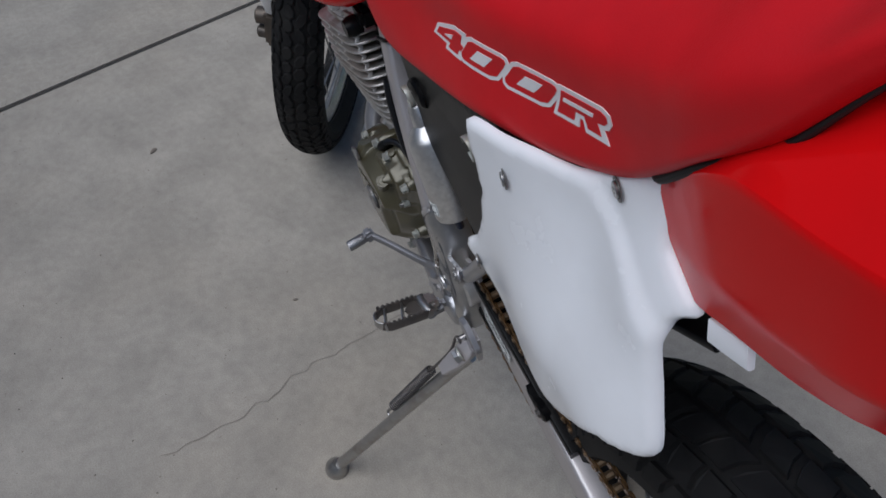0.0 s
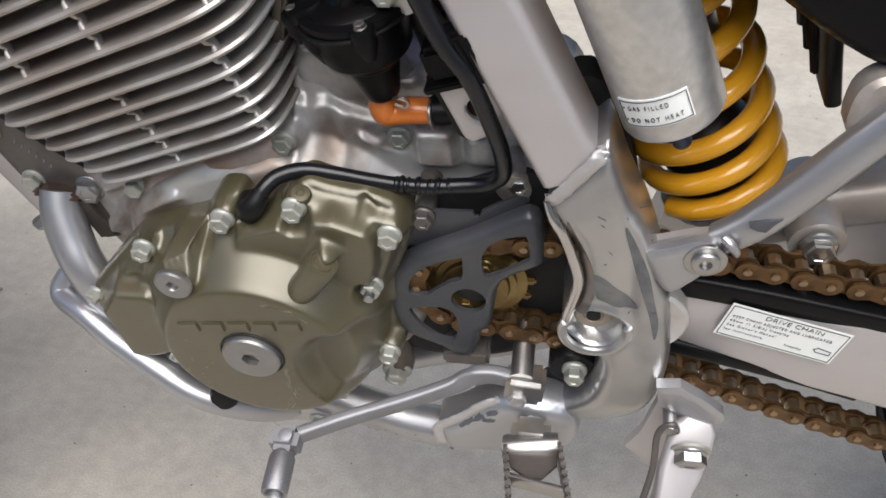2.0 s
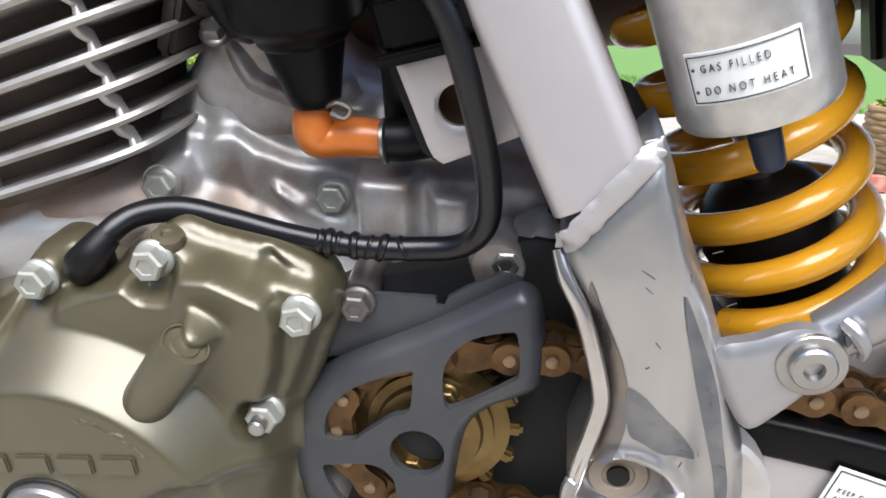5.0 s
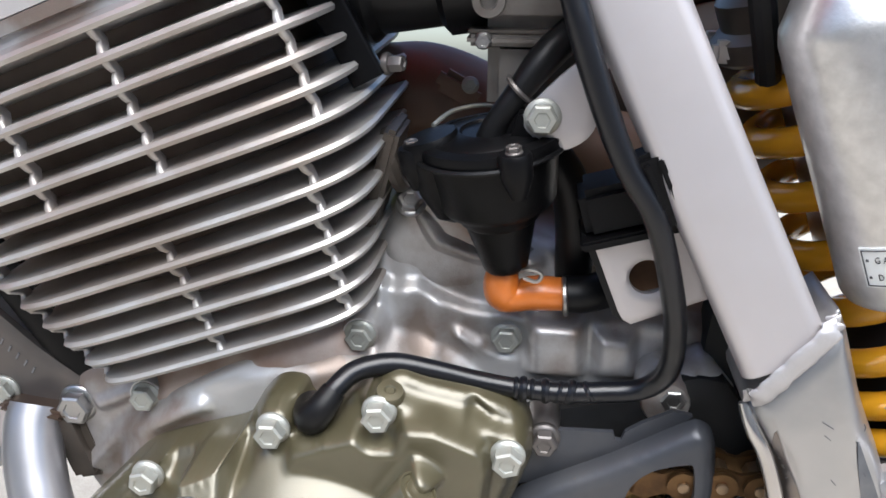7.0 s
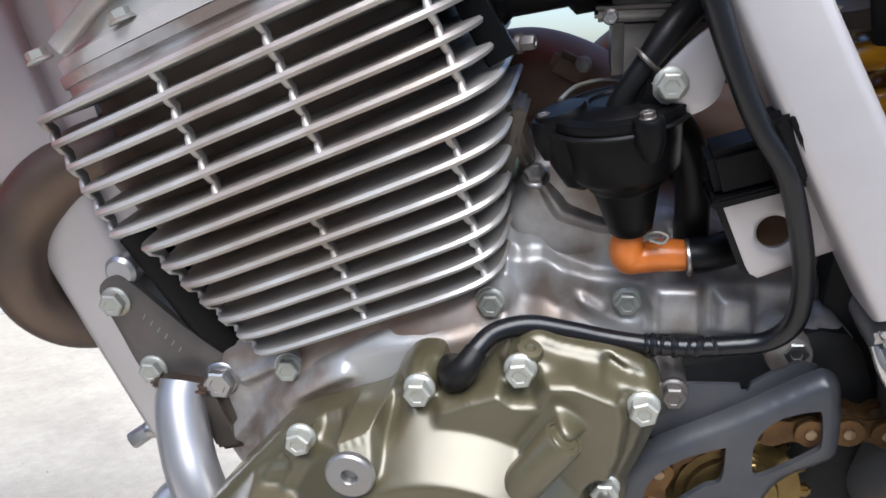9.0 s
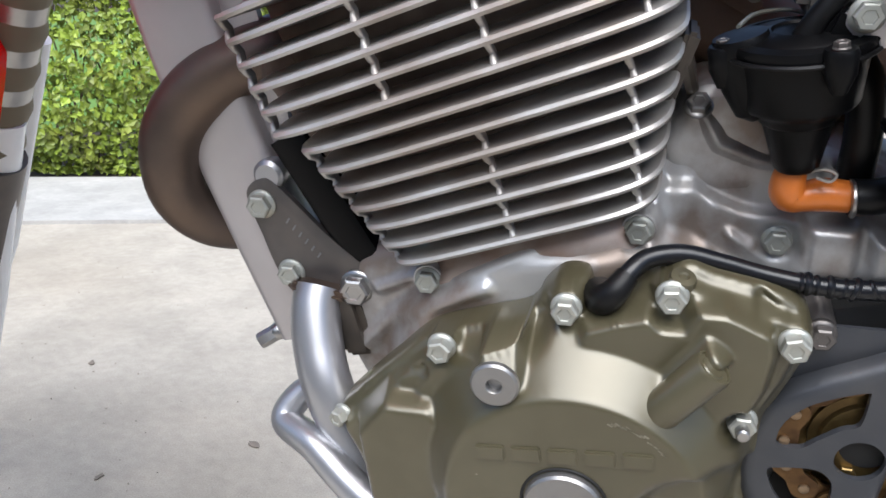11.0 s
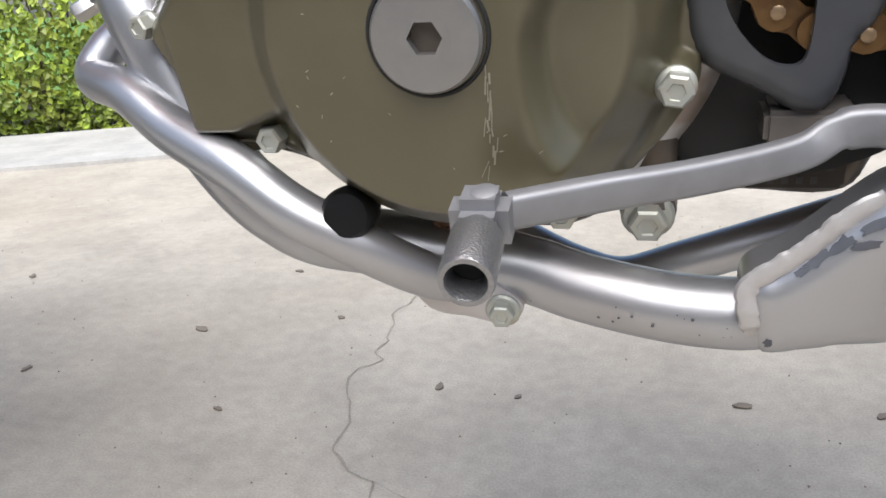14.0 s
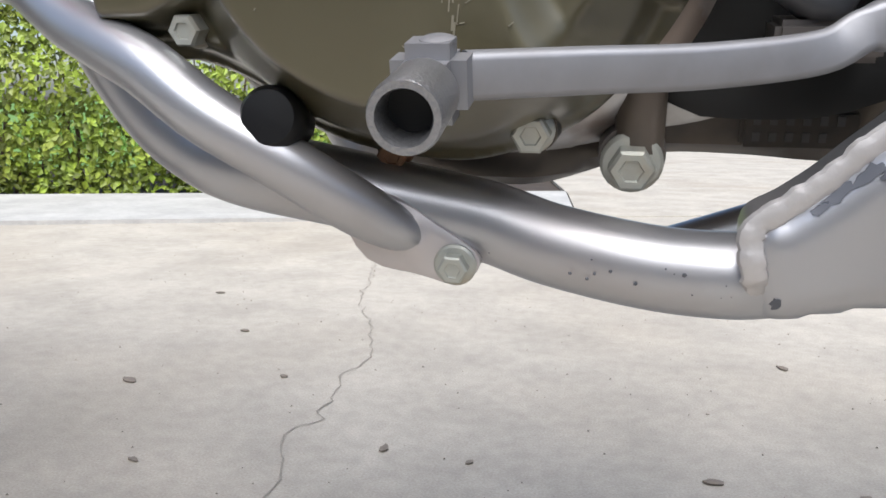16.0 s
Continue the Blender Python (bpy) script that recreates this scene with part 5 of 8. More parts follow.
# black disc that paints the shaded hole in the washer
part("pivot_hole_shade", mesh_of("pivot_hole_shade", *lathe([(0.0042, 0), (0.0042, 0.0016), (0.0018, 0.0017)], 16, (0.2105, -0.0818, 0.459), (0, -1, 0))), GAP_BLACK, pivot)
part("rim_lip", mesh_of("rim_lip", *sweep([(0.2115 + 0.0190 * math.cos(a), -0.0915, 0.4555 + 0.0190 * math.sin(a)) for a in [radians(160 + k * 8) for k in range(28)]], circle(0.0030, 10), (0, 1, 0))), WORN, pivot)
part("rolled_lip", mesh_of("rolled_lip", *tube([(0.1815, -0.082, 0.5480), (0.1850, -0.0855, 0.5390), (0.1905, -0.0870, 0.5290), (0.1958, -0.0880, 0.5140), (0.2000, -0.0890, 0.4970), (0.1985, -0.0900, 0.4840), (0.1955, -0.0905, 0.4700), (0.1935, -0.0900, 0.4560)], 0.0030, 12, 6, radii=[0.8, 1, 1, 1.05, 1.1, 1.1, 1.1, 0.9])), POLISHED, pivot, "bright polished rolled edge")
# reflections of darker surroundings, painted on the plate as thin coloured patches
for ring, mat, words in (([(0.1925, 0.541), (0.198, 0.528), (0.2055, 0.512), (0.2095, 0.496), (0.2085, 0.480), (0.2045, 0.4735), (0.1990, 0.4735), (0.2020, 0.485), (0.2030, 0.497), (0.1993, 0.514), (0.193, 0.531)], REFLECT_BROWN, "brown reflection painted along the channel beside the rolled edge"), ([(0.222, 0.538), (0.228, 0.527), (0.237, 0.506), (0.243, 0.482), (0.247, 0.464), (0.246, 0.45), (0.241, 0.471), (0.235, 0.49), (0.228, 0.513)], REFLECT_BLUE, "dark blue reflection painted as a strip along the edge"),
                         ([(0.208, 0.503), (0.214, 0.5), (0.218, 0.496), (0.229, 0.484), (0.234, 0.476), (0.224, 0.4765), (0.216, 0.481), (0.211, 0.484), (0.209, 0.493)], REFLECT_BLUE, "dark blue reflection painted as a patch on the face")):
    part("reflection_patch", mesh_of("reflection_patch", *relief([tuple(p) for p in glide(ring, 3, True)], lambda x, z, d: plate_front(x, z, seg_dist(x, z, PLATE)) - 0.0004, 0.0012, 0.0024)), mat, pivot, words)
random.seed(77)
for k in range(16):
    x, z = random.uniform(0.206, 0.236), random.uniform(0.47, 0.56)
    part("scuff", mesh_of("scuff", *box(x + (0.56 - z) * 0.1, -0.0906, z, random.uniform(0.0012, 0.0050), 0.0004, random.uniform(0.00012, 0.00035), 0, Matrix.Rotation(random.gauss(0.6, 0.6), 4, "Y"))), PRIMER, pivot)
# cradle tubes
CRADLE = [(-0.1555, -0.022, 0.4795), (-0.156, -0.03, 0.469), (-0.152, -0.04, 0.4524), (-0.144, -0.05, 0.4325), (-0.133, -0.055, 0.407), (-0.12, -0.06, 0.38), (-0.104, -0.0637, 0.3579), (-0.087, -0.0676, 0.3451), (-0.066, -0.071, 0.3371), (-0.03, -0.064, 0.328), (0.018, -0.062, 0.318), (0.0456, -0.065, 0.3105), (0.079, -0.07, 0.306), (0.1045, -0.0735, 0.306), (0.118, -0.074, 0.308)]
cradle = part("cradle_tube", mesh_of("cradle_tube", *tube(CRADLE, 0.0148, 24, 8)), SILVER_TUBE, bike, "silver engine cradle tube with small chips")
part("cradle_tube", mesh_of("cradle_tube_r", *tube([(x, -y, z) for x, y, z in CRADLE[:8]] + [(-0.060, 0.048, 0.316), (-0.02, 0.034, 0.297), (0.012, 0.024, 0.283), (0.036, 0.016, 0.2755), (0.06, 0.012, 0.2720), (0.09, 0.012, 0.2822), (0.135, 0.012, 0.2989), (0.175, 0.013, 0.3138), (0.22, 0.02, 0.3305)], 0.0112, 16, 8)), SILVER_TUBE, bike, "silver engine cradle tube on the far side")
BOXR = [tuple(p) for p in glide([(0.108, 0.3265), (0.118, 0.334), (0.128, 0.342), (0.141, 0.3545), (0.157, 0.367), (0.175, 0.368), (0.195, 0.362), (0.208, 0.346), (0.203, 0.318), (0.172, 0.3045), (0.143, 0.2995), (0.125, 0.2955), (0.114, 0.2955), (0.108, 0.310)], 4, True)]
gusset = part("cradle_gusset", mesh_of("cradle_gusset", *relief(BOXR, lambda x, z, d: -0.0915 + dome(0.012, 0.012)(d), 0.03, 0.003, back=-0.064), sharp=60), SILVER_TUBE, bike, "silver welded cradle gusset, chipped along the seam")
wl = glide([(0.1145, -0.0830, 0.3035), (0.1118, -0.0875, 0.3080), (0.1095, -0.0895, 0.3150), (0.1085, -0.0875, 0.3265), (0.118, -0.0865, 0.3345), (0.129, -0.0855, 0.343), (0.141, -0.0845, 0.355), (0.152, -0.0835, 0.3615)], 7)
part("weld", mesh_of("weld", *sweep([Vector(p) + Vector((0.0003 * math.sin(i * 2.2), 0, 0.0003 * math.cos(i * 1.9))) for i, p in enumerate(wl)], circle(0.0042, 10, 0.0022), (0, 1, 0), [1 + 0.07 * math.sin(i * 1.3) for i in range(len(wl))])), WELD, gusset, "lumpy weld bead")
for x, z, w, h, a in ((0.131, 0.3395, 0.010, 0.003, -0.75), (0.139, 0.3465, 0.012, 0.003, -0.75), (0.126, 0.3345, 0.007, 0.002, -0.7), (0.148, 0.3540, 0.010, 0.0028, -0.65), (0.146, 0.3470, 0.010, 0.0026, -0.3), (0.117, 0.3040, 0.003, 0.004, 0.2)):
    ring = []
    for k in range(14):
        q, rr = math.tau * k / 14, random.uniform(0.55, 1.15)
        u, v = w * 0.55 * rr * math.cos(q), h * 0.62 * rr * math.sin(q)
        ring.append((x + u * math.cos(a) + v * math.sin(a), z - u * math.sin(a) + v * math.cos(a)))
    part("chip", mesh_of("chip", *relief(ring, lambda x, z, d: -0.0919 + dome(0.012, 0.012)(seg_dist(x, z, BOXR)), 0.001, 0.0015)), PRIMER, gusset)
# guard tube with its tab, bolt and rubber stop
guard = part("case_guard_tube", mesh_of("case_guard_tube", *tube([(-0.155, -0.04, 0.424), (-0.166, -0.046, 0.416), (-0.17, -0.055, 0.4055), (-0.1467, -0.068, 0.4021), (-0.1212, -0.08, 0.3886), (-0.0895, -0.092, 0.3762), (-0.0664, -0.0985, 0.3623), (-0.044, -0.0985, 0.349), (-0.0262, -0.0915, 0.3345), (-0.015, -0.084, 0.3245), (-0.006, -0.0785, 0.3175), (0.002, -0.074, 0.312)], 0.0098, 18, 8, radii=[0.9, 0.9, 0.95, 1, 1.02, 1.05, 1.05, 1.0, 1.0, 0.95, 0.75, 0.35])), SILVER_TUBE, bike, "silver bent engine guard tube")
part("guard_tab", mesh_of("guard_tab", *relief([tuple(p) for p in glide([(-0.026, 0.330), (-0.010, 0.330), (0.006, 0.3205), (0.0195, 0.3110), (0.0205, 0.3040), (0.013, 0.2985), (0.004, 0.3000), (-0.018, 0.3080)], 4, True)], lambda x, z, d: -0.0788 + 0.35 * np.clip(x + 0.004, -0.03, 0) + dome(0.0012, 0.002)(d) - 0.004 * np.exp(-((x + 0.004) ** 2 + (z - 0.314) ** 2) / 0.00004), 0.005, 0.0025)), SILVER_PAINT, guard)
bolt(guard, (0.0129, -0.0788, 0.3065), r=0.0048, flange=0.0076, h=0.0068, mat=ZINC)
part("rubber_stop", mesh_of("rubber_stop", *lathe([(0.009, -0.018), (0.0105, -0.006), (0.0105, 0.003), (0.0085, 0.0065), (0.003, 0.007)], 22, (-0.0415, -0.0985, 0.3605), (0.1, -0.85, 0.25))), BLACK_RUBBER, guard, "black rubber stop")
for k in range(14):
    x = random.uniform(0.02, 0.105)
    part("chip", mesh_of("chip", *lathe([(random.uniform(0.0003, 0.0009), 0), (0.0002, 0.0003)], 5, (x, -0.0790 - 0.11 * (x - 0.02) + random.uniform(0, 0.0006), 0.309 - 0.05 * (x - 0.06) + random.uniform(-0.004, 0.004)), (0, -1, 0))), PRIMER, cradle)

# -- engine bolts below --
bolt(crankcase, (0.0714, -0.0475, 0.3375), (0, -1, -0.1), r=0.0072, flange=0.0112, h=0.011, mat=ZINC, label="large zinc drain bolt")
bolt(crankcase, (0.0392, -0.0760, 0.3540), (0, -1, 0), r=0.0056, flange=0.0072, h=0.010)
part("flange_boss", mesh_of("flange_boss", *lathe([(0.0078, 0), (0.0085, 0.006), (0.010, 0.035)], 18, (0.0392, -0.0755, 0.3540), (0, 1, 0))), GRIME, crankcase)
part("sump_boss", mesh_of("sump_boss", *lathe([(0.0118, 0), (0.0122, 0.006), (0.0118, 0.035)], 20, (0.0714, -0.0460, 0.3385), (0, 1, 0.12))), DARK_STEEL, crankcase)
part("case_post", mesh_of("case_post", *lathe([(0.009, 0), (0.009, 0.03)], 16, (0.0734, -0.044, 0.3405), (0.02, 0.1, 1))), GRIME, crankcase)
bolt(crankcase, (-0.012, -0.06, 0.343), (0, -1, -0.2), r=0.005, flange=0.007, h=0.008, mat=RUST)

# -- sprocket, guard plate, chain --
sprocket = part("drive_sprocket", mesh_of("drive_sprocket", *lathe([(0.032, 0), (0.0325, 0.007), (0.026, 0.0075), (0.026, 0.010), (0.022, 0.0105), (0.021, 0.013), (0.012, 0.0135)], 40, (0.137, -0.0475, 0.4515), (0, -1, 0))), GOLD, bike, "gold zinc drive sprocket")
for k in range(15):
    a = math.tau * k / 15
    part("tooth", mesh_of("tooth", *box(0.137 + 0.0335 * math.cos(a), -0.051, 0.4515 + 0.0335 * math.sin(a), 0.008, 0.006, 0.006, 0.0015, Matrix.Rotation(-a, 4, "Y"))), GOLD, sprocket)
for a in (70, 250):
    bolt(sprocket, (0.137 + 0.019 * math.cos(radians(a)), -0.058, 0.4515 + 0.019 * math.sin(radians(a))), r=0.0042, flange=0.0055, mat=GOLD)
# shaft end coloured black for the shade inside the guard's hole
part("shaft_end", mesh_of("shaft_end", *lathe([(0.0128, 0), (0.0128, 0.0142), (0.004, 0.0150)], 24, (0.137, -0.0475, 0.4515), (0, -1, 0))), GAP_BLACK, sprocket)
# black sheet: oily grime together with the shade of the recess
part("guard_well", mesh_of("guard_well", *relief([tuple(p) for p in glide([(0.075, 0.37), (0.083, 0.49), (0.13, 0.515), (0.185, 0.53), (0.204, 0.47), (0.200, 0.40), (0.165, 0.365), (0.12, 0.352)], 4, True)], lambda x, z, d: -0.043 + dome(0.003, 0.005)(d), 0.01, 0.006)), GAP_BLACK, crankcase, "black sheet for oily grime and shade behind the sprocket")
# added black sheet that keeps bright ground from showing through the gap
part("gap_backing", mesh_of("gap_backing", *relief([tuple(p) for p in glide([(0.178, 0.40), (0.176, 0.50), (0.182, 0.575), (0.205, 0.585), (0.222, 0.55), (0.236, 0.48), (0.230, 0.40)], 4, True)], lambda x, z, d: -0.030 + dome(0.004, 0.008)(d), 0.02, 0.005)), GAP_BLACK, crankcase, "black backing sheet added to darken the gap behind the crankcase")
part("rear_boss", mesh_of("rear_boss", *relief([tuple(p) for p in glide([(0.148, 0.512), (0.163, 0.530), (0.178, 0.5375), (0.190, 0.527), (0.1985, 0.509), (0.2030, 0.490), (0.19, 0.478), (0.16, 0.495)], 4, True)], lambda x, z, d: -0.040 + dome(0.014, 0.016)(d) - 0.003 * np.exp(-((x - 0.178 + 0.6 * (z - 0.52)) / 0.003) ** 2), 0.02, 0.003)), CASE, crankcase, "grimy rounded rear of the casing")
G = [tuple(p) for p in glide([(0.0812, 0.4497), (0.0861, 0.4652), (0.0947, 0.4774), (0.105, 0.4851), (0.1359, 0.5019), (0.1648, 0.52), (0.1723, 0.5222), (0.1779, 0.5167), (0.1804, 0.4996), (0.1806, 0.4848), (0.1771, 0.4782), (0.1597, 0.4677), (0.1518, 0.4551), (0.1486, 0.4342), (0.1463, 0.4189), (0.1399, 0.4106), (0.1374, 0.3966), (0.1316, 0.3867), (0.1207, 0.3868), (0.1102, 0.3941), (0.0896, 0.405), (0.0829, 0.4168), (0.08, 0.4368)], 4, True)]


def hole(pts, n=4):
    return [tuple(p) for p in glide(pts, n, True)]


GH = [hole([(0.0958, 0.4554), (0.0987, 0.4646), (0.1068, 0.4739), (0.1179, 0.4804), (0.1298, 0.4851), (0.1313, 0.4827), (0.1301, 0.4669), (0.1227, 0.4628), (0.1119, 0.4535), (0.1071, 0.4494), (0.0972, 0.4493)]),
      hole([(0.1462, 0.4946), (0.1541, 0.5022), (0.1663, 0.5063), (0.1701, 0.5048), (0.1716, 0.4896), (0.1679, 0.4839), (0.1493, 0.4713), (0.1441, 0.4715), (0.143, 0.4849)]),
      hole([(0.0943, 0.433), (0.0984, 0.436), (0.115, 0.438), (0.123, 0.4328), (0.1248, 0.4239), (0.1235, 0.4082), (0.118, 0.4048), (0.109, 0.4086), (0.0994, 0.42)]),
      [(0.1334 + 0.0111 * math.cos(math.tau * k / 28), 0.4465 + 0.0112 * math.sin(math.tau * k / 28)) for k in range(28)]]


def guard_front(x, z, d):
    return -0.068 + dome(0.007, 0.0075)(seg_dist(x, z, G))


cg = part("sprocket_guard", mesh_of("sprocket_guard", *relief(G, guard_front, 0.0035, 0.0022, GH), sharp=60), GUARD, bike, "dark grey sprocket guard plate with cut-outs")
part("guard_shelf", mesh_of("guard_shelf", *relief([(0.094, 0.480), (0.0990, 0.500), (0.1045, 0.5085), (0.1100, 0.5100), (0.1375, 0.5105), (0.1385, 0.5072), (0.1410, 0.5070), (0.1425, 0.5112), (0.1495, 0.5160), (0.1620, 0.5225), (0.1700, 0.5210), (0.15, 0.50), (0.12, 0.485)], lambda x, z, d: -0.0555 + 0.10 * np.clip(z - 0.50, 0, 1) + 0 * x, 0.0025, 0.002)), GUARD, cg)
bolt(cg, (0.108, -0.0555, 0.5065), r=0.0052, flange=0.007, h=0.0075, mat=DARK_STEEL)
part("guard_post", mesh_of("guard_post", *lathe([(0.0065, 0), (0.007, 0.002), (0.007, 0.03)], 14, (0.108, -0.054, 0.5075), (0, 1, 0.1))), DARK_STEEL, cg)
part("guard_foot", mesh_of("guard_foot", *box(0.128, -0.055, 0.381, 0.032, 0.022, 0.013, 0.002)), DARK_STEEL, cg)

# chain: loop of pins at a 15.9 mm pitch
PITCH = 0.015875
SP, RS = (0.137, 0.4515), (0.785, 0.330)
loop = []
for k in range(0, 13):
    a = radians(84 + k * 15.2)
    loop.append((SP[0] + 0.0375 * math.cos(a), SP[1] + 0.0375 * math.sin(a)))
lower = glide([(0.143, 0.4145), (0.175, 0.4095), (0.206, 0.4015), (0.24, 0.390), (0.272, 0.3775), (0.323, 0.354), (0.383, 0.331), (0.52, 0.28), (0.66, 0.238), (0.765, 0.217)], 6)
loop += [tuple(p) for p in lower[1:]]
for k in range(1, 16):
    a = radians(-96 + k * 12)
    loop.append((RS[0] + 0.1135 * math.cos(a), RS[1] + 0.1135 * math.sin(a)))
upper = glide([(0.775, 0.443), (0.60, 0.452), (0.45, 0.462), (0.343, 0.4765), (0.297, 0.485), (0.24, 0.4905), (0.187, 0.4935), (0.150, 0.4900)], 6)
loop += [tuple(p) for p in upper[:-1]]
loop = [Vector((x, 0, z)) for x, z in loop]
pins, carry = [loop[0].copy()], 0.0
seq = loop + [loop[0]]
for a, b in zip(seq, seq[1:]):
    L = (b - a).length
    s = PITCH - carry
    while s <= L:
        pins.append(a.lerp(b, s / L))
        s += PITCH
    carry = (carry + L) % PITCH if L + carry >= PITCH else carry + L
chain = part("drive_chain", mesh_of("drive_chain", *join(*[lathe([(0.005, -0.0045), (0.005, 0.0045)], 8, (p.x, -0.0545, p.z), (0, 1, 0)) for p in pins[::1]])), CHAIN_PIN, bike, "rusty golden drive chain")


def link_plate(y, t, w):
    ring = []
    for k in range(9):
        a = radians(90 + k * 22.5)
        ring.append((-PITCH / 2 + w * math.cos(a), w * math.sin(a)))
    ring.append((0, -w * 0.72))
    for k in range(9):
        a = radians(-90 + k * 22.5)
        ring.append((PITCH / 2 + w * math.cos(a), w * math.sin(a)))
    ring.append((0, w * 0.72))
    n = len(ring)
    V = [(x, y, z) for x, z in ring] + [(x, y + t, z) for x, z in ring]
    F = [tuple(range(n)), tuple(range(2 * n - 1, n - 1, -1))] + [(i, i + n, (i + 1) % n + n, (i + 1) % n) for i in range(n)]
    return V, F


outer = mesh_of("outer_link", *join(link_plate(-0.0098, 0.0019, 0.0068), link_plate(0.0079, 0.0019, 0.0068), lathe([(0.0026, 0), (0.0026, 0.0012), (0.0018, 0.0016)], 10, (-PITCH / 2, -0.0098, 0), (0, -1, 0)), lathe([(0.0026, 0), (0.0026, 0.0012), (0.0018, 0.0016)], 10, (PITCH / 2, -0.0098, 0), (0, -1, 0))))
inner = mesh_of("inner_link", *join(link_plate(-0.0072, 0.0019, 0.0072), link_plate(0.0053, 0.0019, 0.0072)))
outer.materials.append(CHAIN)
inner.materials.append(CHAIN)
for i, (a, b) in enumerate(zip(pins, pins[1:])):
    m = (a + b) / 2
    an = math.atan2(b.z - a.z, b.x - a.x)
    part("outer_link" if i % 2 else "inner_link", outer if i % 2 else inner, CHAIN, chain, at=Matrix.Translation((m.x, -0.0545, m.z)) @ Matrix.Rotation(-an, 4, "Y"))

outer.materials.clear()
outer.materials.append(CHAIN)
outer.materials.append(CHAIN_PIN)
for poly in list(outer.polygons)[44:]:
    poly.material_index = 1

# -- gear lever --
lever = part("gear_lever", mesh_of("gear_lever", *sweep(glide([(0.163, -0.080, 0.383), (0.148, -0.080, 0.387), (0.134, -0.083, 0.3865), (0.121, -0.088, 0.3805), (0.09, -0.103, 0.3785), (0.058, -0.119, 0.3792), (0.028, -0.136, 0.3800)], 6), rounded_rect(0.0062, 0.0034, 0.0022, 3), (0.35, 0.94, 0), [(1.15, 1.3)] * 12 + [(1.0, 1.1)] * 25)), LEVER, bike, "worn dull steel gear lever")
part("lever_clamp", mesh_of("lever_clamp", *box(0.170, -0.080, 0.380, 0.026, 0.020, 0.024, 0.003, Matrix.Rotation(0.12, 4, "Y"))), STEEL, lever)
bolt(lever, (0.166, -0.0900, 0.375), (0, -1, 0), r=0.0052, flange=0.0058, h=0.003, mat=WELD, name="pinch_bolt")
part("lever_shaft", mesh_of("lever_shaft", *lathe([(0.0075, 0), (0.0075, 0.04)], 18, (0.168, -0.084, 0.391), (0, 1, 0.25))), STEEL, lever)
part("lever_knuckle", mesh_of("lever_knuckle", *box(0.0210, -0.1415, 0.3795, 0.019, 0.017, 0.020, 0.004, Matrix.Rotation(0.1, 4, "X"))), LEVER, lever)
part("knuckle_rivet", mesh_of("knuckle_rivet", *lathe([(0.0045, 0), (0.0045, 0.0008), (0.003, 0.0014)], 18, (0.0225, -0.1420, 0.3890), (0, -0.15, 1))), LEVER, lever)
part("toe_peg", mesh_of("toe_peg", *lathe([(0.0068, 0), (0.0085, 0.004), (0.0085, 0.0265), (0.0080, 0.0280), (0.0064, 0.0280), (0.0060, 0.0265), (0.0056, 0.012)], 30, (0.0210, -0.1485, 0.3782), (0.06, -1, -0.05))), KNURL, lever, "knurled hollow toe peg")
# black disc that paints the shade inside the hollow peg
part("peg_bore", mesh_of("peg_bore", *lathe([(0.0060, 0), (0.0060, 0.0005)], 20, (0.0220, -0.1655, 0.3773), (0.06, -1, -0.05))), GAP_BLACK, lever)

# welded end plate of the cradle and the casting ear beside it
part("tube_end_plate", mesh_of("tube_end_plate", *box(-0.154, -0.016, 0.4815, 0.036, 0.034, 0.006, 0.0025, Matrix.Rotation(0.12, 4, "Y"))), EXHAUST, cradle, "rust-stained end plate")
part("mount_ear", mesh_of("mount_ear", *box(-0.137, -0.012, 0.4600, 0.020, 0.034, 0.044, 0.004, Matrix.Rotation(-0.25, 4, "Y"))), GRIME, cradle, "grimy mounting ear")

# -- chain roller and lower slider --
roller = part("chain_roller", mesh_of("chain_roller", *lathe([(0.015, -0.022), (0.0165, -0.02), (0.0165, -0.002), (0.0150, 0.001), (0.010, 0.001)], 28, (0.201, -0.0705, 0.388), (0, -1, 0))), BLACK_RUBBER, bike, "black rubber chain roller")
bolt(roller, (0.202, -0.0715, 0.389), r=0.0058, flange=0.0085, h=0.0105, mat=ZINC)

# -- footrest --
peg = part("footrest", mesh_of("footrest", *join(box(0.176, -0.104, 0.352, 0.020, 0.026, 0.024, 0.006, Matrix.Rotation(0.2, 4, "Y")), lathe([(0.0075, -0.018), (0.0075, 0.018)], 16, (0.177, -0.118, 0.362), (1, 0, 0.1)))), LEVER, bike, "serrated steel folding footrest")
PEG0, PEGX, PEGY = Vector((0.1785, -0.126, 0.370)), Vector((0.985, 0.12, 0.06)), Vector((0.14, -0.91, 0.39))
for s in (-1, 1):
    base = PEG0 + PEGX * (0.0172 * s)
    bar = sweep([base, base + PEGY * 0.03, base + PEGY * 0.058, base + PEGY * 0.070 - PEGX * (0.006 * s)], rounded_rect(0.0014, 0.008, 0.001, 2), (0, 0.1, 1))
    part("footrest_rail", mesh_of("footrest_rail", *bar), DARK_STEEL, peg)
    for k in range(8):
        q = base + PEGY * (0.005 + k * 0.0080) + Vector((0, 0, 0.0085))
        part("tooth", mesh_of("tooth", *box(q.x, q.y, q.z, 0.0034, 0.0052, 0.0085, 0.0012)), DARK_STEEL, peg)
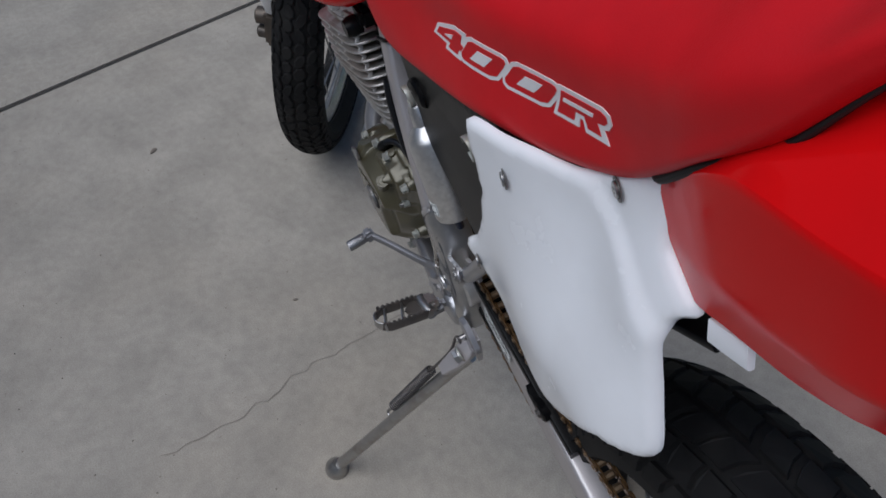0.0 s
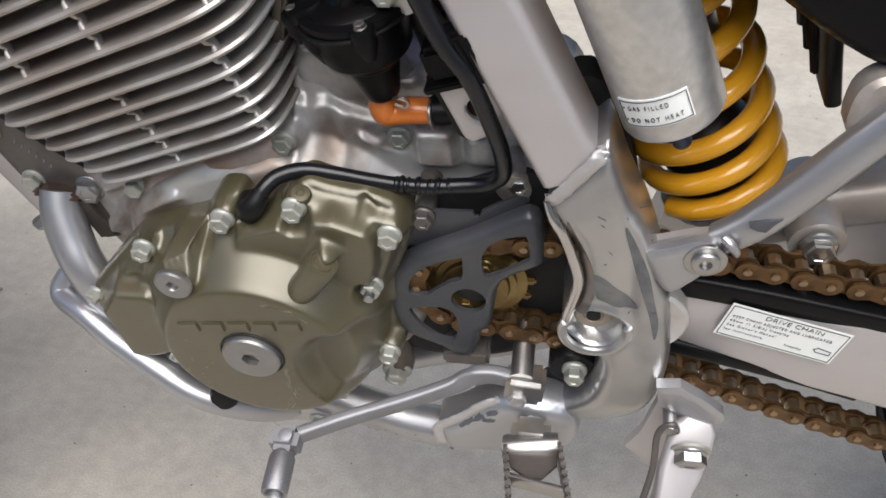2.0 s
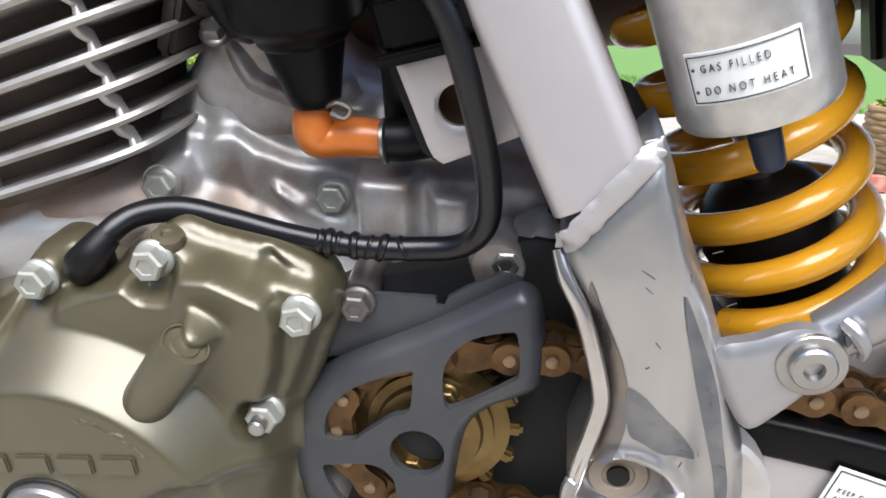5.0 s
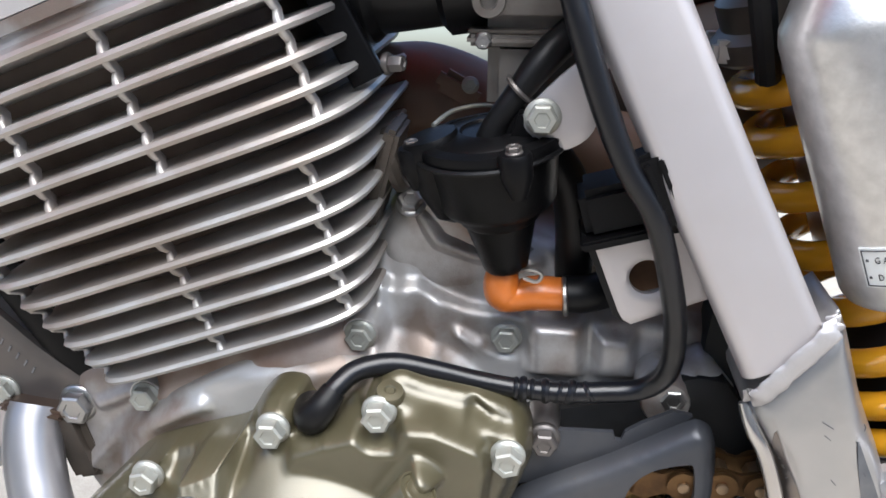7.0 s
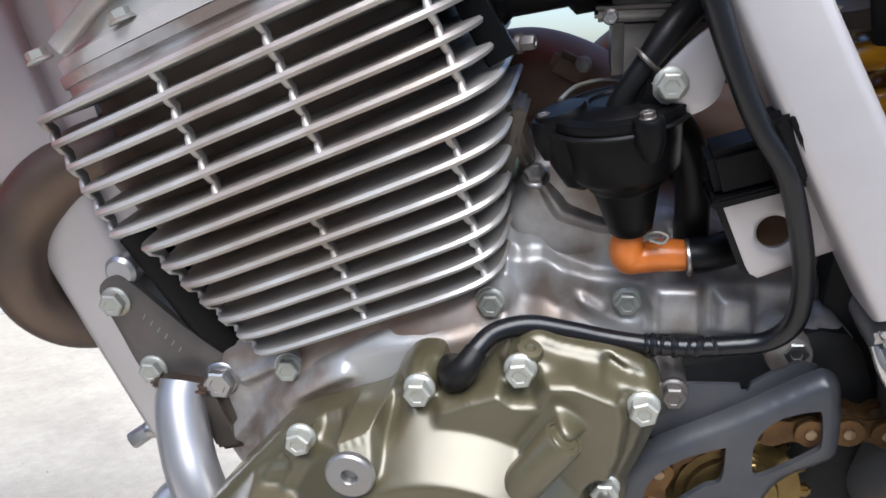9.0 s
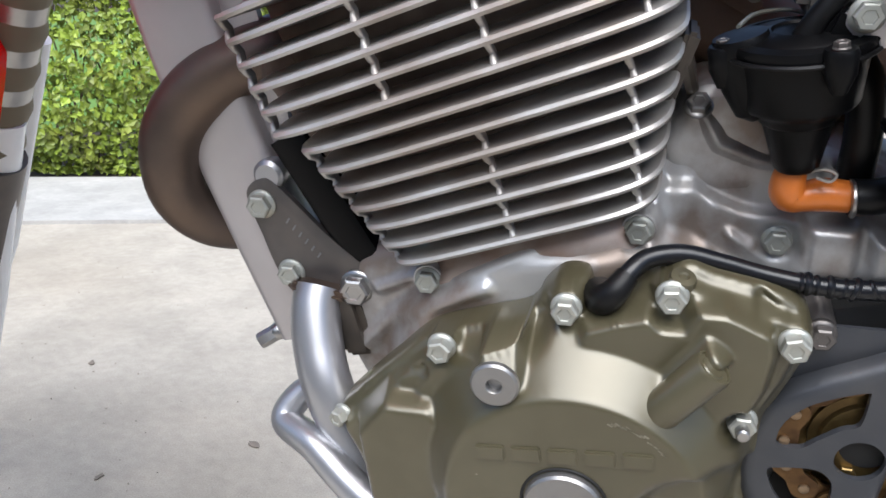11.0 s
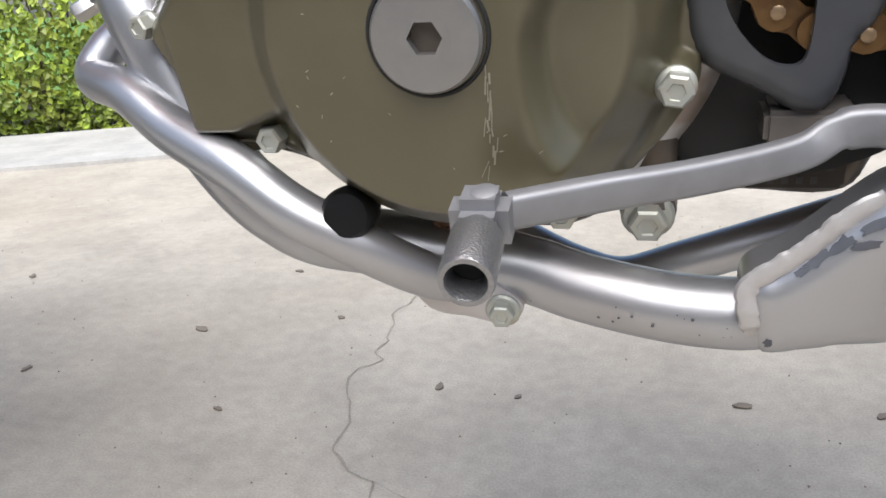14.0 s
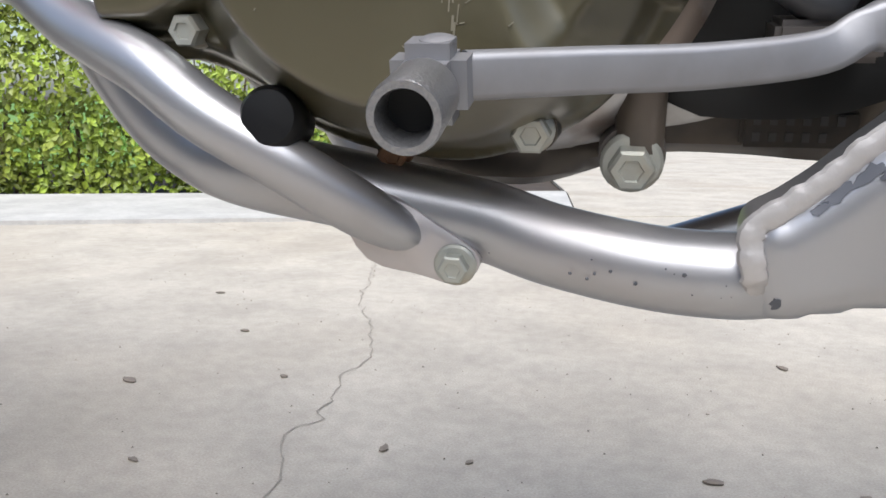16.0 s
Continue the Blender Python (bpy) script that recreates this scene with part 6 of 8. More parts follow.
part("footrest_end", mesh_of("footrest_end", *sweep([PEG0 + PEGX * (0.0118 * t) + PEGY * (0.070 + 0.006 * (1 - t * t)) for t in (-1, -0.5, 0, 0.5, 1)], rounded_rect(0.0014, 0.008, 0.001, 2), (0, 0.1, 1))), STEEL, peg)
for t in (0.024, 0.052):
    part("footrest_bar", mesh_of("footrest_bar", *sweep([PEG0 - PEGX * 0.017 + PEGY * t, PEG0 + PEGX * 0.017 + PEGY * (t + 0.016)], rounded_rect(0.0016, 0.006, 0.001, 2), (0, 0, 1))), STEEL, peg)
part("footrest_hinge", mesh_of("footrest_hinge", *join(lathe([(0.0085, -0.0175), (0.009, -0.016), (0.009, 0.016), (0.0085, 0.0175)], 18, PEG0 - PEGY * 0.006, PEGX), box(PEG0.x - 0.002, PEG0.y + 0.014, PEG0.z - 0.002, 0.026, 0.020, 0.022, 0.005))), STEEL, peg)
part("footrest_floor", mesh_of("footrest_floor", *sweep([PEG0 + PEGY * 0.0, PEG0 + PEGY * 0.014, PEG0 + PEGY * 0.026], rounded_rect(0.016, 0.0012, 0.001, 2), (0, 0, 1), [(1.0, 1), (0.9, 1), (0.25, 1)])), DARK_STEEL, peg)

# -- side stand: pivot on the plate, foot on the ground --
LOC = LIFT.inverted()
foot = LOC @ Vector((0.180, -0.352, 0.012))
top = Vector((0.2760, -0.101, 0.356))
stand = part("side_stand", mesh_of("side_stand", *sweep([top, top.lerp(foot, 0.1), top.lerp(foot, 0.5), top.lerp(foot, 0.97)], circle(0.0095, 16), (0, 1, 0.1), [1.15, 1.0, 0.95, 0.95])), STEEL, bike, "steel side stand, folded down")
part("stand_foot", mesh_of("stand_foot", *lathe([(0.014, -0.012), (0.019, -0.010), (0.0195, -0.004), (0.016, 0.004), (0.010, 0.012)], 20, foot, LOC.to_3x3() @ Vector((0.15, 0.25, 1)))), STEEL, stand)
sdir = (foot - top).normalized()
part("stand_clevis", mesh_of("stand_clevis", *relief([(0.2518, 0.4113), (0.2659, 0.4135), (0.2808, 0.4025), (0.2952, 0.3886), (0.2967, 0.3817), (0.2928, 0.3764), (0.28, 0.3781), (0.2662, 0.3855), (0.255, 0.392)], lambda x, z, d: -0.098 + dome(0.0015, 0.003)(d), 0.007, 0.003)), SILVER_TUBE, stand, "silver stand bracket")
part("stand_ear", mesh_of("stand_ear", *relief([(0.2563, 0.3835), (0.2494, 0.3462), (0.2401, 0.3246), (0.2487, 0.3155), (0.2598, 0.3021), (0.2646, 0.3117), (0.2734, 0.347), (0.2733, 0.3745)], lambda x, z, d: -0.088 + dome(0.001, 0.002)(d), 0.006, 0.003)), SILVER_PAINT, stand)
BOLT = Vector((0.2768, -0.1062, 0.3705))
part("stand_head", mesh_of("stand_head", *sweep([BOLT - sdir * 0.0155, BOLT - sdir * 0.010, BOLT, BOLT + sdir * 0.022, BOLT + sdir * 0.034, BOLT + sdir * 0.050], rounded_rect(0.0140, 0.0065, 0.004, 3), (0.1, 1, 0), [(0.6, 0.9), (0.92, 1), (1, 1), (0.96, 1), (0.80, 1.2), (0.62, 1.3)])), SILVER_PAINT, stand, "forged stand head with a collar")
part("washer", mesh_of("washer", *lathe([(0.0125, 0), (0.0128, 0.0018), (0.0105, 0.0024)], 26, BOLT + Vector((0, -0.0062, 0)), (0, -1, -0.25))), ZINC, stand)
bolt(stand, tuple(BOLT + Vector((0, -0.0080, -0.0005))), (0, -1, -0.25), r=0.0088, flange=0.0102, h=0.009, mat=STEEL)
part("stand_pin", mesh_of("stand_pin", *lathe([(0.0045, -0.006), (0.0045, 0.010), (0.004, 0.0115)], 16, (0.2632, -0.098, 0.3835), (0, -1, 0))), STEEL, stand)
sp0, sp1 = Vector((0.2545, -0.122, 0.352)), top.lerp(foot, 0.52) + Vector((-0.016, -0.004, 0.0))
d = (sp1 - sp0)
side = d.cross(Vector((0, 1, 0.3))).normalized()
up2 = side.cross(d).normalized()
turns, coil = 26, []
for k in range(turns * 10 + 1):
    a = math.tau * k / 10
    coil.append(sp0.lerp(sp1, 0.28 + 0.62 * k / (turns * 10)) + side * (0.0072 * math.cos(a)) + up2 * (0.0072 * math.sin(a)))
part("stand_spring", mesh_of("stand_spring", *sweep(coil, circle(0.0013, 6), d.normalized())), DARK_STEEL, stand, "dark coil spring of the stand")
part("spring_hook", mesh_of("spring_hook", *tube([(0.2680, -0.106, 0.3790), (0.2640, -0.107, 0.3880), (0.2560, -0.109, 0.3790), tuple(sp0), tuple(sp0.lerp(sp1, 0.3))], 0.0022, 10)), DARK_STEEL, stand)
part("spring_hook", mesh_of("spring_hook", *tube([tuple(sp0.lerp(sp1, 0.89)), tuple(sp1), tuple(sp1 + Vector((0.012, 0, -0.006)))], 0.0022, 10)), STEEL, stand)

# -- swingarm --
SA = glide([(0.258, -0.050, 0.444), (0.31, -0.054, 0.432), (0.37, -0.057, 0.417), (0.46, -0.062, 0.396), (0.60, -0.070, 0.366), (0.80, -0.082, 0.332)], 5)
arm = part("swingarm", mesh_of("swingarm", *sweep(SA, rounded_rect(0.036, 0.0145, 0.007, 4), (0, 1, 0), [(0.62 + 0.38 * min(1, i / 9), 1) for i in range(len(SA))])), SILVER_PAINT, bike, "satin silver aluminium swingarm")
part("swingarm", mesh_of("swingarm_far", *sweep([Vector((p[0], -p[1], p[2])) for p in map(tuple, SA)], rounded_rect(0.036, 0.0145, 0.007, 3), (0, 1, 0))), SILVER_PAINT, bike, "silver aluminium swingarm on the far side")
part("pivot_collar", mesh_of("pivot_collar", *lathe([(0.026, -0.03), (0.028, -0.028), (0.028, 0.028), (0.026, 0.03)], 28, (0.238, -0.05, 0.452), (0, -1, 0))), CAST, arm)
part("chain_slider", mesh_of("chain_slider", *sweep(glide([(0.246, -0.052, 0.4725), (0.30, -0.054, 0.4655), (0.37, -0.056, 0.4525), (0.44, -0.058, 0.4395), (0.5, -0.06, 0.432)], 5), rounded_rect(0.0085, 0.0145, 0.003, 3), (0, 1, 0))), BLACK_PLASTIC, arm, "black chain slider")
part("slider_ear", mesh_of("slider_ear", *relief([tuple(p) for p in glide([(0.405, 0.452), (0.425, 0.450), (0.444, 0.452), (0.452, 0.441), (0.446, 0.430), (0.433, 0.430), (0.42, 0.438)], 4, True)], lambda x, z, d: -0.0795 + dome(0.002, 0.003)(d), 0.008, 0.003)), BLACK_PLASTIC, arm)
bolt(arm, (0.438, -0.0795, 0.440), r=0.0052, flange=0.0065, h=0.003, kind="socket", mat=DARK_STEEL)
part("lower_slider", mesh_of("lower_slider", *sweep(glide([(0.247, -0.055, 0.420), (0.29, -0.055, 0.408), (0.34, -0.056, 0.395), (0.38, -0.058, 0.384)], 5), rounded_rect(0.006, 0.014, 0.003, 3), (0, 1, 0))), BLACK_PLASTIC, arm)
# printed label on the arm
LA, LB = Vector((0.290, -0.0700, 0.4645)), Vector((0.3575, -0.0735, 0.4475))
lx = (LB - LA).normalized()
lz = Vector((0.245, 0, 0.97))
lz = (lz - lx * lz.dot(lx)).normalized()
LM = Matrix.Translation(LA) @ Matrix((lx, lz, lx.cross(lz))).transposed().to_4x4()
lab = part("printed_label", mesh_of("printed_label", *box(0.036, -0.0145, 0.0, 0.072, 0.029, 0.0005)), LABEL, arm, "white printed drive chain label", at=LM)
tagged(lab, label="white printed drive chain label")
for cx, cy, w, h in ((0.036, -0.0015, 0.069, 0.0004), (0.036, -0.0275, 0.069, 0.0004), (0.0015, -0.0145, 0.0004, 0.026), (0.0705, -0.0145, 0.0004, 0.026)):
    part("label_rule", mesh_of("label_rule", *box(cx, cy, 0.0004, w, h, 0.0003)), LABEL_BOX, arm, at=LM)
for txt, x, y, sz, sq in (("DRIVE CHAIN", 0.0215, -0.0075, 0.0050, 1.12), ("KEEP CHAIN ADJUSTED AND LUBRICATED", 0.0040, -0.0115, 0.0030, 1.08), ("40mm (1 5/8in) freeplay", 0.0040, -0.0154, 0.0030, 1.18),
                          ("See Owner's Manual", 0.0038, -0.0194, 0.0030, 1.18), ("for instructions.", 0.0036, -0.0236, 0.0030, 1.18), ("freeplay", 0.0410, -0.0240, 0.0028, 1.15)):
    lettering(txt, sz, LABEL_BOX, arm, LM @ Matrix.Translation((x, y, 0.0004)), squeeze=sq if sz > 0.004 else sq * 0.72, spacing=1.05 if sz > 0.004 else 1.4)
part("label_picture", mesh_of("label_picture", *sweep([(0.057 + 0.0008, -0.0195, 0.0005), (0.060, -0.0175, 0.0005), (0.068, -0.0185, 0.0005), (0.068, -0.0215, 0.0005), (0.060, -0.0215, 0.0005), (0.0578, -0.0195, 0.0005)], circle(0.0003, 5), (0, 0, 1))), LABEL_BOX, arm, at=LM)

# -- lower subframe tube and bracket --
br = part("subframe_bracket", mesh_of("subframe_bracket", *relief([tuple(p) for p in glide([(0.2344, 0.5169), (0.2475, 0.5232), (0.2591, 0.5286), (0.2681, 0.5274), (0.2749, 0.5199), (0.2748, 0.5111), (0.2678, 0.5067), (0.2597, 0.4968), (0.2509, 0.4883), (0.2434, 0.4955)], 4, True)], lambda x, z, d: -0.088 + dome(0.002, 0.003)(d), 0.005, 0.003)), SILVER_TUBE, bike, "silver subframe bracket")
part("bracket_far", mesh_of("bracket_far", *relief([(0.236, 0.506), (0.262, 0.515), (0.278, 0.518), (0.278, 0.500), (0.255, 0.485)], lambda x, z, d: -0.066 + 0 * x, 0.005, 0.005)), SILVER_PAINT, br)
bolt(br, (0.2648, -0.088, 0.5171), (0, -1, 0), r=0.0075, flange=0.0112, h=0.004, kind="socket", mat=STEEL)
sub = part("subframe_tube", mesh_of("subframe_tube", *tube([(0.272, -0.075, 0.521), (0.290, -0.078, 0.541), (0.325, -0.079, 0.592), (0.362, -0.078, 0.648), (0.380, -0.066, 0.68), (0.40, -0.045, 0.72), (0.43, -0.036, 0.78)], 0.0100, 20, 8, radii=[0.9, 1, 1, 1, 1, 1, 1])), SILVER_TUBE, bike, "silver rear subframe tube")
for ring in ([(0.2820, 0.5434), (0.2890, 0.5480), (0.2965, 0.5504), (0.2932, 0.5462), (0.2901, 0.5408), (0.2862, 0.5414)], [(0.2722, 0.5292), (0.2740, 0.5302), (0.2746, 0.5268), (0.2736, 0.5250), (0.2728, 0.5270)]):
    part("chipped_patch", mesh_of("chipped_patch", *relief(ring, lambda x, z, d: -0.0893 + 0.0 * x, 0.006, 0.0012)), PRIMER, sub, "dark bare patch in the paint")
part("tube_weld", mesh_of("tube_weld", *tube([(0.2715, -0.0860, 0.5330), (0.2755, -0.0885, 0.5300), (0.2790, -0.0885, 0.5250), (0.2800, -0.0860, 0.5205)], 0.0024, 10, 5, radii=[0.8, 1.1, 0.9, 0.7])), SILVER_TUBE, sub)

# -- shock absorber: coil spring, shaft, reservoir --
S0, S1 = Vector((0.2805, 0.006, 0.497)), Vector((0.2125, 0.006, 0.677))
sd = (S1 - S0).normalized()
sx = Vector((0, 1, 0))
sz_ = sd.cross(sx)
H = (S1 - S0).length
path, turnsN = [], 7.6
for k in range(int(turnsN * 36) + 1):
    q = k / 36
    f = q / turnsN
    hgt = H * (0.02 + 0.96 * (f - 0.055 * math.sin(math.tau * f) * 0.5))
    a = math.tau * q + 2.3
    path.append(S0 + sd * hgt + sx * (0.0365 * math.cos(a)) + sz_ * (0.0365 * math.sin(a)))
shock = part("shock_spring", mesh_of("shock_spring", *sweep(path, circle(0.0066, 14), sd)), YELLOW, bike, "yellow painted shock absorber coil spring")
part("damper_shaft", mesh_of("damper_shaft", *lathe([(0.007, 0), (0.007, 0.09), (0.022, 0.095), (0.022, 0.26)], 20, S0, sd)), STEEL, shock, "polished damper shaft")
part("bump_stop", mesh_of("bump_stop", *lathe([(0.026, -0.01), (0.028, 0.004), (0.0265, 0.018), (0.0285, 0.026), (0.0255, 0.034), (0.026, 0.044), (0.020, 0.052), (0.012, 0.055)], 24, S0, sd)), BLACK_RUBBER, shock)
part("spring_seat", mesh_of("spring_seat", *lathe([(0.034, -0.012), (0.036, -0.006), (0.030, 0.0), (0.012, 0.001)], 26, S0, sd)), DARK_STEEL, shock)
part("spring_collar", mesh_of("spring_collar", *lathe([(0.042, 0), (0.044, 0.002), (0.044, 0.010), (0.038, 0.013), (0.038, 0.024), (0.032, 0.03), (0.032, 0.075), (0.02, 0.08)], 26, S1 - sd * 0.004, sd)), GRIME, shock)
for k in range(10):
    a = math.tau * k / 10
    q = S1 + sd * 0.004 + sx * (0.043 * math.cos(a)) + sz_ * (0.043 * math.sin(a))
    part("collar_notch", mesh_of("collar_notch", *box(q.x, q.y, q.z, 0.009, 0.009, 0.009, 0.002)), CAST, shock)
RB, RT = Vector((0.2405, -0.062, 0.5925)), Vector((0.2015, -0.062, 0.690))
ra = (RT - RB).normalized()
res = part("reservoir", mesh_of("reservoir", *lathe([(0.0195, 0.0), (0.0240, 0.0012), (0.0252, 0.004), (0.0252, 0.100), (0.0240, 0.105), (0.0165, 0.1155), (0.0125, 0.119), (0.0115, 0.140), (0.0100, 0.143), (0.006, 0.143)], 40, RB, ra)), BRUSHED, bike, "brushed silver shock reservoir canister")
part("valve_cap", mesh_of("valve_cap", *lathe([(0.0040, 0.0), (0.0049, 0.0015), (0.0054, 0.013), (0.0038, 0.015)], 14, (0.2470, -0.0635, 0.5740), ra)), BLUE_CAP, res, "navy ribbed valve cap")
part("valve_stem", mesh_of("valve_stem", *lathe([(0.003, 0), (0.003, 0.02)], 12, (0.2460, -0.0635, 0.580), ra)), STEEL, res)
part("reservoir_fitting", mesh_of("reservoir_fitting", *join(lathe([(0.008, 0), (0.009, 0.003), (0.009, 0.008), (0.006, 0.010)], 14, RB + ra * 0.130, ra), tube([tuple(RB + ra * 0.136), (0.187, -0.052, 0.726), (0.186, -0.03, 0.728)], 0.006, 12))), STEEL, res)
# wrapped label on the canister
rv = ra.cross(Vector((0, -1, 0))).normalized()   # across the front
RM = Matrix((rv * -1 if rv.x < 0 else rv, ra, Vector((0, -1, 0)))).transposed().to_4x4()
rx_ = Vector(RM.col[0][:3])
LW, LH, LR = 0.0345, 0.0158, 0.0256


def wrap(u, v, lift=0.0):
    """A point of the label: u round the canister, v up it, from the label's middle."""
    a = u / LR - 0.20
    c = RB + ra * (0.0200 + v)
    return c + rx_ * ((LR + lift) * math.sin(a)) + Vector((0, -1, 0)) * ((LR + lift) * math.cos(a))


V, F, nu = [], [], 12
for i in range(nu + 1):
    u = (i / nu - 0.5) * LW
    V += [wrap(u, -LH / 2), wrap(u, LH / 2), wrap(u, LH / 2, -0.0008), wrap(u, -LH / 2, -0.0008)]
for i in range(nu):
    o = 4 * i
    F += [(o + j, o + (j + 1) % 4, o + 4 + (j + 1) % 4, o + 4 + j) for j in range(4)]
F += [(0, 1, 2, 3), (4 * nu + 3, 4 * nu + 2, 4 * nu + 1, 4 * nu)]
part("canister_label", mesh_of("canister_label", V, F), LABEL, res, "white gas warning label")
for e in (-1, 1):
    part("label_rule", mesh_of("label_rule", *sweep([wrap((i / nu - 0.5) * LW * 0.94, e * LH * 0.44, 0.0003) for i in range(nu + 1)], circle(0.00022, 5), ra)), LABEL_BOX, res)
    part("label_rule", mesh_of("label_rule", *sweep([wrap(e * LW * 0.47, -LH * 0.44, 0.0003), wrap(e * LW * 0.47, LH * 0.44, 0.0003)], circle(0.00022, 5), (0, 1, 0))), LABEL_BOX, res)
for txt, x0, y0 in (("GAS FILLED", -0.0122, 0.0014), ("DO NOT HEAT", -0.0122, -0.0054)):
    ob = lettering(txt, 0.0036, LABEL_BOX, res, Matrix(), squeeze=0.72, spacing=1.55)
    for v in ob.data.vertices:
        v.co = wrap(x0 + v.co.x, y0 + v.co.y, 0.0004 + v.co.z)
    part("bullet", mesh_of("bullet", *lathe([(0.0006, 0), (0.0004, 0.0003)], 8, wrap(-0.0148, y0 + 0.0017, 0.0002), wrap(-0.0148, y0, 1) - wrap(-0.0148, y0, 0))), LABEL_BOX, res)
# linkage behind
link = part("shock_link", mesh_of("shock_link", *join(sweep([(0.29, 0.0, 0.462), (0.34, 0.0, 0.49), (0.40, 0.0, 0.505)], rounded_rect(0.016, 0.02, 0.008, 3), (0, 1, 0)), lathe([(0.016, -0.03), (0.016, 0.03)], 20, (0.335, -0.01, 0.487), (0, 1, 0)))), CAST, bike, "cast suspension linkage")
bolt(link, (0.335, -0.042, 0.487), r=0.008, flange=0.011, h=0.008, mat=STEEL)
part("link_lug", mesh_of("link_lug", *relief([tuple(p) for p in glide([(0.318, 0.590), (0.316, 0.612), (0.325, 0.622), (0.336, 0.616), (0.338, 0.596)], 4, True)], lambda x, z, d: -0.075 + dome(0.003, 0.004)(d), 0.012, 0.003)), CAST, sub)
# -- side covers and bodywork --
AIR = [tuple(p) for p in glide([(0.176, 0.770), (0.172, 0.80), (0.26, 0.86), (0.40, 0.89), (0.408, 0.83), (0.408, 0.76), (0.396, 0.70), (0.370, 0.640), (0.350, 0.622), (0.328, 0.622), (0.300, 0.637), (0.266, 0.661), (0.232, 0.680), (0.212, 0.697), (0.192, 0.740)], 4, True)]
airbox = part("airbox_cover", mesh_of("airbox_cover", *relief(AIR, lambda x, z, d: -0.064 - 0.006 * np.clip((0.78 - z) / 0.12, 0, 1) + dome(0.006, 0.01)(d) + 0.002 * step_up(z, 0.786 + 0.30 * (x - 0.176) * 1.0, 0.79 + 0.30 * (x - 0.176)), 0.02, 0.004)), BLACK_PLASTIC, bike, "black plastic airbox side cover")
for cx, cz in ((0.214, 0.762), (0.371, 0.817)):
    part("clip_base", mesh_of("clip_base", *relief([tuple(p) for p in glide([(cx - 0.020, cz + 0.002), (cx - 0.002, cz + 0.014), (cx + 0.016, cz + 0.004), (cx + 0.018, cz - 0.010), (cx - 0.014, cz - 0.016)], 4, True)], lambda x, z, d: -0.070 + dome(0.003, 0.004)(d), 0.008, 0.003)), BLACK_PLASTIC, airbox)
    part("wire_clip", mesh_of("wire_clip", *sweep(glide([(cx - 0.012, -0.075, cz - 0.003), (cx - 0.006, -0.078, cz + 0.010), (cx + 0.006, -0.078, cz + 0.011), (cx + 0.013, -0.077, cz - 0.001), (cx + 0.007, -0.076, cz - 0.010), (cx - 0.004, -0.075, cz - 0.009)], 6), rounded_rect(0.0006, 0.0030, 0.0005, 2), (0, 1, 0))), ZINC, airbox, "bright sprung metal clip")
    bolt(airbox, (cx - 0.002, -0.072, cz), r=0.004, flange=0.0055, h=0.004, mat=DARK_STEEL)


def side_y(x, z):
    base = -0.074 + 0.289 * (x - 0.438) + 0.0285 * (z - 0.838)
    return base - 0.056 * step_up(x, 0.39, 0.56) * step_up(0.90 - z, 0, 0.20) - 0.027 * step_up(x, 0.53, 0.62) * step_up(0.93 - z, 0, 0.10) - 0.013 * step_up(x, 0.49, 0.60) * np.exp(-(((z - 0.88) / 0.055) ** 2)) - 0.006 * np.exp(-(((x - 0.46) / 0.07) ** 2 + ((z - 0.70) / 0.08) ** 2))


WHITE = [tuple(p) for p in glide([(0.391, 0.868), (0.43, 0.874), (0.462, 0.88), (0.499, 0.887), (0.527, 0.901), (0.552, 0.92), (0.568, 0.932), (0.581, 0.922), (0.589, 0.909), (0.592, 0.895), (0.601, 0.886), (0.616, 0.877), (0.632, 0.865), (0.624, 0.857), (0.62, 0.846), (0.625, 0.823), (0.639, 0.79), (0.653, 0.758), (0.65, 0.743), (0.634, 0.73), (0.603, 0.715), (0.542, 0.648), (0.503, 0.64), (0.465, 0.643), (0.433, 0.652), (0.4, 0.668), (0.367, 0.697), (0.384, 0.722), (0.397, 0.765), (0.399, 0.815)], 5, True)]


def white_front(x, z, d):
    y = side_y(x, z) + dome(0.005, 0.008)(d)
    # pressed ledge round the rear screw
    y = y + 0.006 * step_up((x - 0.515) * 0.5 + (z - 0.885), 0, 0.016)
    return y


wp = part("side_panel", mesh_of("side_panel", *relief(WHITE, white_front, 0.004, 0.005), sharp=60), WHITE_PLASTIC, bike, "glossy white plastic side panel, lightly scuffed")
for x, z in ((0.438, 0.838), (0.5425, 0.8995), (0.387, 0.689)):
    y = float(white_front(np.array([x]), np.array([z]), np.array([1.0]))[0])
    part("screw_cup", mesh_of("screw_cup", *lathe([(0.0092, 0.0), (0.0092, 0.0006), (0.0070, 0.0009), (0.0066, 0.0004)], 22, (x, y - 0.0002, z), (-0.28, -1, 0))), DARK_STEEL, wp)
    bolt(wp, (x, y - 0.0004, z), (-0.28, -1, 0), r=0.0062, flange=0.0062, h=0.0025, kind="socket", mat=STEEL)


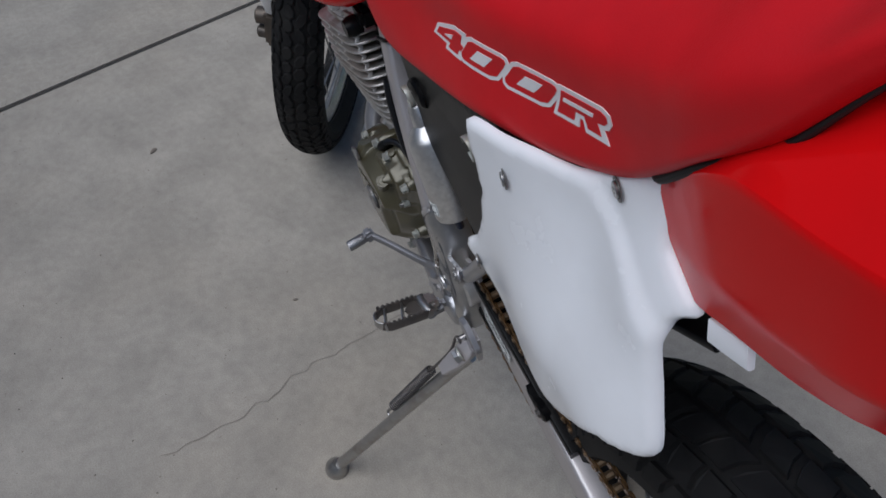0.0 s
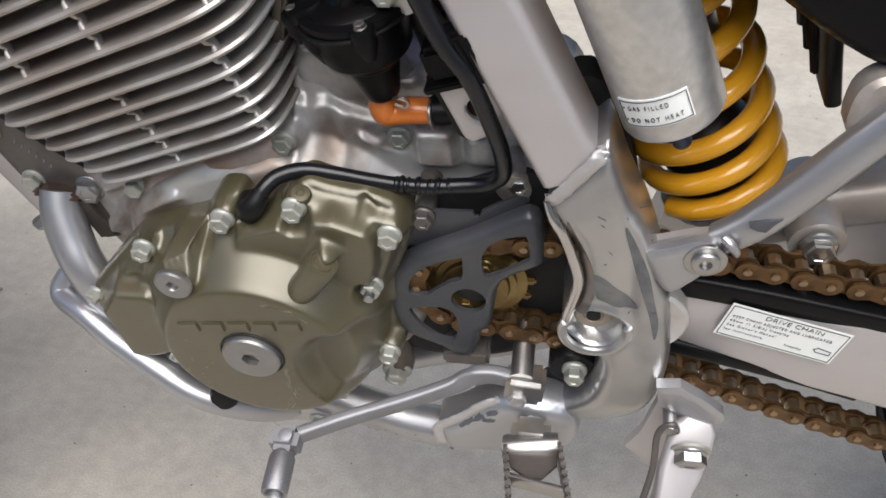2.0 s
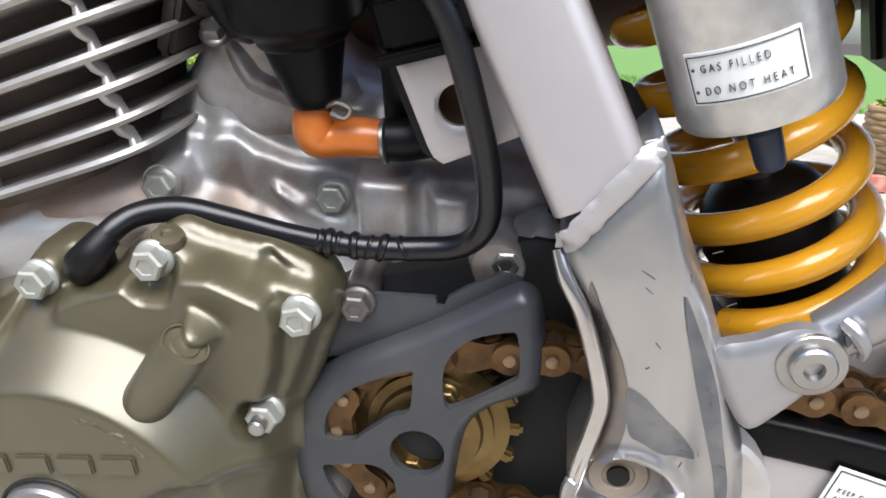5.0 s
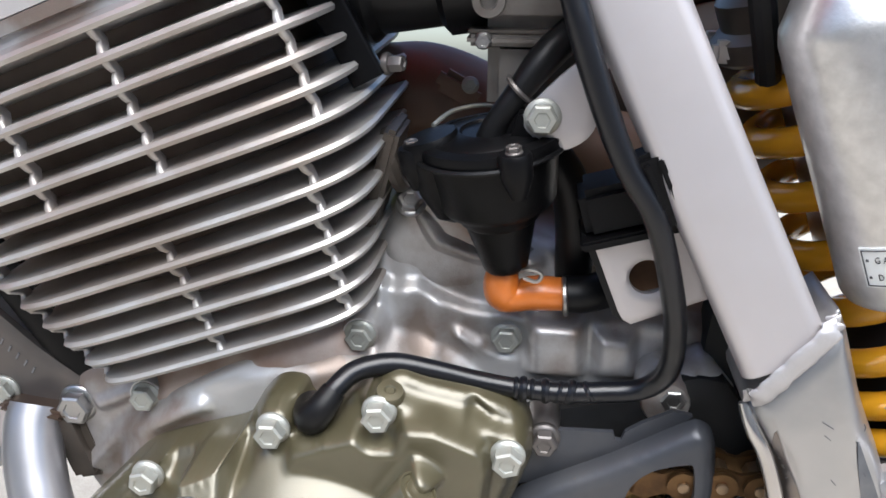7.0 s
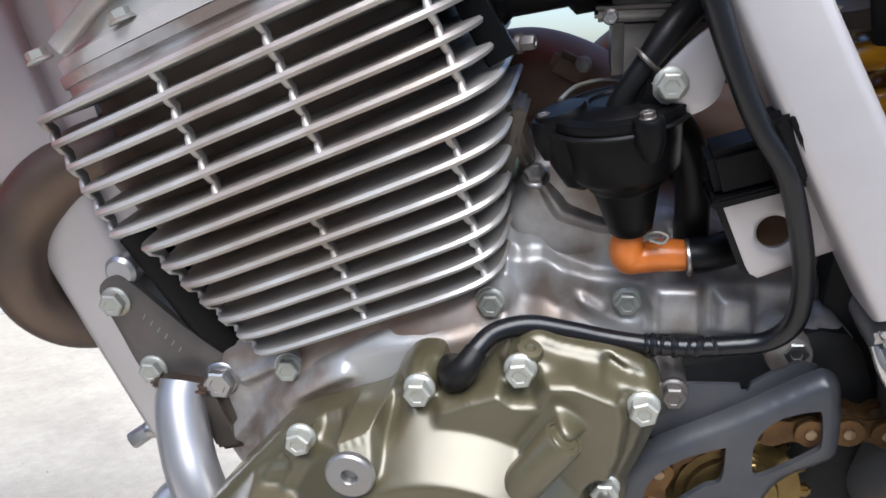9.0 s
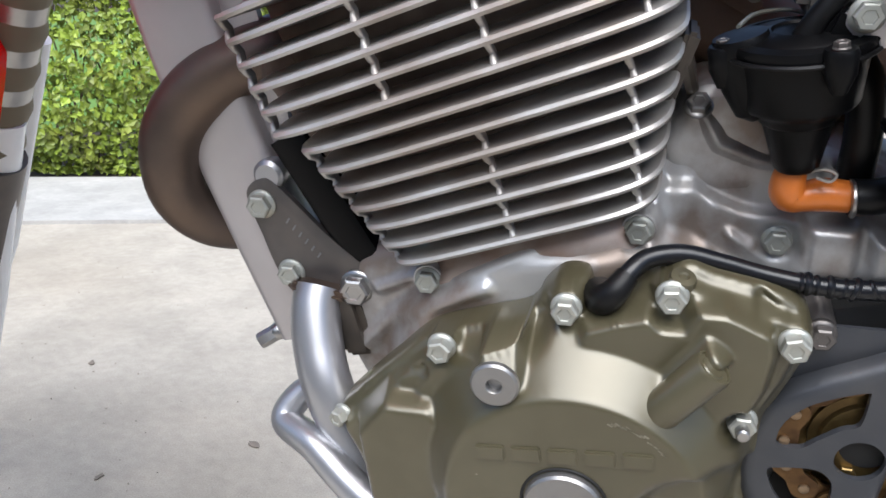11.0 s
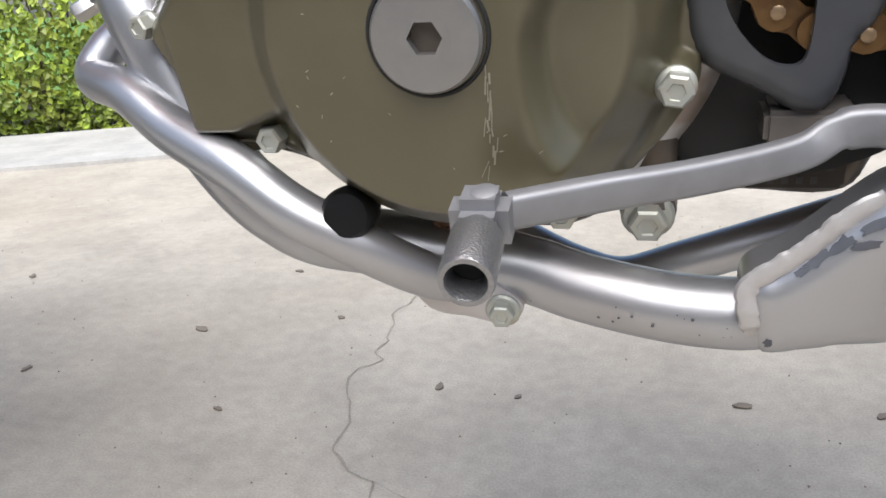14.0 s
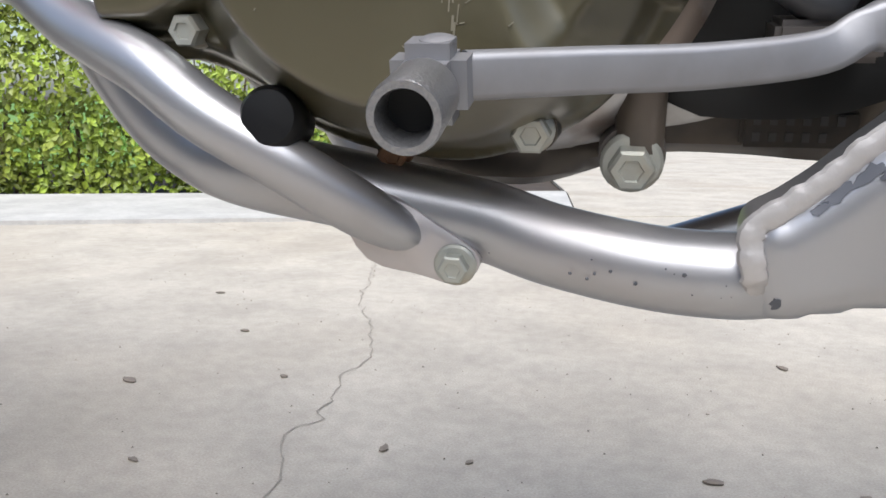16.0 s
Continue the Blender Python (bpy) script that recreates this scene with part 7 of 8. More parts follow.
def body(name, stations, mat, label, n=10, closed_under=True, parent=None, creased=False):
    """A long form through stations (x, [(y, z) from the lower left edge over the top to the middle]); mirrored to the right."""
    V, F = [], []
    rings = []
    xs = [s[0] for s in stations]
    for (x, prof) in stations:
        if creased:
            # flat faces with narrow rounded creases between them
            pr = [Vector(prof[0])]
            for a, b in zip(prof, prof[1:]):
                a, b = Vector(a), Vector(b)
                pr += [a.lerp(b, f) for f in (0.06, 0.13, 0.5, 0.87, 0.94)]
            pr.append(Vector(prof[-1]))
        else:
            pr = glide([(p[0], p[1]) for p in prof], n)
        left = [(x, p[0], p[1]) for p in pr]
        right = [(x, -p[0], p[1]) for p in reversed(pr[:-1])]
        rings.append(left + right)
    m = len(rings[0])
    fine = []
    R3 = np.array(rings)
    for k in range(len(rings) - 1):
        a, b, c, dd = (R3[min(max(k + q, 0), len(rings) - 1)] for q in (-1, 0, 1, 2))
        for s in range(6):
            t = s / 6
            fine.append(0.5 * (2 * b + (c - a) * t + (2 * a - 5 * b + 4 * c - dd) * t**2 + (3 * b - a - 3 * c + dd) * t**3))
    fine.append(R3[-1])
    V = [tuple(p) for r in fine for p in r]
    for i in range(len(fine) - 1):
        F += [(i * m + j, i * m + j + 1, (i + 1) * m + j + 1, (i + 1) * m + j) for j in range(m - 1)]
        if closed_under:
            F.append((i * m + m - 1, i * m, (i + 1) * m, (i + 1) * m + m - 1))
    if closed_under:
        F += [tuple(range(m - 1, -1, -1)), tuple((len(fine) - 1) * m + j for j in range(m))]
    me = mesh_of(name, V, F, True, 50)
    bm = bmesh.new()
    bm.from_mesh(me)
    bmesh.ops.recalc_face_normals(bm, faces=bm.faces)
    bm.to_mesh(me)
    bm.free()
    return part(name, me, mat, parent or bike, label)


# seat: (x, half profile from the lower edge up and over)
seat = body("seat", [
    (0.105, [(-0.058, 0.832), (-0.066, 0.850), (-0.062, 0.89), (-0.042, 0.935), (0.0, 0.95)]),
    (0.125, [(-0.062, 0.808), (-0.071, 0.83), (-0.067, 0.88), (-0.050, 0.935), (0.0, 0.955)]),
    (0.168, [(-0.064, 0.788), (-0.073, 0.81), (-0.069, 0.87), (-0.054, 0.935), (0.0, 0.958)]),
    (0.266, [(-0.064, 0.815), (-0.071, 0.832), (-0.059, 0.885), (-0.050, 0.945), (0.0, 0.968)]),
    (0.374, [(-0.065, 0.852), (-0.070, 0.866), (-0.060, 0.91), (-0.052, 0.962), (0.0, 0.992)]),
    (0.470, [(-0.052, 0.878), (-0.057, 0.892), (-0.050, 0.93), (-0.046, 0.984), (0.0, 1.020)]),
    (0.540, [(-0.042, 0.910), (-0.046, 0.921), (-0.044, 0.95), (-0.042, 1.006), (0.0, 1.045)]),
    (0.585, [(-0.038, 0.948), (-0.046, 0.957), (-0.047, 0.978), (-0.044, 1.028), (0.0, 1.068)]),
    (0.620, [(-0.038, 0.990), (-0.050, 0.996), (-0.051, 1.012), (-0.047, 1.052), (0.0, 1.090)]),
    (0.660, [(-0.032, 1.032), (-0.042, 1.038), (-0.046, 1.052), (-0.040, 1.080), (0.0, 1.102)]),
    (0.692, [(-0.022, 1.082), (-0.030, 1.087), (-0.033, 1.098), (-0.028, 1.113), (0.0, 1.128)]),
    (0.722, [(-0.008, 1.120), (-0.011, 1.122), (-0.012, 1.125), (-0.009, 1.130), (0.0, 1.134)]),
], RED_VINYL, "red grained vinyl seat with white printed number")
tail = body("rear_fender", [
    (0.575, [(-0.027, 0.852), (-0.032, 0.886), (-0.033, 0.936), (-0.026, 0.944), (-0.014, 0.950), (0.0, 0.952)]),
    (0.60, [(-0.034, 0.862), (-0.039, 0.901), (-0.040, 0.964), (-0.031, 0.974), (-0.016, 0.982), (0.0, 0.985)]),
    (0.63, [(-0.042, 0.874), (-0.047, 0.916), (-0.048, 0.994), (-0.038, 1.005), (-0.018, 1.018), (0.0, 1.022)]),
    (0.66, [(-0.047, 0.893), (-0.053, 0.931), (-0.054, 1.016), (-0.045, 1.027), (-0.018, 1.050), (0.0, 1.055)]),
    (0.71, [(-0.054, 0.921), (-0.061, 0.957), (-0.062, 1.036), (-0.050, 1.046), (-0.018, 1.076), (0.0, 1.082)]),
    (0.75, [(-0.062, 0.955), (-0.070, 0.988), (-0.069, 1.056), (-0.056, 1.066), (-0.018, 1.096), (0.0, 1.102)]),
    (0.80, [(-0.066, 0.992), (-0.076, 1.022), (-0.074, 1.080), (-0.060, 1.090), (-0.018, 1.116), (0.0, 1.122)]),
    (1.0, [(-0.070, 1.085), (-0.082, 1.105), (-0.080, 1.148), (-0.064, 1.158), (-0.018, 1.174), (0.0, 1.178)]),
], RED_PLASTIC, "glossy red plastic rear fender", creased=True)
tank = body("fuel_tank", [
    (-0.36, [(-0.13, 0.83), (-0.165, 0.86), (-0.17, 0.92), (-0.13, 0.98), (0.0, 0.99)]),
    (-0.30, [(-0.135, 0.758), (-0.168, 0.79), (-0.178, 0.87), (-0.15, 0.97), (0.0, 1.02)]),
    (-0.24, [(-0.130, 0.750), (-0.160, 0.776), (-0.170, 0.86), (-0.146, 0.98), (0.0, 1.03)]),
    (-0.15, [(-0.122, 0.772), (-0.146, 0.797), (-0.156, 0.87), (-0.138, 0.985), (0.0, 1.03)]),
    (-0.06, [(-0.110, 0.780), (-0.131, 0.802), (-0.141, 0.87), (-0.122, 0.97), (0.0, 1.015)]),
    (0.02, [(-0.096, 0.779), (-0.114, 0.797), (-0.121, 0.86), (-0.10, 0.95), (0.0, 0.985)]),
    (0.075, [(-0.080, 0.793), (-0.095, 0.808), (-0.099, 0.855), (-0.082, 0.93), (0.0, 0.96)]),
    (0.118, [(-0.062, 0.828), (-0.074, 0.838), (-0.076, 0.87), (-0.062, 0.925), (0.0, 0.945)]),
], RED_PLASTIC, "glossy red plastic fuel tank with black decals")
# black strip laid along the seam for the shade of the gap
part("seat_seam", mesh_of("seat_seam", *tube([(0.575, -0.036, 0.938), (0.585, -0.0385, 0.946), (0.62, -0.0405, 0.988), (0.66, -0.035, 1.030), (0.692, -0.0250, 1.083), (0.722, -0.010, 1.121)], 0.0036, 10, 6, radii=[1, 1, 0.9, 0.75, 0.5, 0.3])), GAP_BLACK, seat, "black strip in place of the shaded gap under the seat")
# the seat's nose climbs the tank along a slanting seam
for ob, a, b in ((tank, -0.10, 0.06), (seat, 0.27, 0.14)):
    for v in ob.data.vertices:
        v.co.x -= 1.1 * max(0.0, v.co.z - 0.845) * float(step_up(np.array([(v.co.x - a) / (b - a)]), 0.0, 1.0)[0])
# -- wheels --
def knob(BV, BF, at, t, half, a0, span):
    """One rounded rubber knob of uneven outline."""
    o, n = len(BV), 8
    lean = random.uniform(-0.8, 0.8)
    big = random.uniform(0.84, 1.06)
    ring = []
    for i in range(n):
        c, s = math.cos(math.tau * (i + 0.5) / n), math.sin(math.tau * (i + 0.5) / n)
        g = big * random.uniform(0.93, 1.07) * 1.08
        ring.append((half * g * c, span * (g * s * 1.05 + lean * c)))
    BV += [at(t + u, a0 + v, -0.003) for u, v in ring]
    BV += [at(t + u * 0.93, a0 + v * 0.93, 0.0030) for u, v in ring]
    BV += [at(t + u * 0.74, a0 + v * 0.74, 0.0044) for u, v in ring]
    BF += [tuple(o + 2 * n + i for i in range(n))]
    for q in (0, n):
        BF += [(o + q + i, o + q + (i + 1) % n, o + q + n + (i + 1) % n, o + q + n + i) for i in range(n)]


def wheel(name, m, R, w, rim_r, label, blocks, hub_w=0.07):
    """A spoked wheel about its own y axis; m places it in the bike."""
    rows = 44
    tw = w / 2
    prof = []
    for k in range(15):
        a = math.pi * k / 14
        prof.append((R - tw * 1.05 + tw * 1.05 * math.sin(a) ** 0.75 if 0 < k < 14 else R - tw * 1.05, -tw * math.cos(a)))
    prof = [(rim_r + 0.006, -tw * 0.55)] + prof + [(rim_r + 0.006, tw * 0.55)]
    V, F, N = [], [], 96
    for k in range(N):
        a = math.tau * k / N
        V += [(r * math.cos(a), y, r * math.sin(a)) for r, y in prof]
    q = len(prof)
    for k in range(N):
        F += [(k * q + j, k * q + (j + 1) % q, ((k + 1) % N) * q + (j + 1) % q, ((k + 1) % N) * q + j) for j in range(q)]
    wh = part(name, mesh_of(name, V, F), TYRE, bike, label, at=m)
    # tread blocks: columns of slanted bars with narrow zigzag grooves between
    BV, BF = [], []
    pitch = math.tau / blocks
    cols = (-0.90, -0.56, -0.19, 0.19, 0.56, 0.90)

    def at(t, a, lift):
        th = t * 1.3
        rr = R - tw * 1.05 + tw * 1.05 * max(0.0, math.cos(th)) ** 0.75 + lift * math.cos(th)
        return (rr * math.cos(a), tw * math.sin(th) + lift * math.sin(th), rr * math.sin(a))
    random.seed(5)
    for k in range(blocks):
        for j, t in enumerate(cols):
            w2 = 0.162 if 0 < j < 5 else 0.13
            off = (0.0, 0.45, 0.1, 0.6, 0.05, 0.5)[j]
            if blocks > 80:
                knob(BV, BF, at, t, w2 * 1.13, pitch * (k + off * 0.9 + random.uniform(-0.1, 0.1)), pitch * 0.51)
                continue
            jit = random.uniform(-0.04, 0.04)
            pts = []
            for da, dt in ((-1, -1), (-0.85, 0), (-1, 1), (1, 1), (1.15, 0), (1, -1)):
                tt = t + dt * w2
                pts.append((tt, pitch * (k + off + jit + 0.415 * da + 0.55 * abs(tt) + 0.10 * dt * (1 if j % 2 else -1))))
            ca = sum(q[1] for q in pts) / 6
            o = len(BV)
            BV += [at(tt, a, -0.003) for tt, a in pts]
            BV += [at(t + (tt - t) * 0.9, ca + (a - ca) * 0.9, 0.0046) for tt, a in pts]
            BF += [tuple(o + 6 + i for i in range(6))] + [(o + i, o + (i + 1) % 6, o + 6 + (i + 1) % 6, o + 6 + i) for i in range(6)]
    tr = part("tread", mesh_of("tread", BV, BF, False), TYRE, wh, "worn chunky tread blocks")
    tagged(tr, kind="stuff")
    rp = [(rim_r, -0.016), (rim_r + 0.008, -0.019), (rim_r + 0.013, -0.018), (rim_r + 0.004, -0.012), (rim_r - 0.006, 0), (rim_r + 0.004, 0.012), (rim_r + 0.013, 0.018), (rim_r + 0.008, 0.019), (rim_r, 0.016), (rim_r - 0.010, 0.004), (rim_r - 0.010, -0.004)]
    V, F = [], []
    for k in range(72):
        a = math.tau * k / 72
        V += [(r * math.cos(a), y, r * math.sin(a)) for r, y in rp]
    q = len(rp)
    for k in range(72):
        F += [(k * q + j, ((k + 1) % 72) * q + j, ((k + 1) % 72) * q + (j + 1) % q, k * q + (j + 1) % q) for j in range(q)]
    part("rim", mesh_of("rim", V, F), BRUSHED, wh, "silver wheel rim")
    part("hub", mesh_of("hub", *lathe([(0.02, -hub_w), (0.055, -hub_w * 0.8), (0.055, -hub_w * 0.7), (0.032, -hub_w * 0.5), (0.032, hub_w * 0.5), (0.055, hub_w * 0.7), (0.055, hub_w * 0.8), (0.02, hub_w)], 28, (0, 0, 0), (0, 1, 0))), CAST, wh)
    for k in range(36):
        s = 1 if k % 2 else -1
        a = math.tau * k / 36
        b = a + (0.42 if k % 4 < 2 else -0.42)
        p0 = (0.052 * math.cos(b), s * hub_w * 0.72, 0.052 * math.sin(b))
        p1 = ((rim_r - 0.006) * math.cos(a), s * 0.004, (rim_r - 0.006) * math.sin(a))
        part("spoke", mesh_of("spoke", *sweep([p0, p1], circle(0.0018, 6), (0.1, 1, 0))), STEEL, wh)
    return wh


rear = wheel("rear_wheel", Matrix.Translation((0.778, 0.0, 0.356)), 0.346, 0.128, 0.245, "rear wheel with a wide knobbly black tyre", 56)
part("rear_sprocket", mesh_of("rear_sprocket", *lathe([(0.09, 0), (0.112, 0.001), (0.112, 0.005), (0.09, 0.006)], 48, (0, -0.052, 0), (0, -1, 0))), CAST, rear)

STEER = Matrix.Translation((-0.680, 0.053, 0.337)) @ Matrix.Rotation(radians(-33.5), 4, "Z") @ Matrix.Rotation(radians(-14.7), 4, "X") @ Matrix.Translation((0.0, 0.0, -0.345))
front = wheel("front_wheel", STEER @ Matrix.Translation((0.0, 0.0, 0.345)), 0.338, 0.092, 0.268, "front wheel with a knobbly black tyre, turned aside", 84)
part("brake_disc", mesh_of("brake_disc", *lathe([(0.085, 0), (0.118, 0.0), (0.118, 0.004), (0.085, 0.004)], 40, (0, -0.066, 0), (0, -1, 0))), STEEL, front)
# fork legs with guards, caliper, fender: all turn with the wheel
FK = Vector((0.42, 0, 0.907))


def steered(me_vf, name, mat, label, parent=None):
    return part(name, mesh_of(name, *moved(me_vf, STEER)), mat, parent or bike, label)


for s in (-1, 1):
    base = Vector((0.058, 0.082 if s > 0 else -0.074, 0.276))
    leg = steered(join(sweep([base, base + FK * 0.30], circle(0.027, 22), (0, 1, 0)), lathe([(0.022, -0.02), (0.024, 0.0), (0.024, 0.03)], 18, base - FK * 0.02, FK)), "fork_leg", DARK_STEEL, "dark fork leg")
    steered(sweep([base + FK * 0.28, base + FK * 0.62], circle(0.0215, 22), (0, 1, 0)), "fork_tube", STEEL, "bare steel fork tube", leg)
    steered(join(sweep([base + FK * 0.05 + Vector((-0.024, 0.006 * s, 0)), base + FK * 0.2 + Vector((-0.026, 0.008 * s, 0)), base + FK * 0.40 + Vector((-0.018, 0.006 * s, 0))], rounded_rect(0.010, 0.034, 0.008, 3), (0, 1, 0), [0.75, 1.0, 0.8]), sweep([base + FK * 0.04 + Vector((-0.004, 0.022 * s, 0)), base + FK * 0.16 + Vector((-0.002, 0.022 * s if s < 0 else 0.014, 0)), base + FK * 0.34 + Vector((0.0, 0.016 * s if s < 0 else 0.002, 0))], rounded_rect(0.030 if s < 0 else 0.024, 0.016, 0.012, 4), (0, 1, 0), [0.85, 1.0, 0.95])), "fork_guard", WHITE_PLASTIC, "white plastic fork guard", leg)
    boot_pts = [base + FK * (0.30 + 0.016 * k) for k in range(18)]
    steered(sweep(boot_pts, circle(0.029 if s < 0 else 0.0235, 22), (0, 1, 0), [1.0 if k % 2 else 0.86 for k in range(18)]), "fork_gaiter", material("tan_gaiter", (0.16, 0.13, 0.085), 0.6, vary=0.2, grain=40) if s < 0 else bpy.data.materials["tan_gaiter"], "brownish ribbed fork gaiter", leg)
caliper = steered(join(box(0.115, -0.088, 0.335, 0.05, 0.05, 0.085, 0.008), lathe([(0.018, 0), (0.018, 0.02), (0.012, 0.024)], 18, (0.115, -0.11, 0.355), (0, -1, 0)), lathe([(0.014, 0), (0.014, 0.018), (0.009, 0.022)], 18, (0.118, -0.11, 0.318), (0, -1, 0)), box(0.128, -0.07, 0.30, 0.03, 0.02, 0.06, 0.005)), "brake_caliper", GRIME, "grey brake caliper")
steered(tube([(0.13, -0.09, 0.37), (0.15, -0.085, 0.42), (0.16, -0.085, 0.5), (0.2, -0.085, 0.66)], 0.005, 10), "brake_hose", BLACK_RUBBER, "black brake hose", caliper)
steered(lathe([(0.012, 0), (0.012, 0.02), (0.008, 0.024)], 12, (0.135, -0.068, 0.365), (0.8, -0.3, 0.3)), "brass_fitting", GOLD, "brass fitting", caliper)
# front fender: an arched gutter over the tyre
V, F = [], []
arc = [(-0.48, 0.70), (-0.36, 0.755), (-0.2, 0.785), (-0.05, 0.79), (0.08, 0.775), (0.18, 0.738), (0.25, 0.69), (0.30, 0.645), (0.331, 0.603)]
arc = glide(arc, 5)
for x, z in arc:
    i = len(V) // 9
    f = i / (len(arc) - 1)
    w = 0.085 if f < 0.7 else 0.085 - 0.03 * (f - 0.7) / 0.3
    tx, tz = arc[min(i + 1, len(arc) - 1)] - arc[max(i - 1, 0)]
    L = math.hypot(tx, tz)
    nx, nz = -tz / L, tx / L
    for k in range(9):
        u = (k - 4) / 4
        drop = 0.05 * abs(u) ** 2.6
        V.append((x - nx * drop, w * u, z - nz * drop))
for i in range(len(arc) - 1):
    F += [(i * 9 + k, i * 9 + k + 1, (i + 1) * 9 + k + 1, (i + 1) * 9 + k) for k in range(8)]
bm = bmesh.new()
bm.from_mesh(mesh_of("front_fender", *moved((V, F), STEER)))
bmesh.ops.solidify(bm, geom=bm.faces[:], thickness=0.003)
part("front_fender", from_bm("front_fender", bm, True, 50), RED_PLASTIC, bike, "glossy red plastic front fender")
# -- flat prints that follow the skin under them --
from mathutils.bvhtree import BVHTree


def skin(ob):
    me = ob.data
    tree = BVHTree.FromPolygons([v.co for v in me.vertices], [p.vertices for p in me.polygons])

    def front(lift):
        def f(X, Z, d):
            out = []
            for x, z in zip(X, Z):
                hit = tree.ray_cast(Vector((x, -0.6, z)), Vector((0, 1, 0)))
                out.append((hit[0].y if hit[0] else -0.05) - lift)
            return np.array(out)
        return f
    return front


def printed(parent, front, ring, mat, name, holes=(), lift=0.0007, step=0.006):
    return part(name, mesh_of(name, *relief(ring, front(lift), lift + 0.002, step, holes)), mat, parent)


# model number 400R on the seat: white outline, red strokes, white counters
on_seat = skin(seat)
LO, LU, LVv = Vector((0.2935, 0.8775)), Vector((0.970, 0.243)), Vector((-0.02, 1.0))


def glyph(pts):
    out = []
    for u, v in pts:
        q = LO + LU * (0.000398 * u - 0.62e-7 * u * u) + LVv * (v * 0.00035)
        out.append((q.x, q.y))
    return out


def zero(u):
    outer = [(u, 24), (u + 4, 8), (u + 20, 0), (u + 145, 0), (u + 174, 8), (u + 202, 42), (u + 212, 60), (u + 206, 73), (u + 188, 78), (u + 58, 78), (u + 36, 70), (u + 10, 40)]
    inner = [(u + 12, 24), (u + 14, 15), (u + 26, 10), (u + 140, 10), (u + 166, 16), (u + 190, 44), (u + 200, 58), (u + 196, 65), (u + 182, 68), (u + 64, 68), (u + 44, 61), (u + 22, 36)]
    return outer, inner, [(u + 56, 24), (u + 90, 54), (u + 152, 54), (u + 118, 24)]


FOUR = ([(0, 16), (22, 48), (122, 77), (186, 77), (180, 40), (160, -1), (72, 0), (78, 14)],
        [(20, 25), (34, 42), (126, 65), (164, 65), (154, 40), (170, 37), (160, 24), (148, 24), (142, 10), (92, 10), (100, 24)],
        [(68, 36), (118, 51), (108, 36)])
ARR = ([(525, 0), (536, 40), (546, 77), (694, 77), (716, 67), (722, 46), (712, 30), (694, 24), (716, -4), (636, -4), (624, 20), (612, 20), (612, -1)],
       [(540, 10), (556, 66), (688, 66), (706, 59), (708, 46), (698, 37), (672, 34), (688, 8), (644, 8), (630, 32), (600, 32), (596, 10)],
       [(560, 42), (564, 52), (664, 52), (660, 42)])
for digit, (outer, inner, counter) in enumerate((FOUR, zero(152), zero(338), ARR)):
    printed(seat, on_seat, glyph(outer), WHITE_PRINT, "number_outline", lift=0.0005 + 0.0001 * digit)
    printed(seat, on_seat, glyph(inner), RED_VINYL, "number_stroke", lift=0.0011 + 0.0001 * digit)
    printed(seat, on_seat, glyph(counter), WHITE_PRINT, "number_counter", lift=0.0018)

on_tank = skin(tank)
printed(tank, on_tank, [(-0.30, 0.87), (-0.20, 0.868), (-0.145, 0.872), (-0.075, 0.882), (-0.03, 0.902), (0.015, 0.935), (-0.02, 0.955), (-0.16, 0.965), (-0.30, 0.95)], BLACK_PLASTIC, "tank_decal", step=0.012)
printed(tank, on_tank, [(-0.30, 0.83), (-0.19, 0.832), (-0.09, 0.852), (-0.055, 0.883), (-0.12, 0.866), (-0.20, 0.856), (-0.30, 0.855)], BLACK_PLASTIC, "tank_decal", step=0.012)
for k in range(7):
    for j in range(3):
        x, z = -0.15 + 0.026 * k + 0.006 * j, 0.889 + 0.02 * j + 0.0045 * k
        if z < 0.95 and x < 0.0:
            printed(tank, on_tank, [(x + 0.0016 * math.cos(math.tau * q / 8), z + 0.0016 * math.sin(math.tau * q / 8)) for q in range(8)], RED_PLASTIC, "decal_dot", lift=0.0014, step=0.004)
# moulded edge line of the tank and the screw under it
part("tank_seam", mesh_of("tank_seam", *tube([(0.045, -0.099, 0.93), (0.07, -0.094, 0.895), (0.095, -0.087, 0.865), (0.116, -0.076, 0.845)], 0.0022, 8)), RED_PLASTIC, tank)
# dark parts that fill the gap between head, tank and seat
part("wiring_loom", mesh_of("wiring_loom", *tube([(0.02, -0.05, 0.80), (0.06, -0.045, 0.785), (0.10, -0.02, 0.77), (0.16, -0.03, 0.78), (0.25, -0.03, 0.80)], 0.016, 12)), BLACK_RUBBER, bike, "black taped wiring loom")
part("coil_clamp", mesh_of("coil_clamp", *join(box(0.055, -0.055, 0.765, 0.03, 0.03, 0.025, 0.004), lathe([(0.012, 0), (0.013, 0.012), (0.010, 0.02)], 18, (0.045, -0.066, 0.748), (0, -1, 0)))), BLACK_PLASTIC, bike, "black ignition coil block")
part("spark_cap", mesh_of("spark_cap", *tube([(-0.06, -0.03, 0.745), (-0.03, -0.05, 0.765), (0.02, -0.055, 0.78)], 0.008, 12)), BLACK_RUBBER, bike, "black spark plug lead")
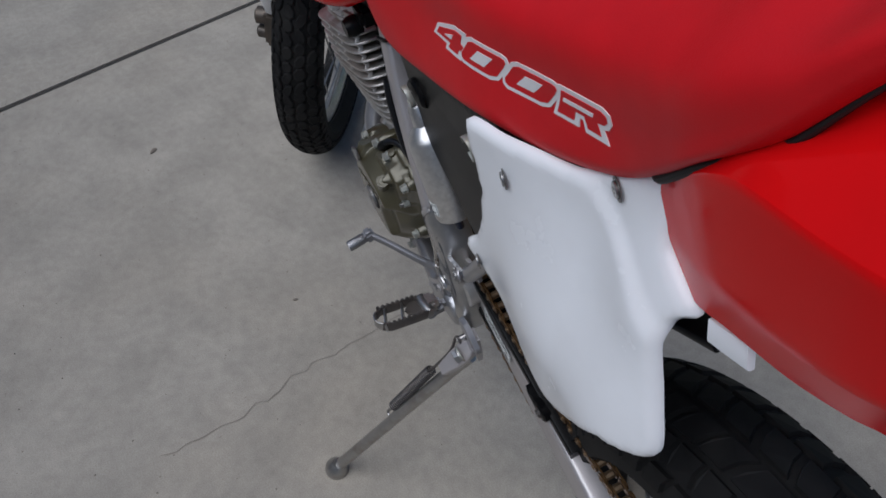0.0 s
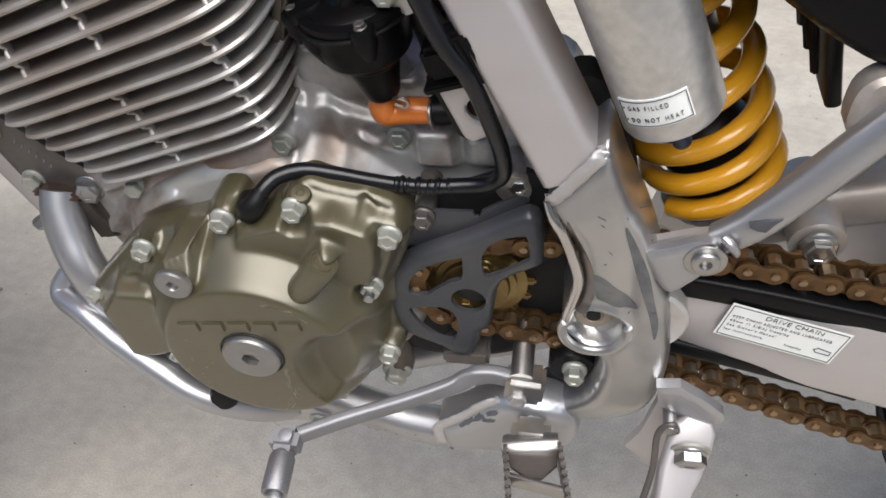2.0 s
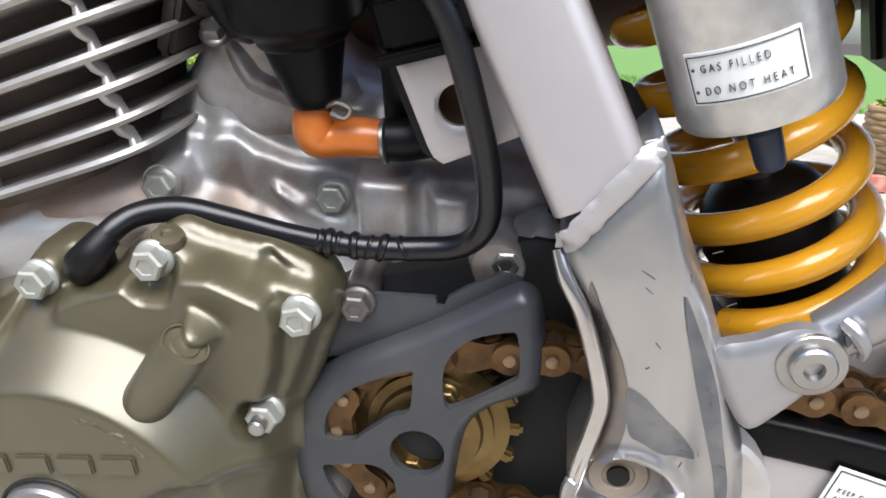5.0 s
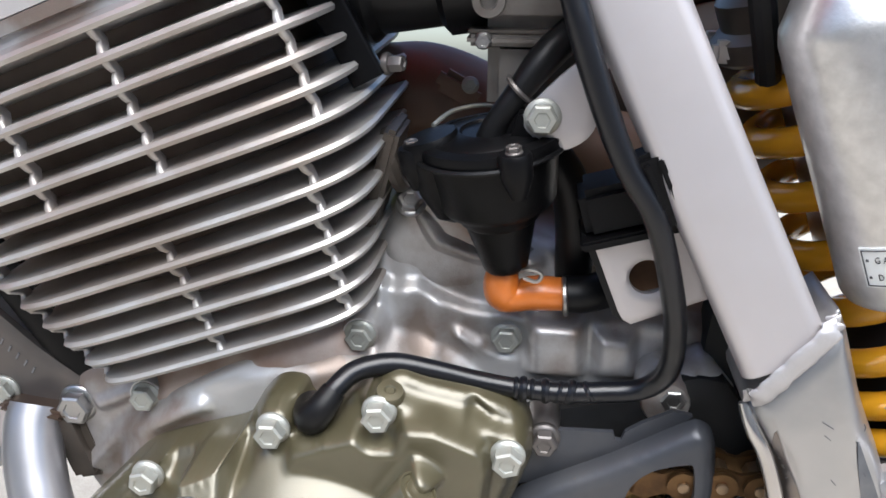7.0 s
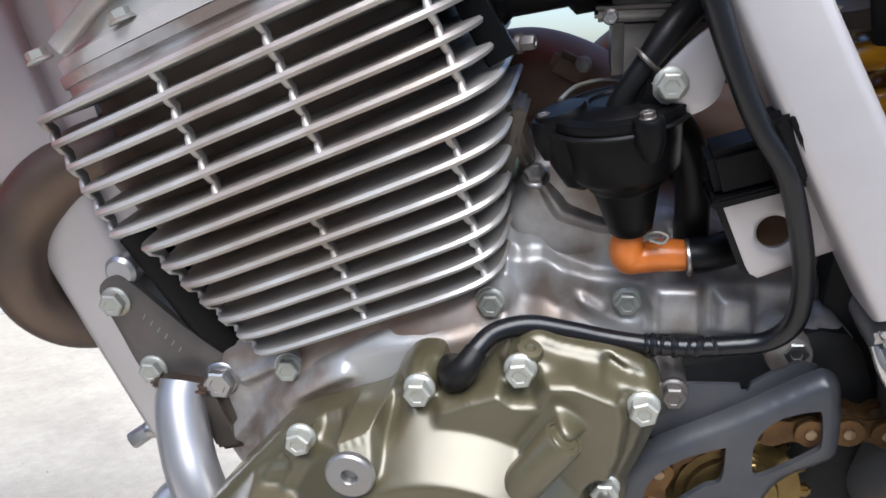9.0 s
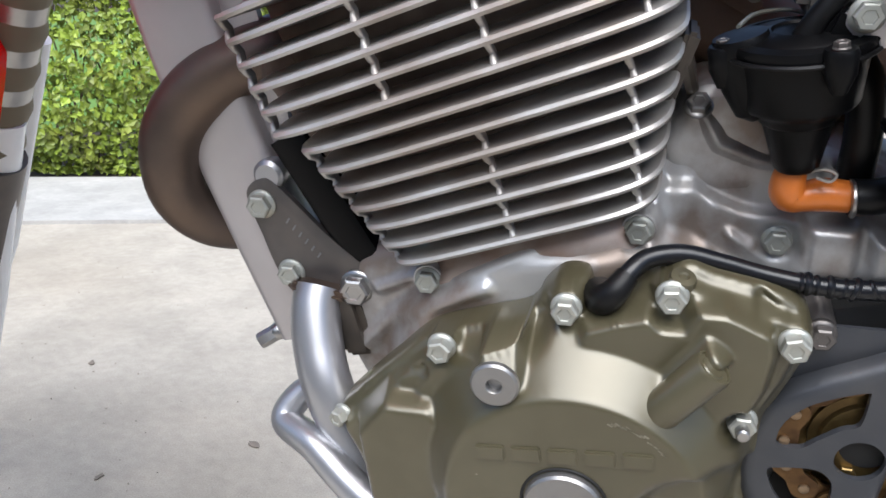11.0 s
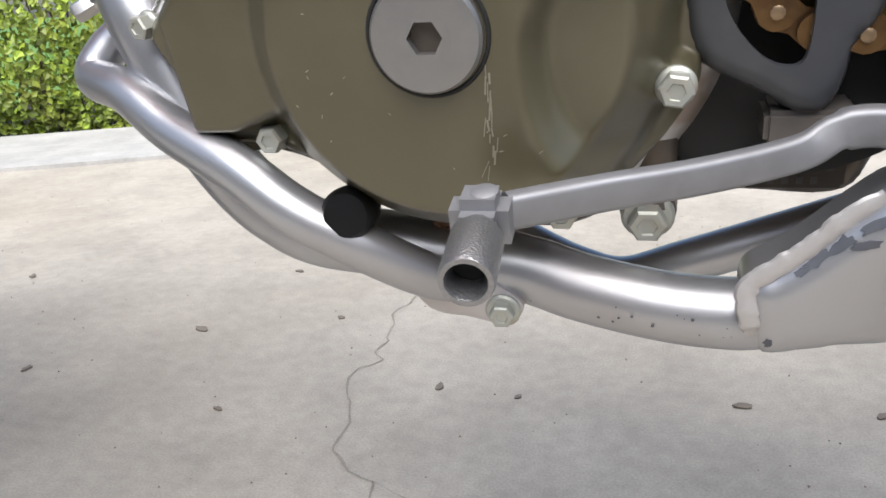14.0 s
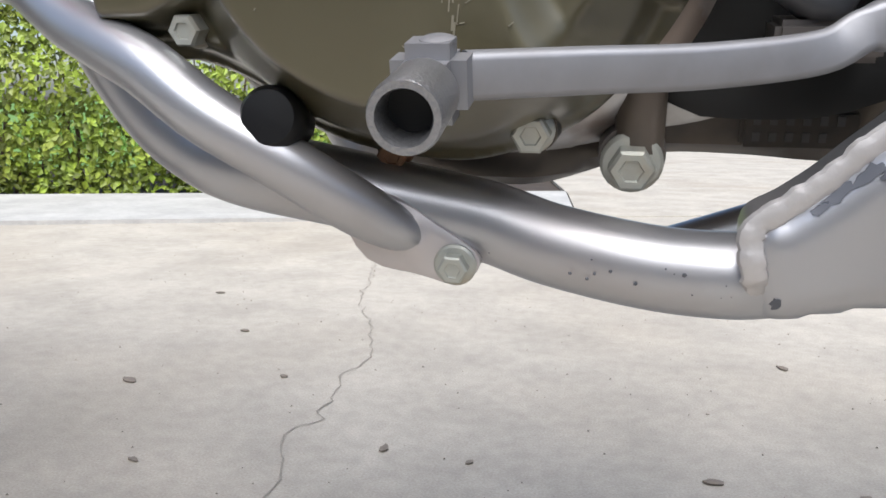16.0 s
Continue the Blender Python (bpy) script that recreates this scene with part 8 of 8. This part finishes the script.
part("inner_airbox", mesh_of("inner_airbox", *box(0.29, 0.01, 0.76, 0.20, 0.09, 0.18, 0.01)), BLACK_PLASTIC, bike, "black airbox")
part("battery_tray", mesh_of("battery_tray", *box(0.385, 0.03, 0.68, 0.07, 0.07, 0.08, 0.012)), BLACK_PLASTIC, bike, "black inner mudguard")
part("inner_mudguard", mesh_of("inner_mudguard", *sweep(glide([(0.40, 0, 0.52), (0.42, 0, 0.62), (0.47, 0, 0.70), (0.56, 0, 0.775), (0.64, 0, 0.83)], 5), rounded_rect(0.004, 0.034, 0.002, 2), (0, 1, 0))), BLACK_PLASTIC, bike, "black inner mudguard flap")
part("fender_liner", mesh_of("fender_liner", *sweep(glide([(0.645, -0.043, 0.868), (0.660, -0.044, 0.876), (0.680, -0.045, 0.887)], 4), rounded_rect(0.003, 0.009, 0.002, 2), (0, 0.25, 1), [0.9] * 9)), WHITE_PLASTIC, bike, "white plastic liner under the rear fender")
flap = part("shock_mudguard", mesh_of("shock_mudguard", *sweep(glide([(0.318, 0.018, 0.585), (0.310, 0.018, 0.62), (0.304, 0.018, 0.66), (0.306, 0.018, 0.73)], 5), rounded_rect(0.004, 0.062, 0.003, 2), (0, 1, 0))), BLACK_RUBBER, bike, "black rubber mudguard behind the shock absorber")
for y in (-0.035, -0.012, 0.012, 0.035):
    part("moulded_rib", mesh_of("moulded_rib", *sweep(glide([(0.313, y + 0.018, 0.588), (0.305, y + 0.018, 0.62), (0.299, y + 0.018, 0.66), (0.301, y + 0.018, 0.72)], 4), circle(0.003, 6), (0, 1, 0))), BLACK_RUBBER, flap)
# added black block that darkens the gap between spar and airbox cover
part("airbox_filler", mesh_of("airbox_filler", *box(0.172, -0.004, 0.762, 0.075, 0.075, 0.075, 0.014, Matrix.Rotation(0.3, 4, "Y"))), BLACK_PLASTIC, bike, "black block added to fill the gap in front of the airbox")
part("overflow_hose", mesh_of("overflow_hose", *tube([(0.150, -0.044, 0.79), (0.160, -0.050, 0.755), (0.168, -0.050, 0.72), (0.176, -0.046, 0.69), (0.186, -0.03, 0.66)], 0.005, 10)), BLACK_RUBBER, bike, "thin black overflow hose")
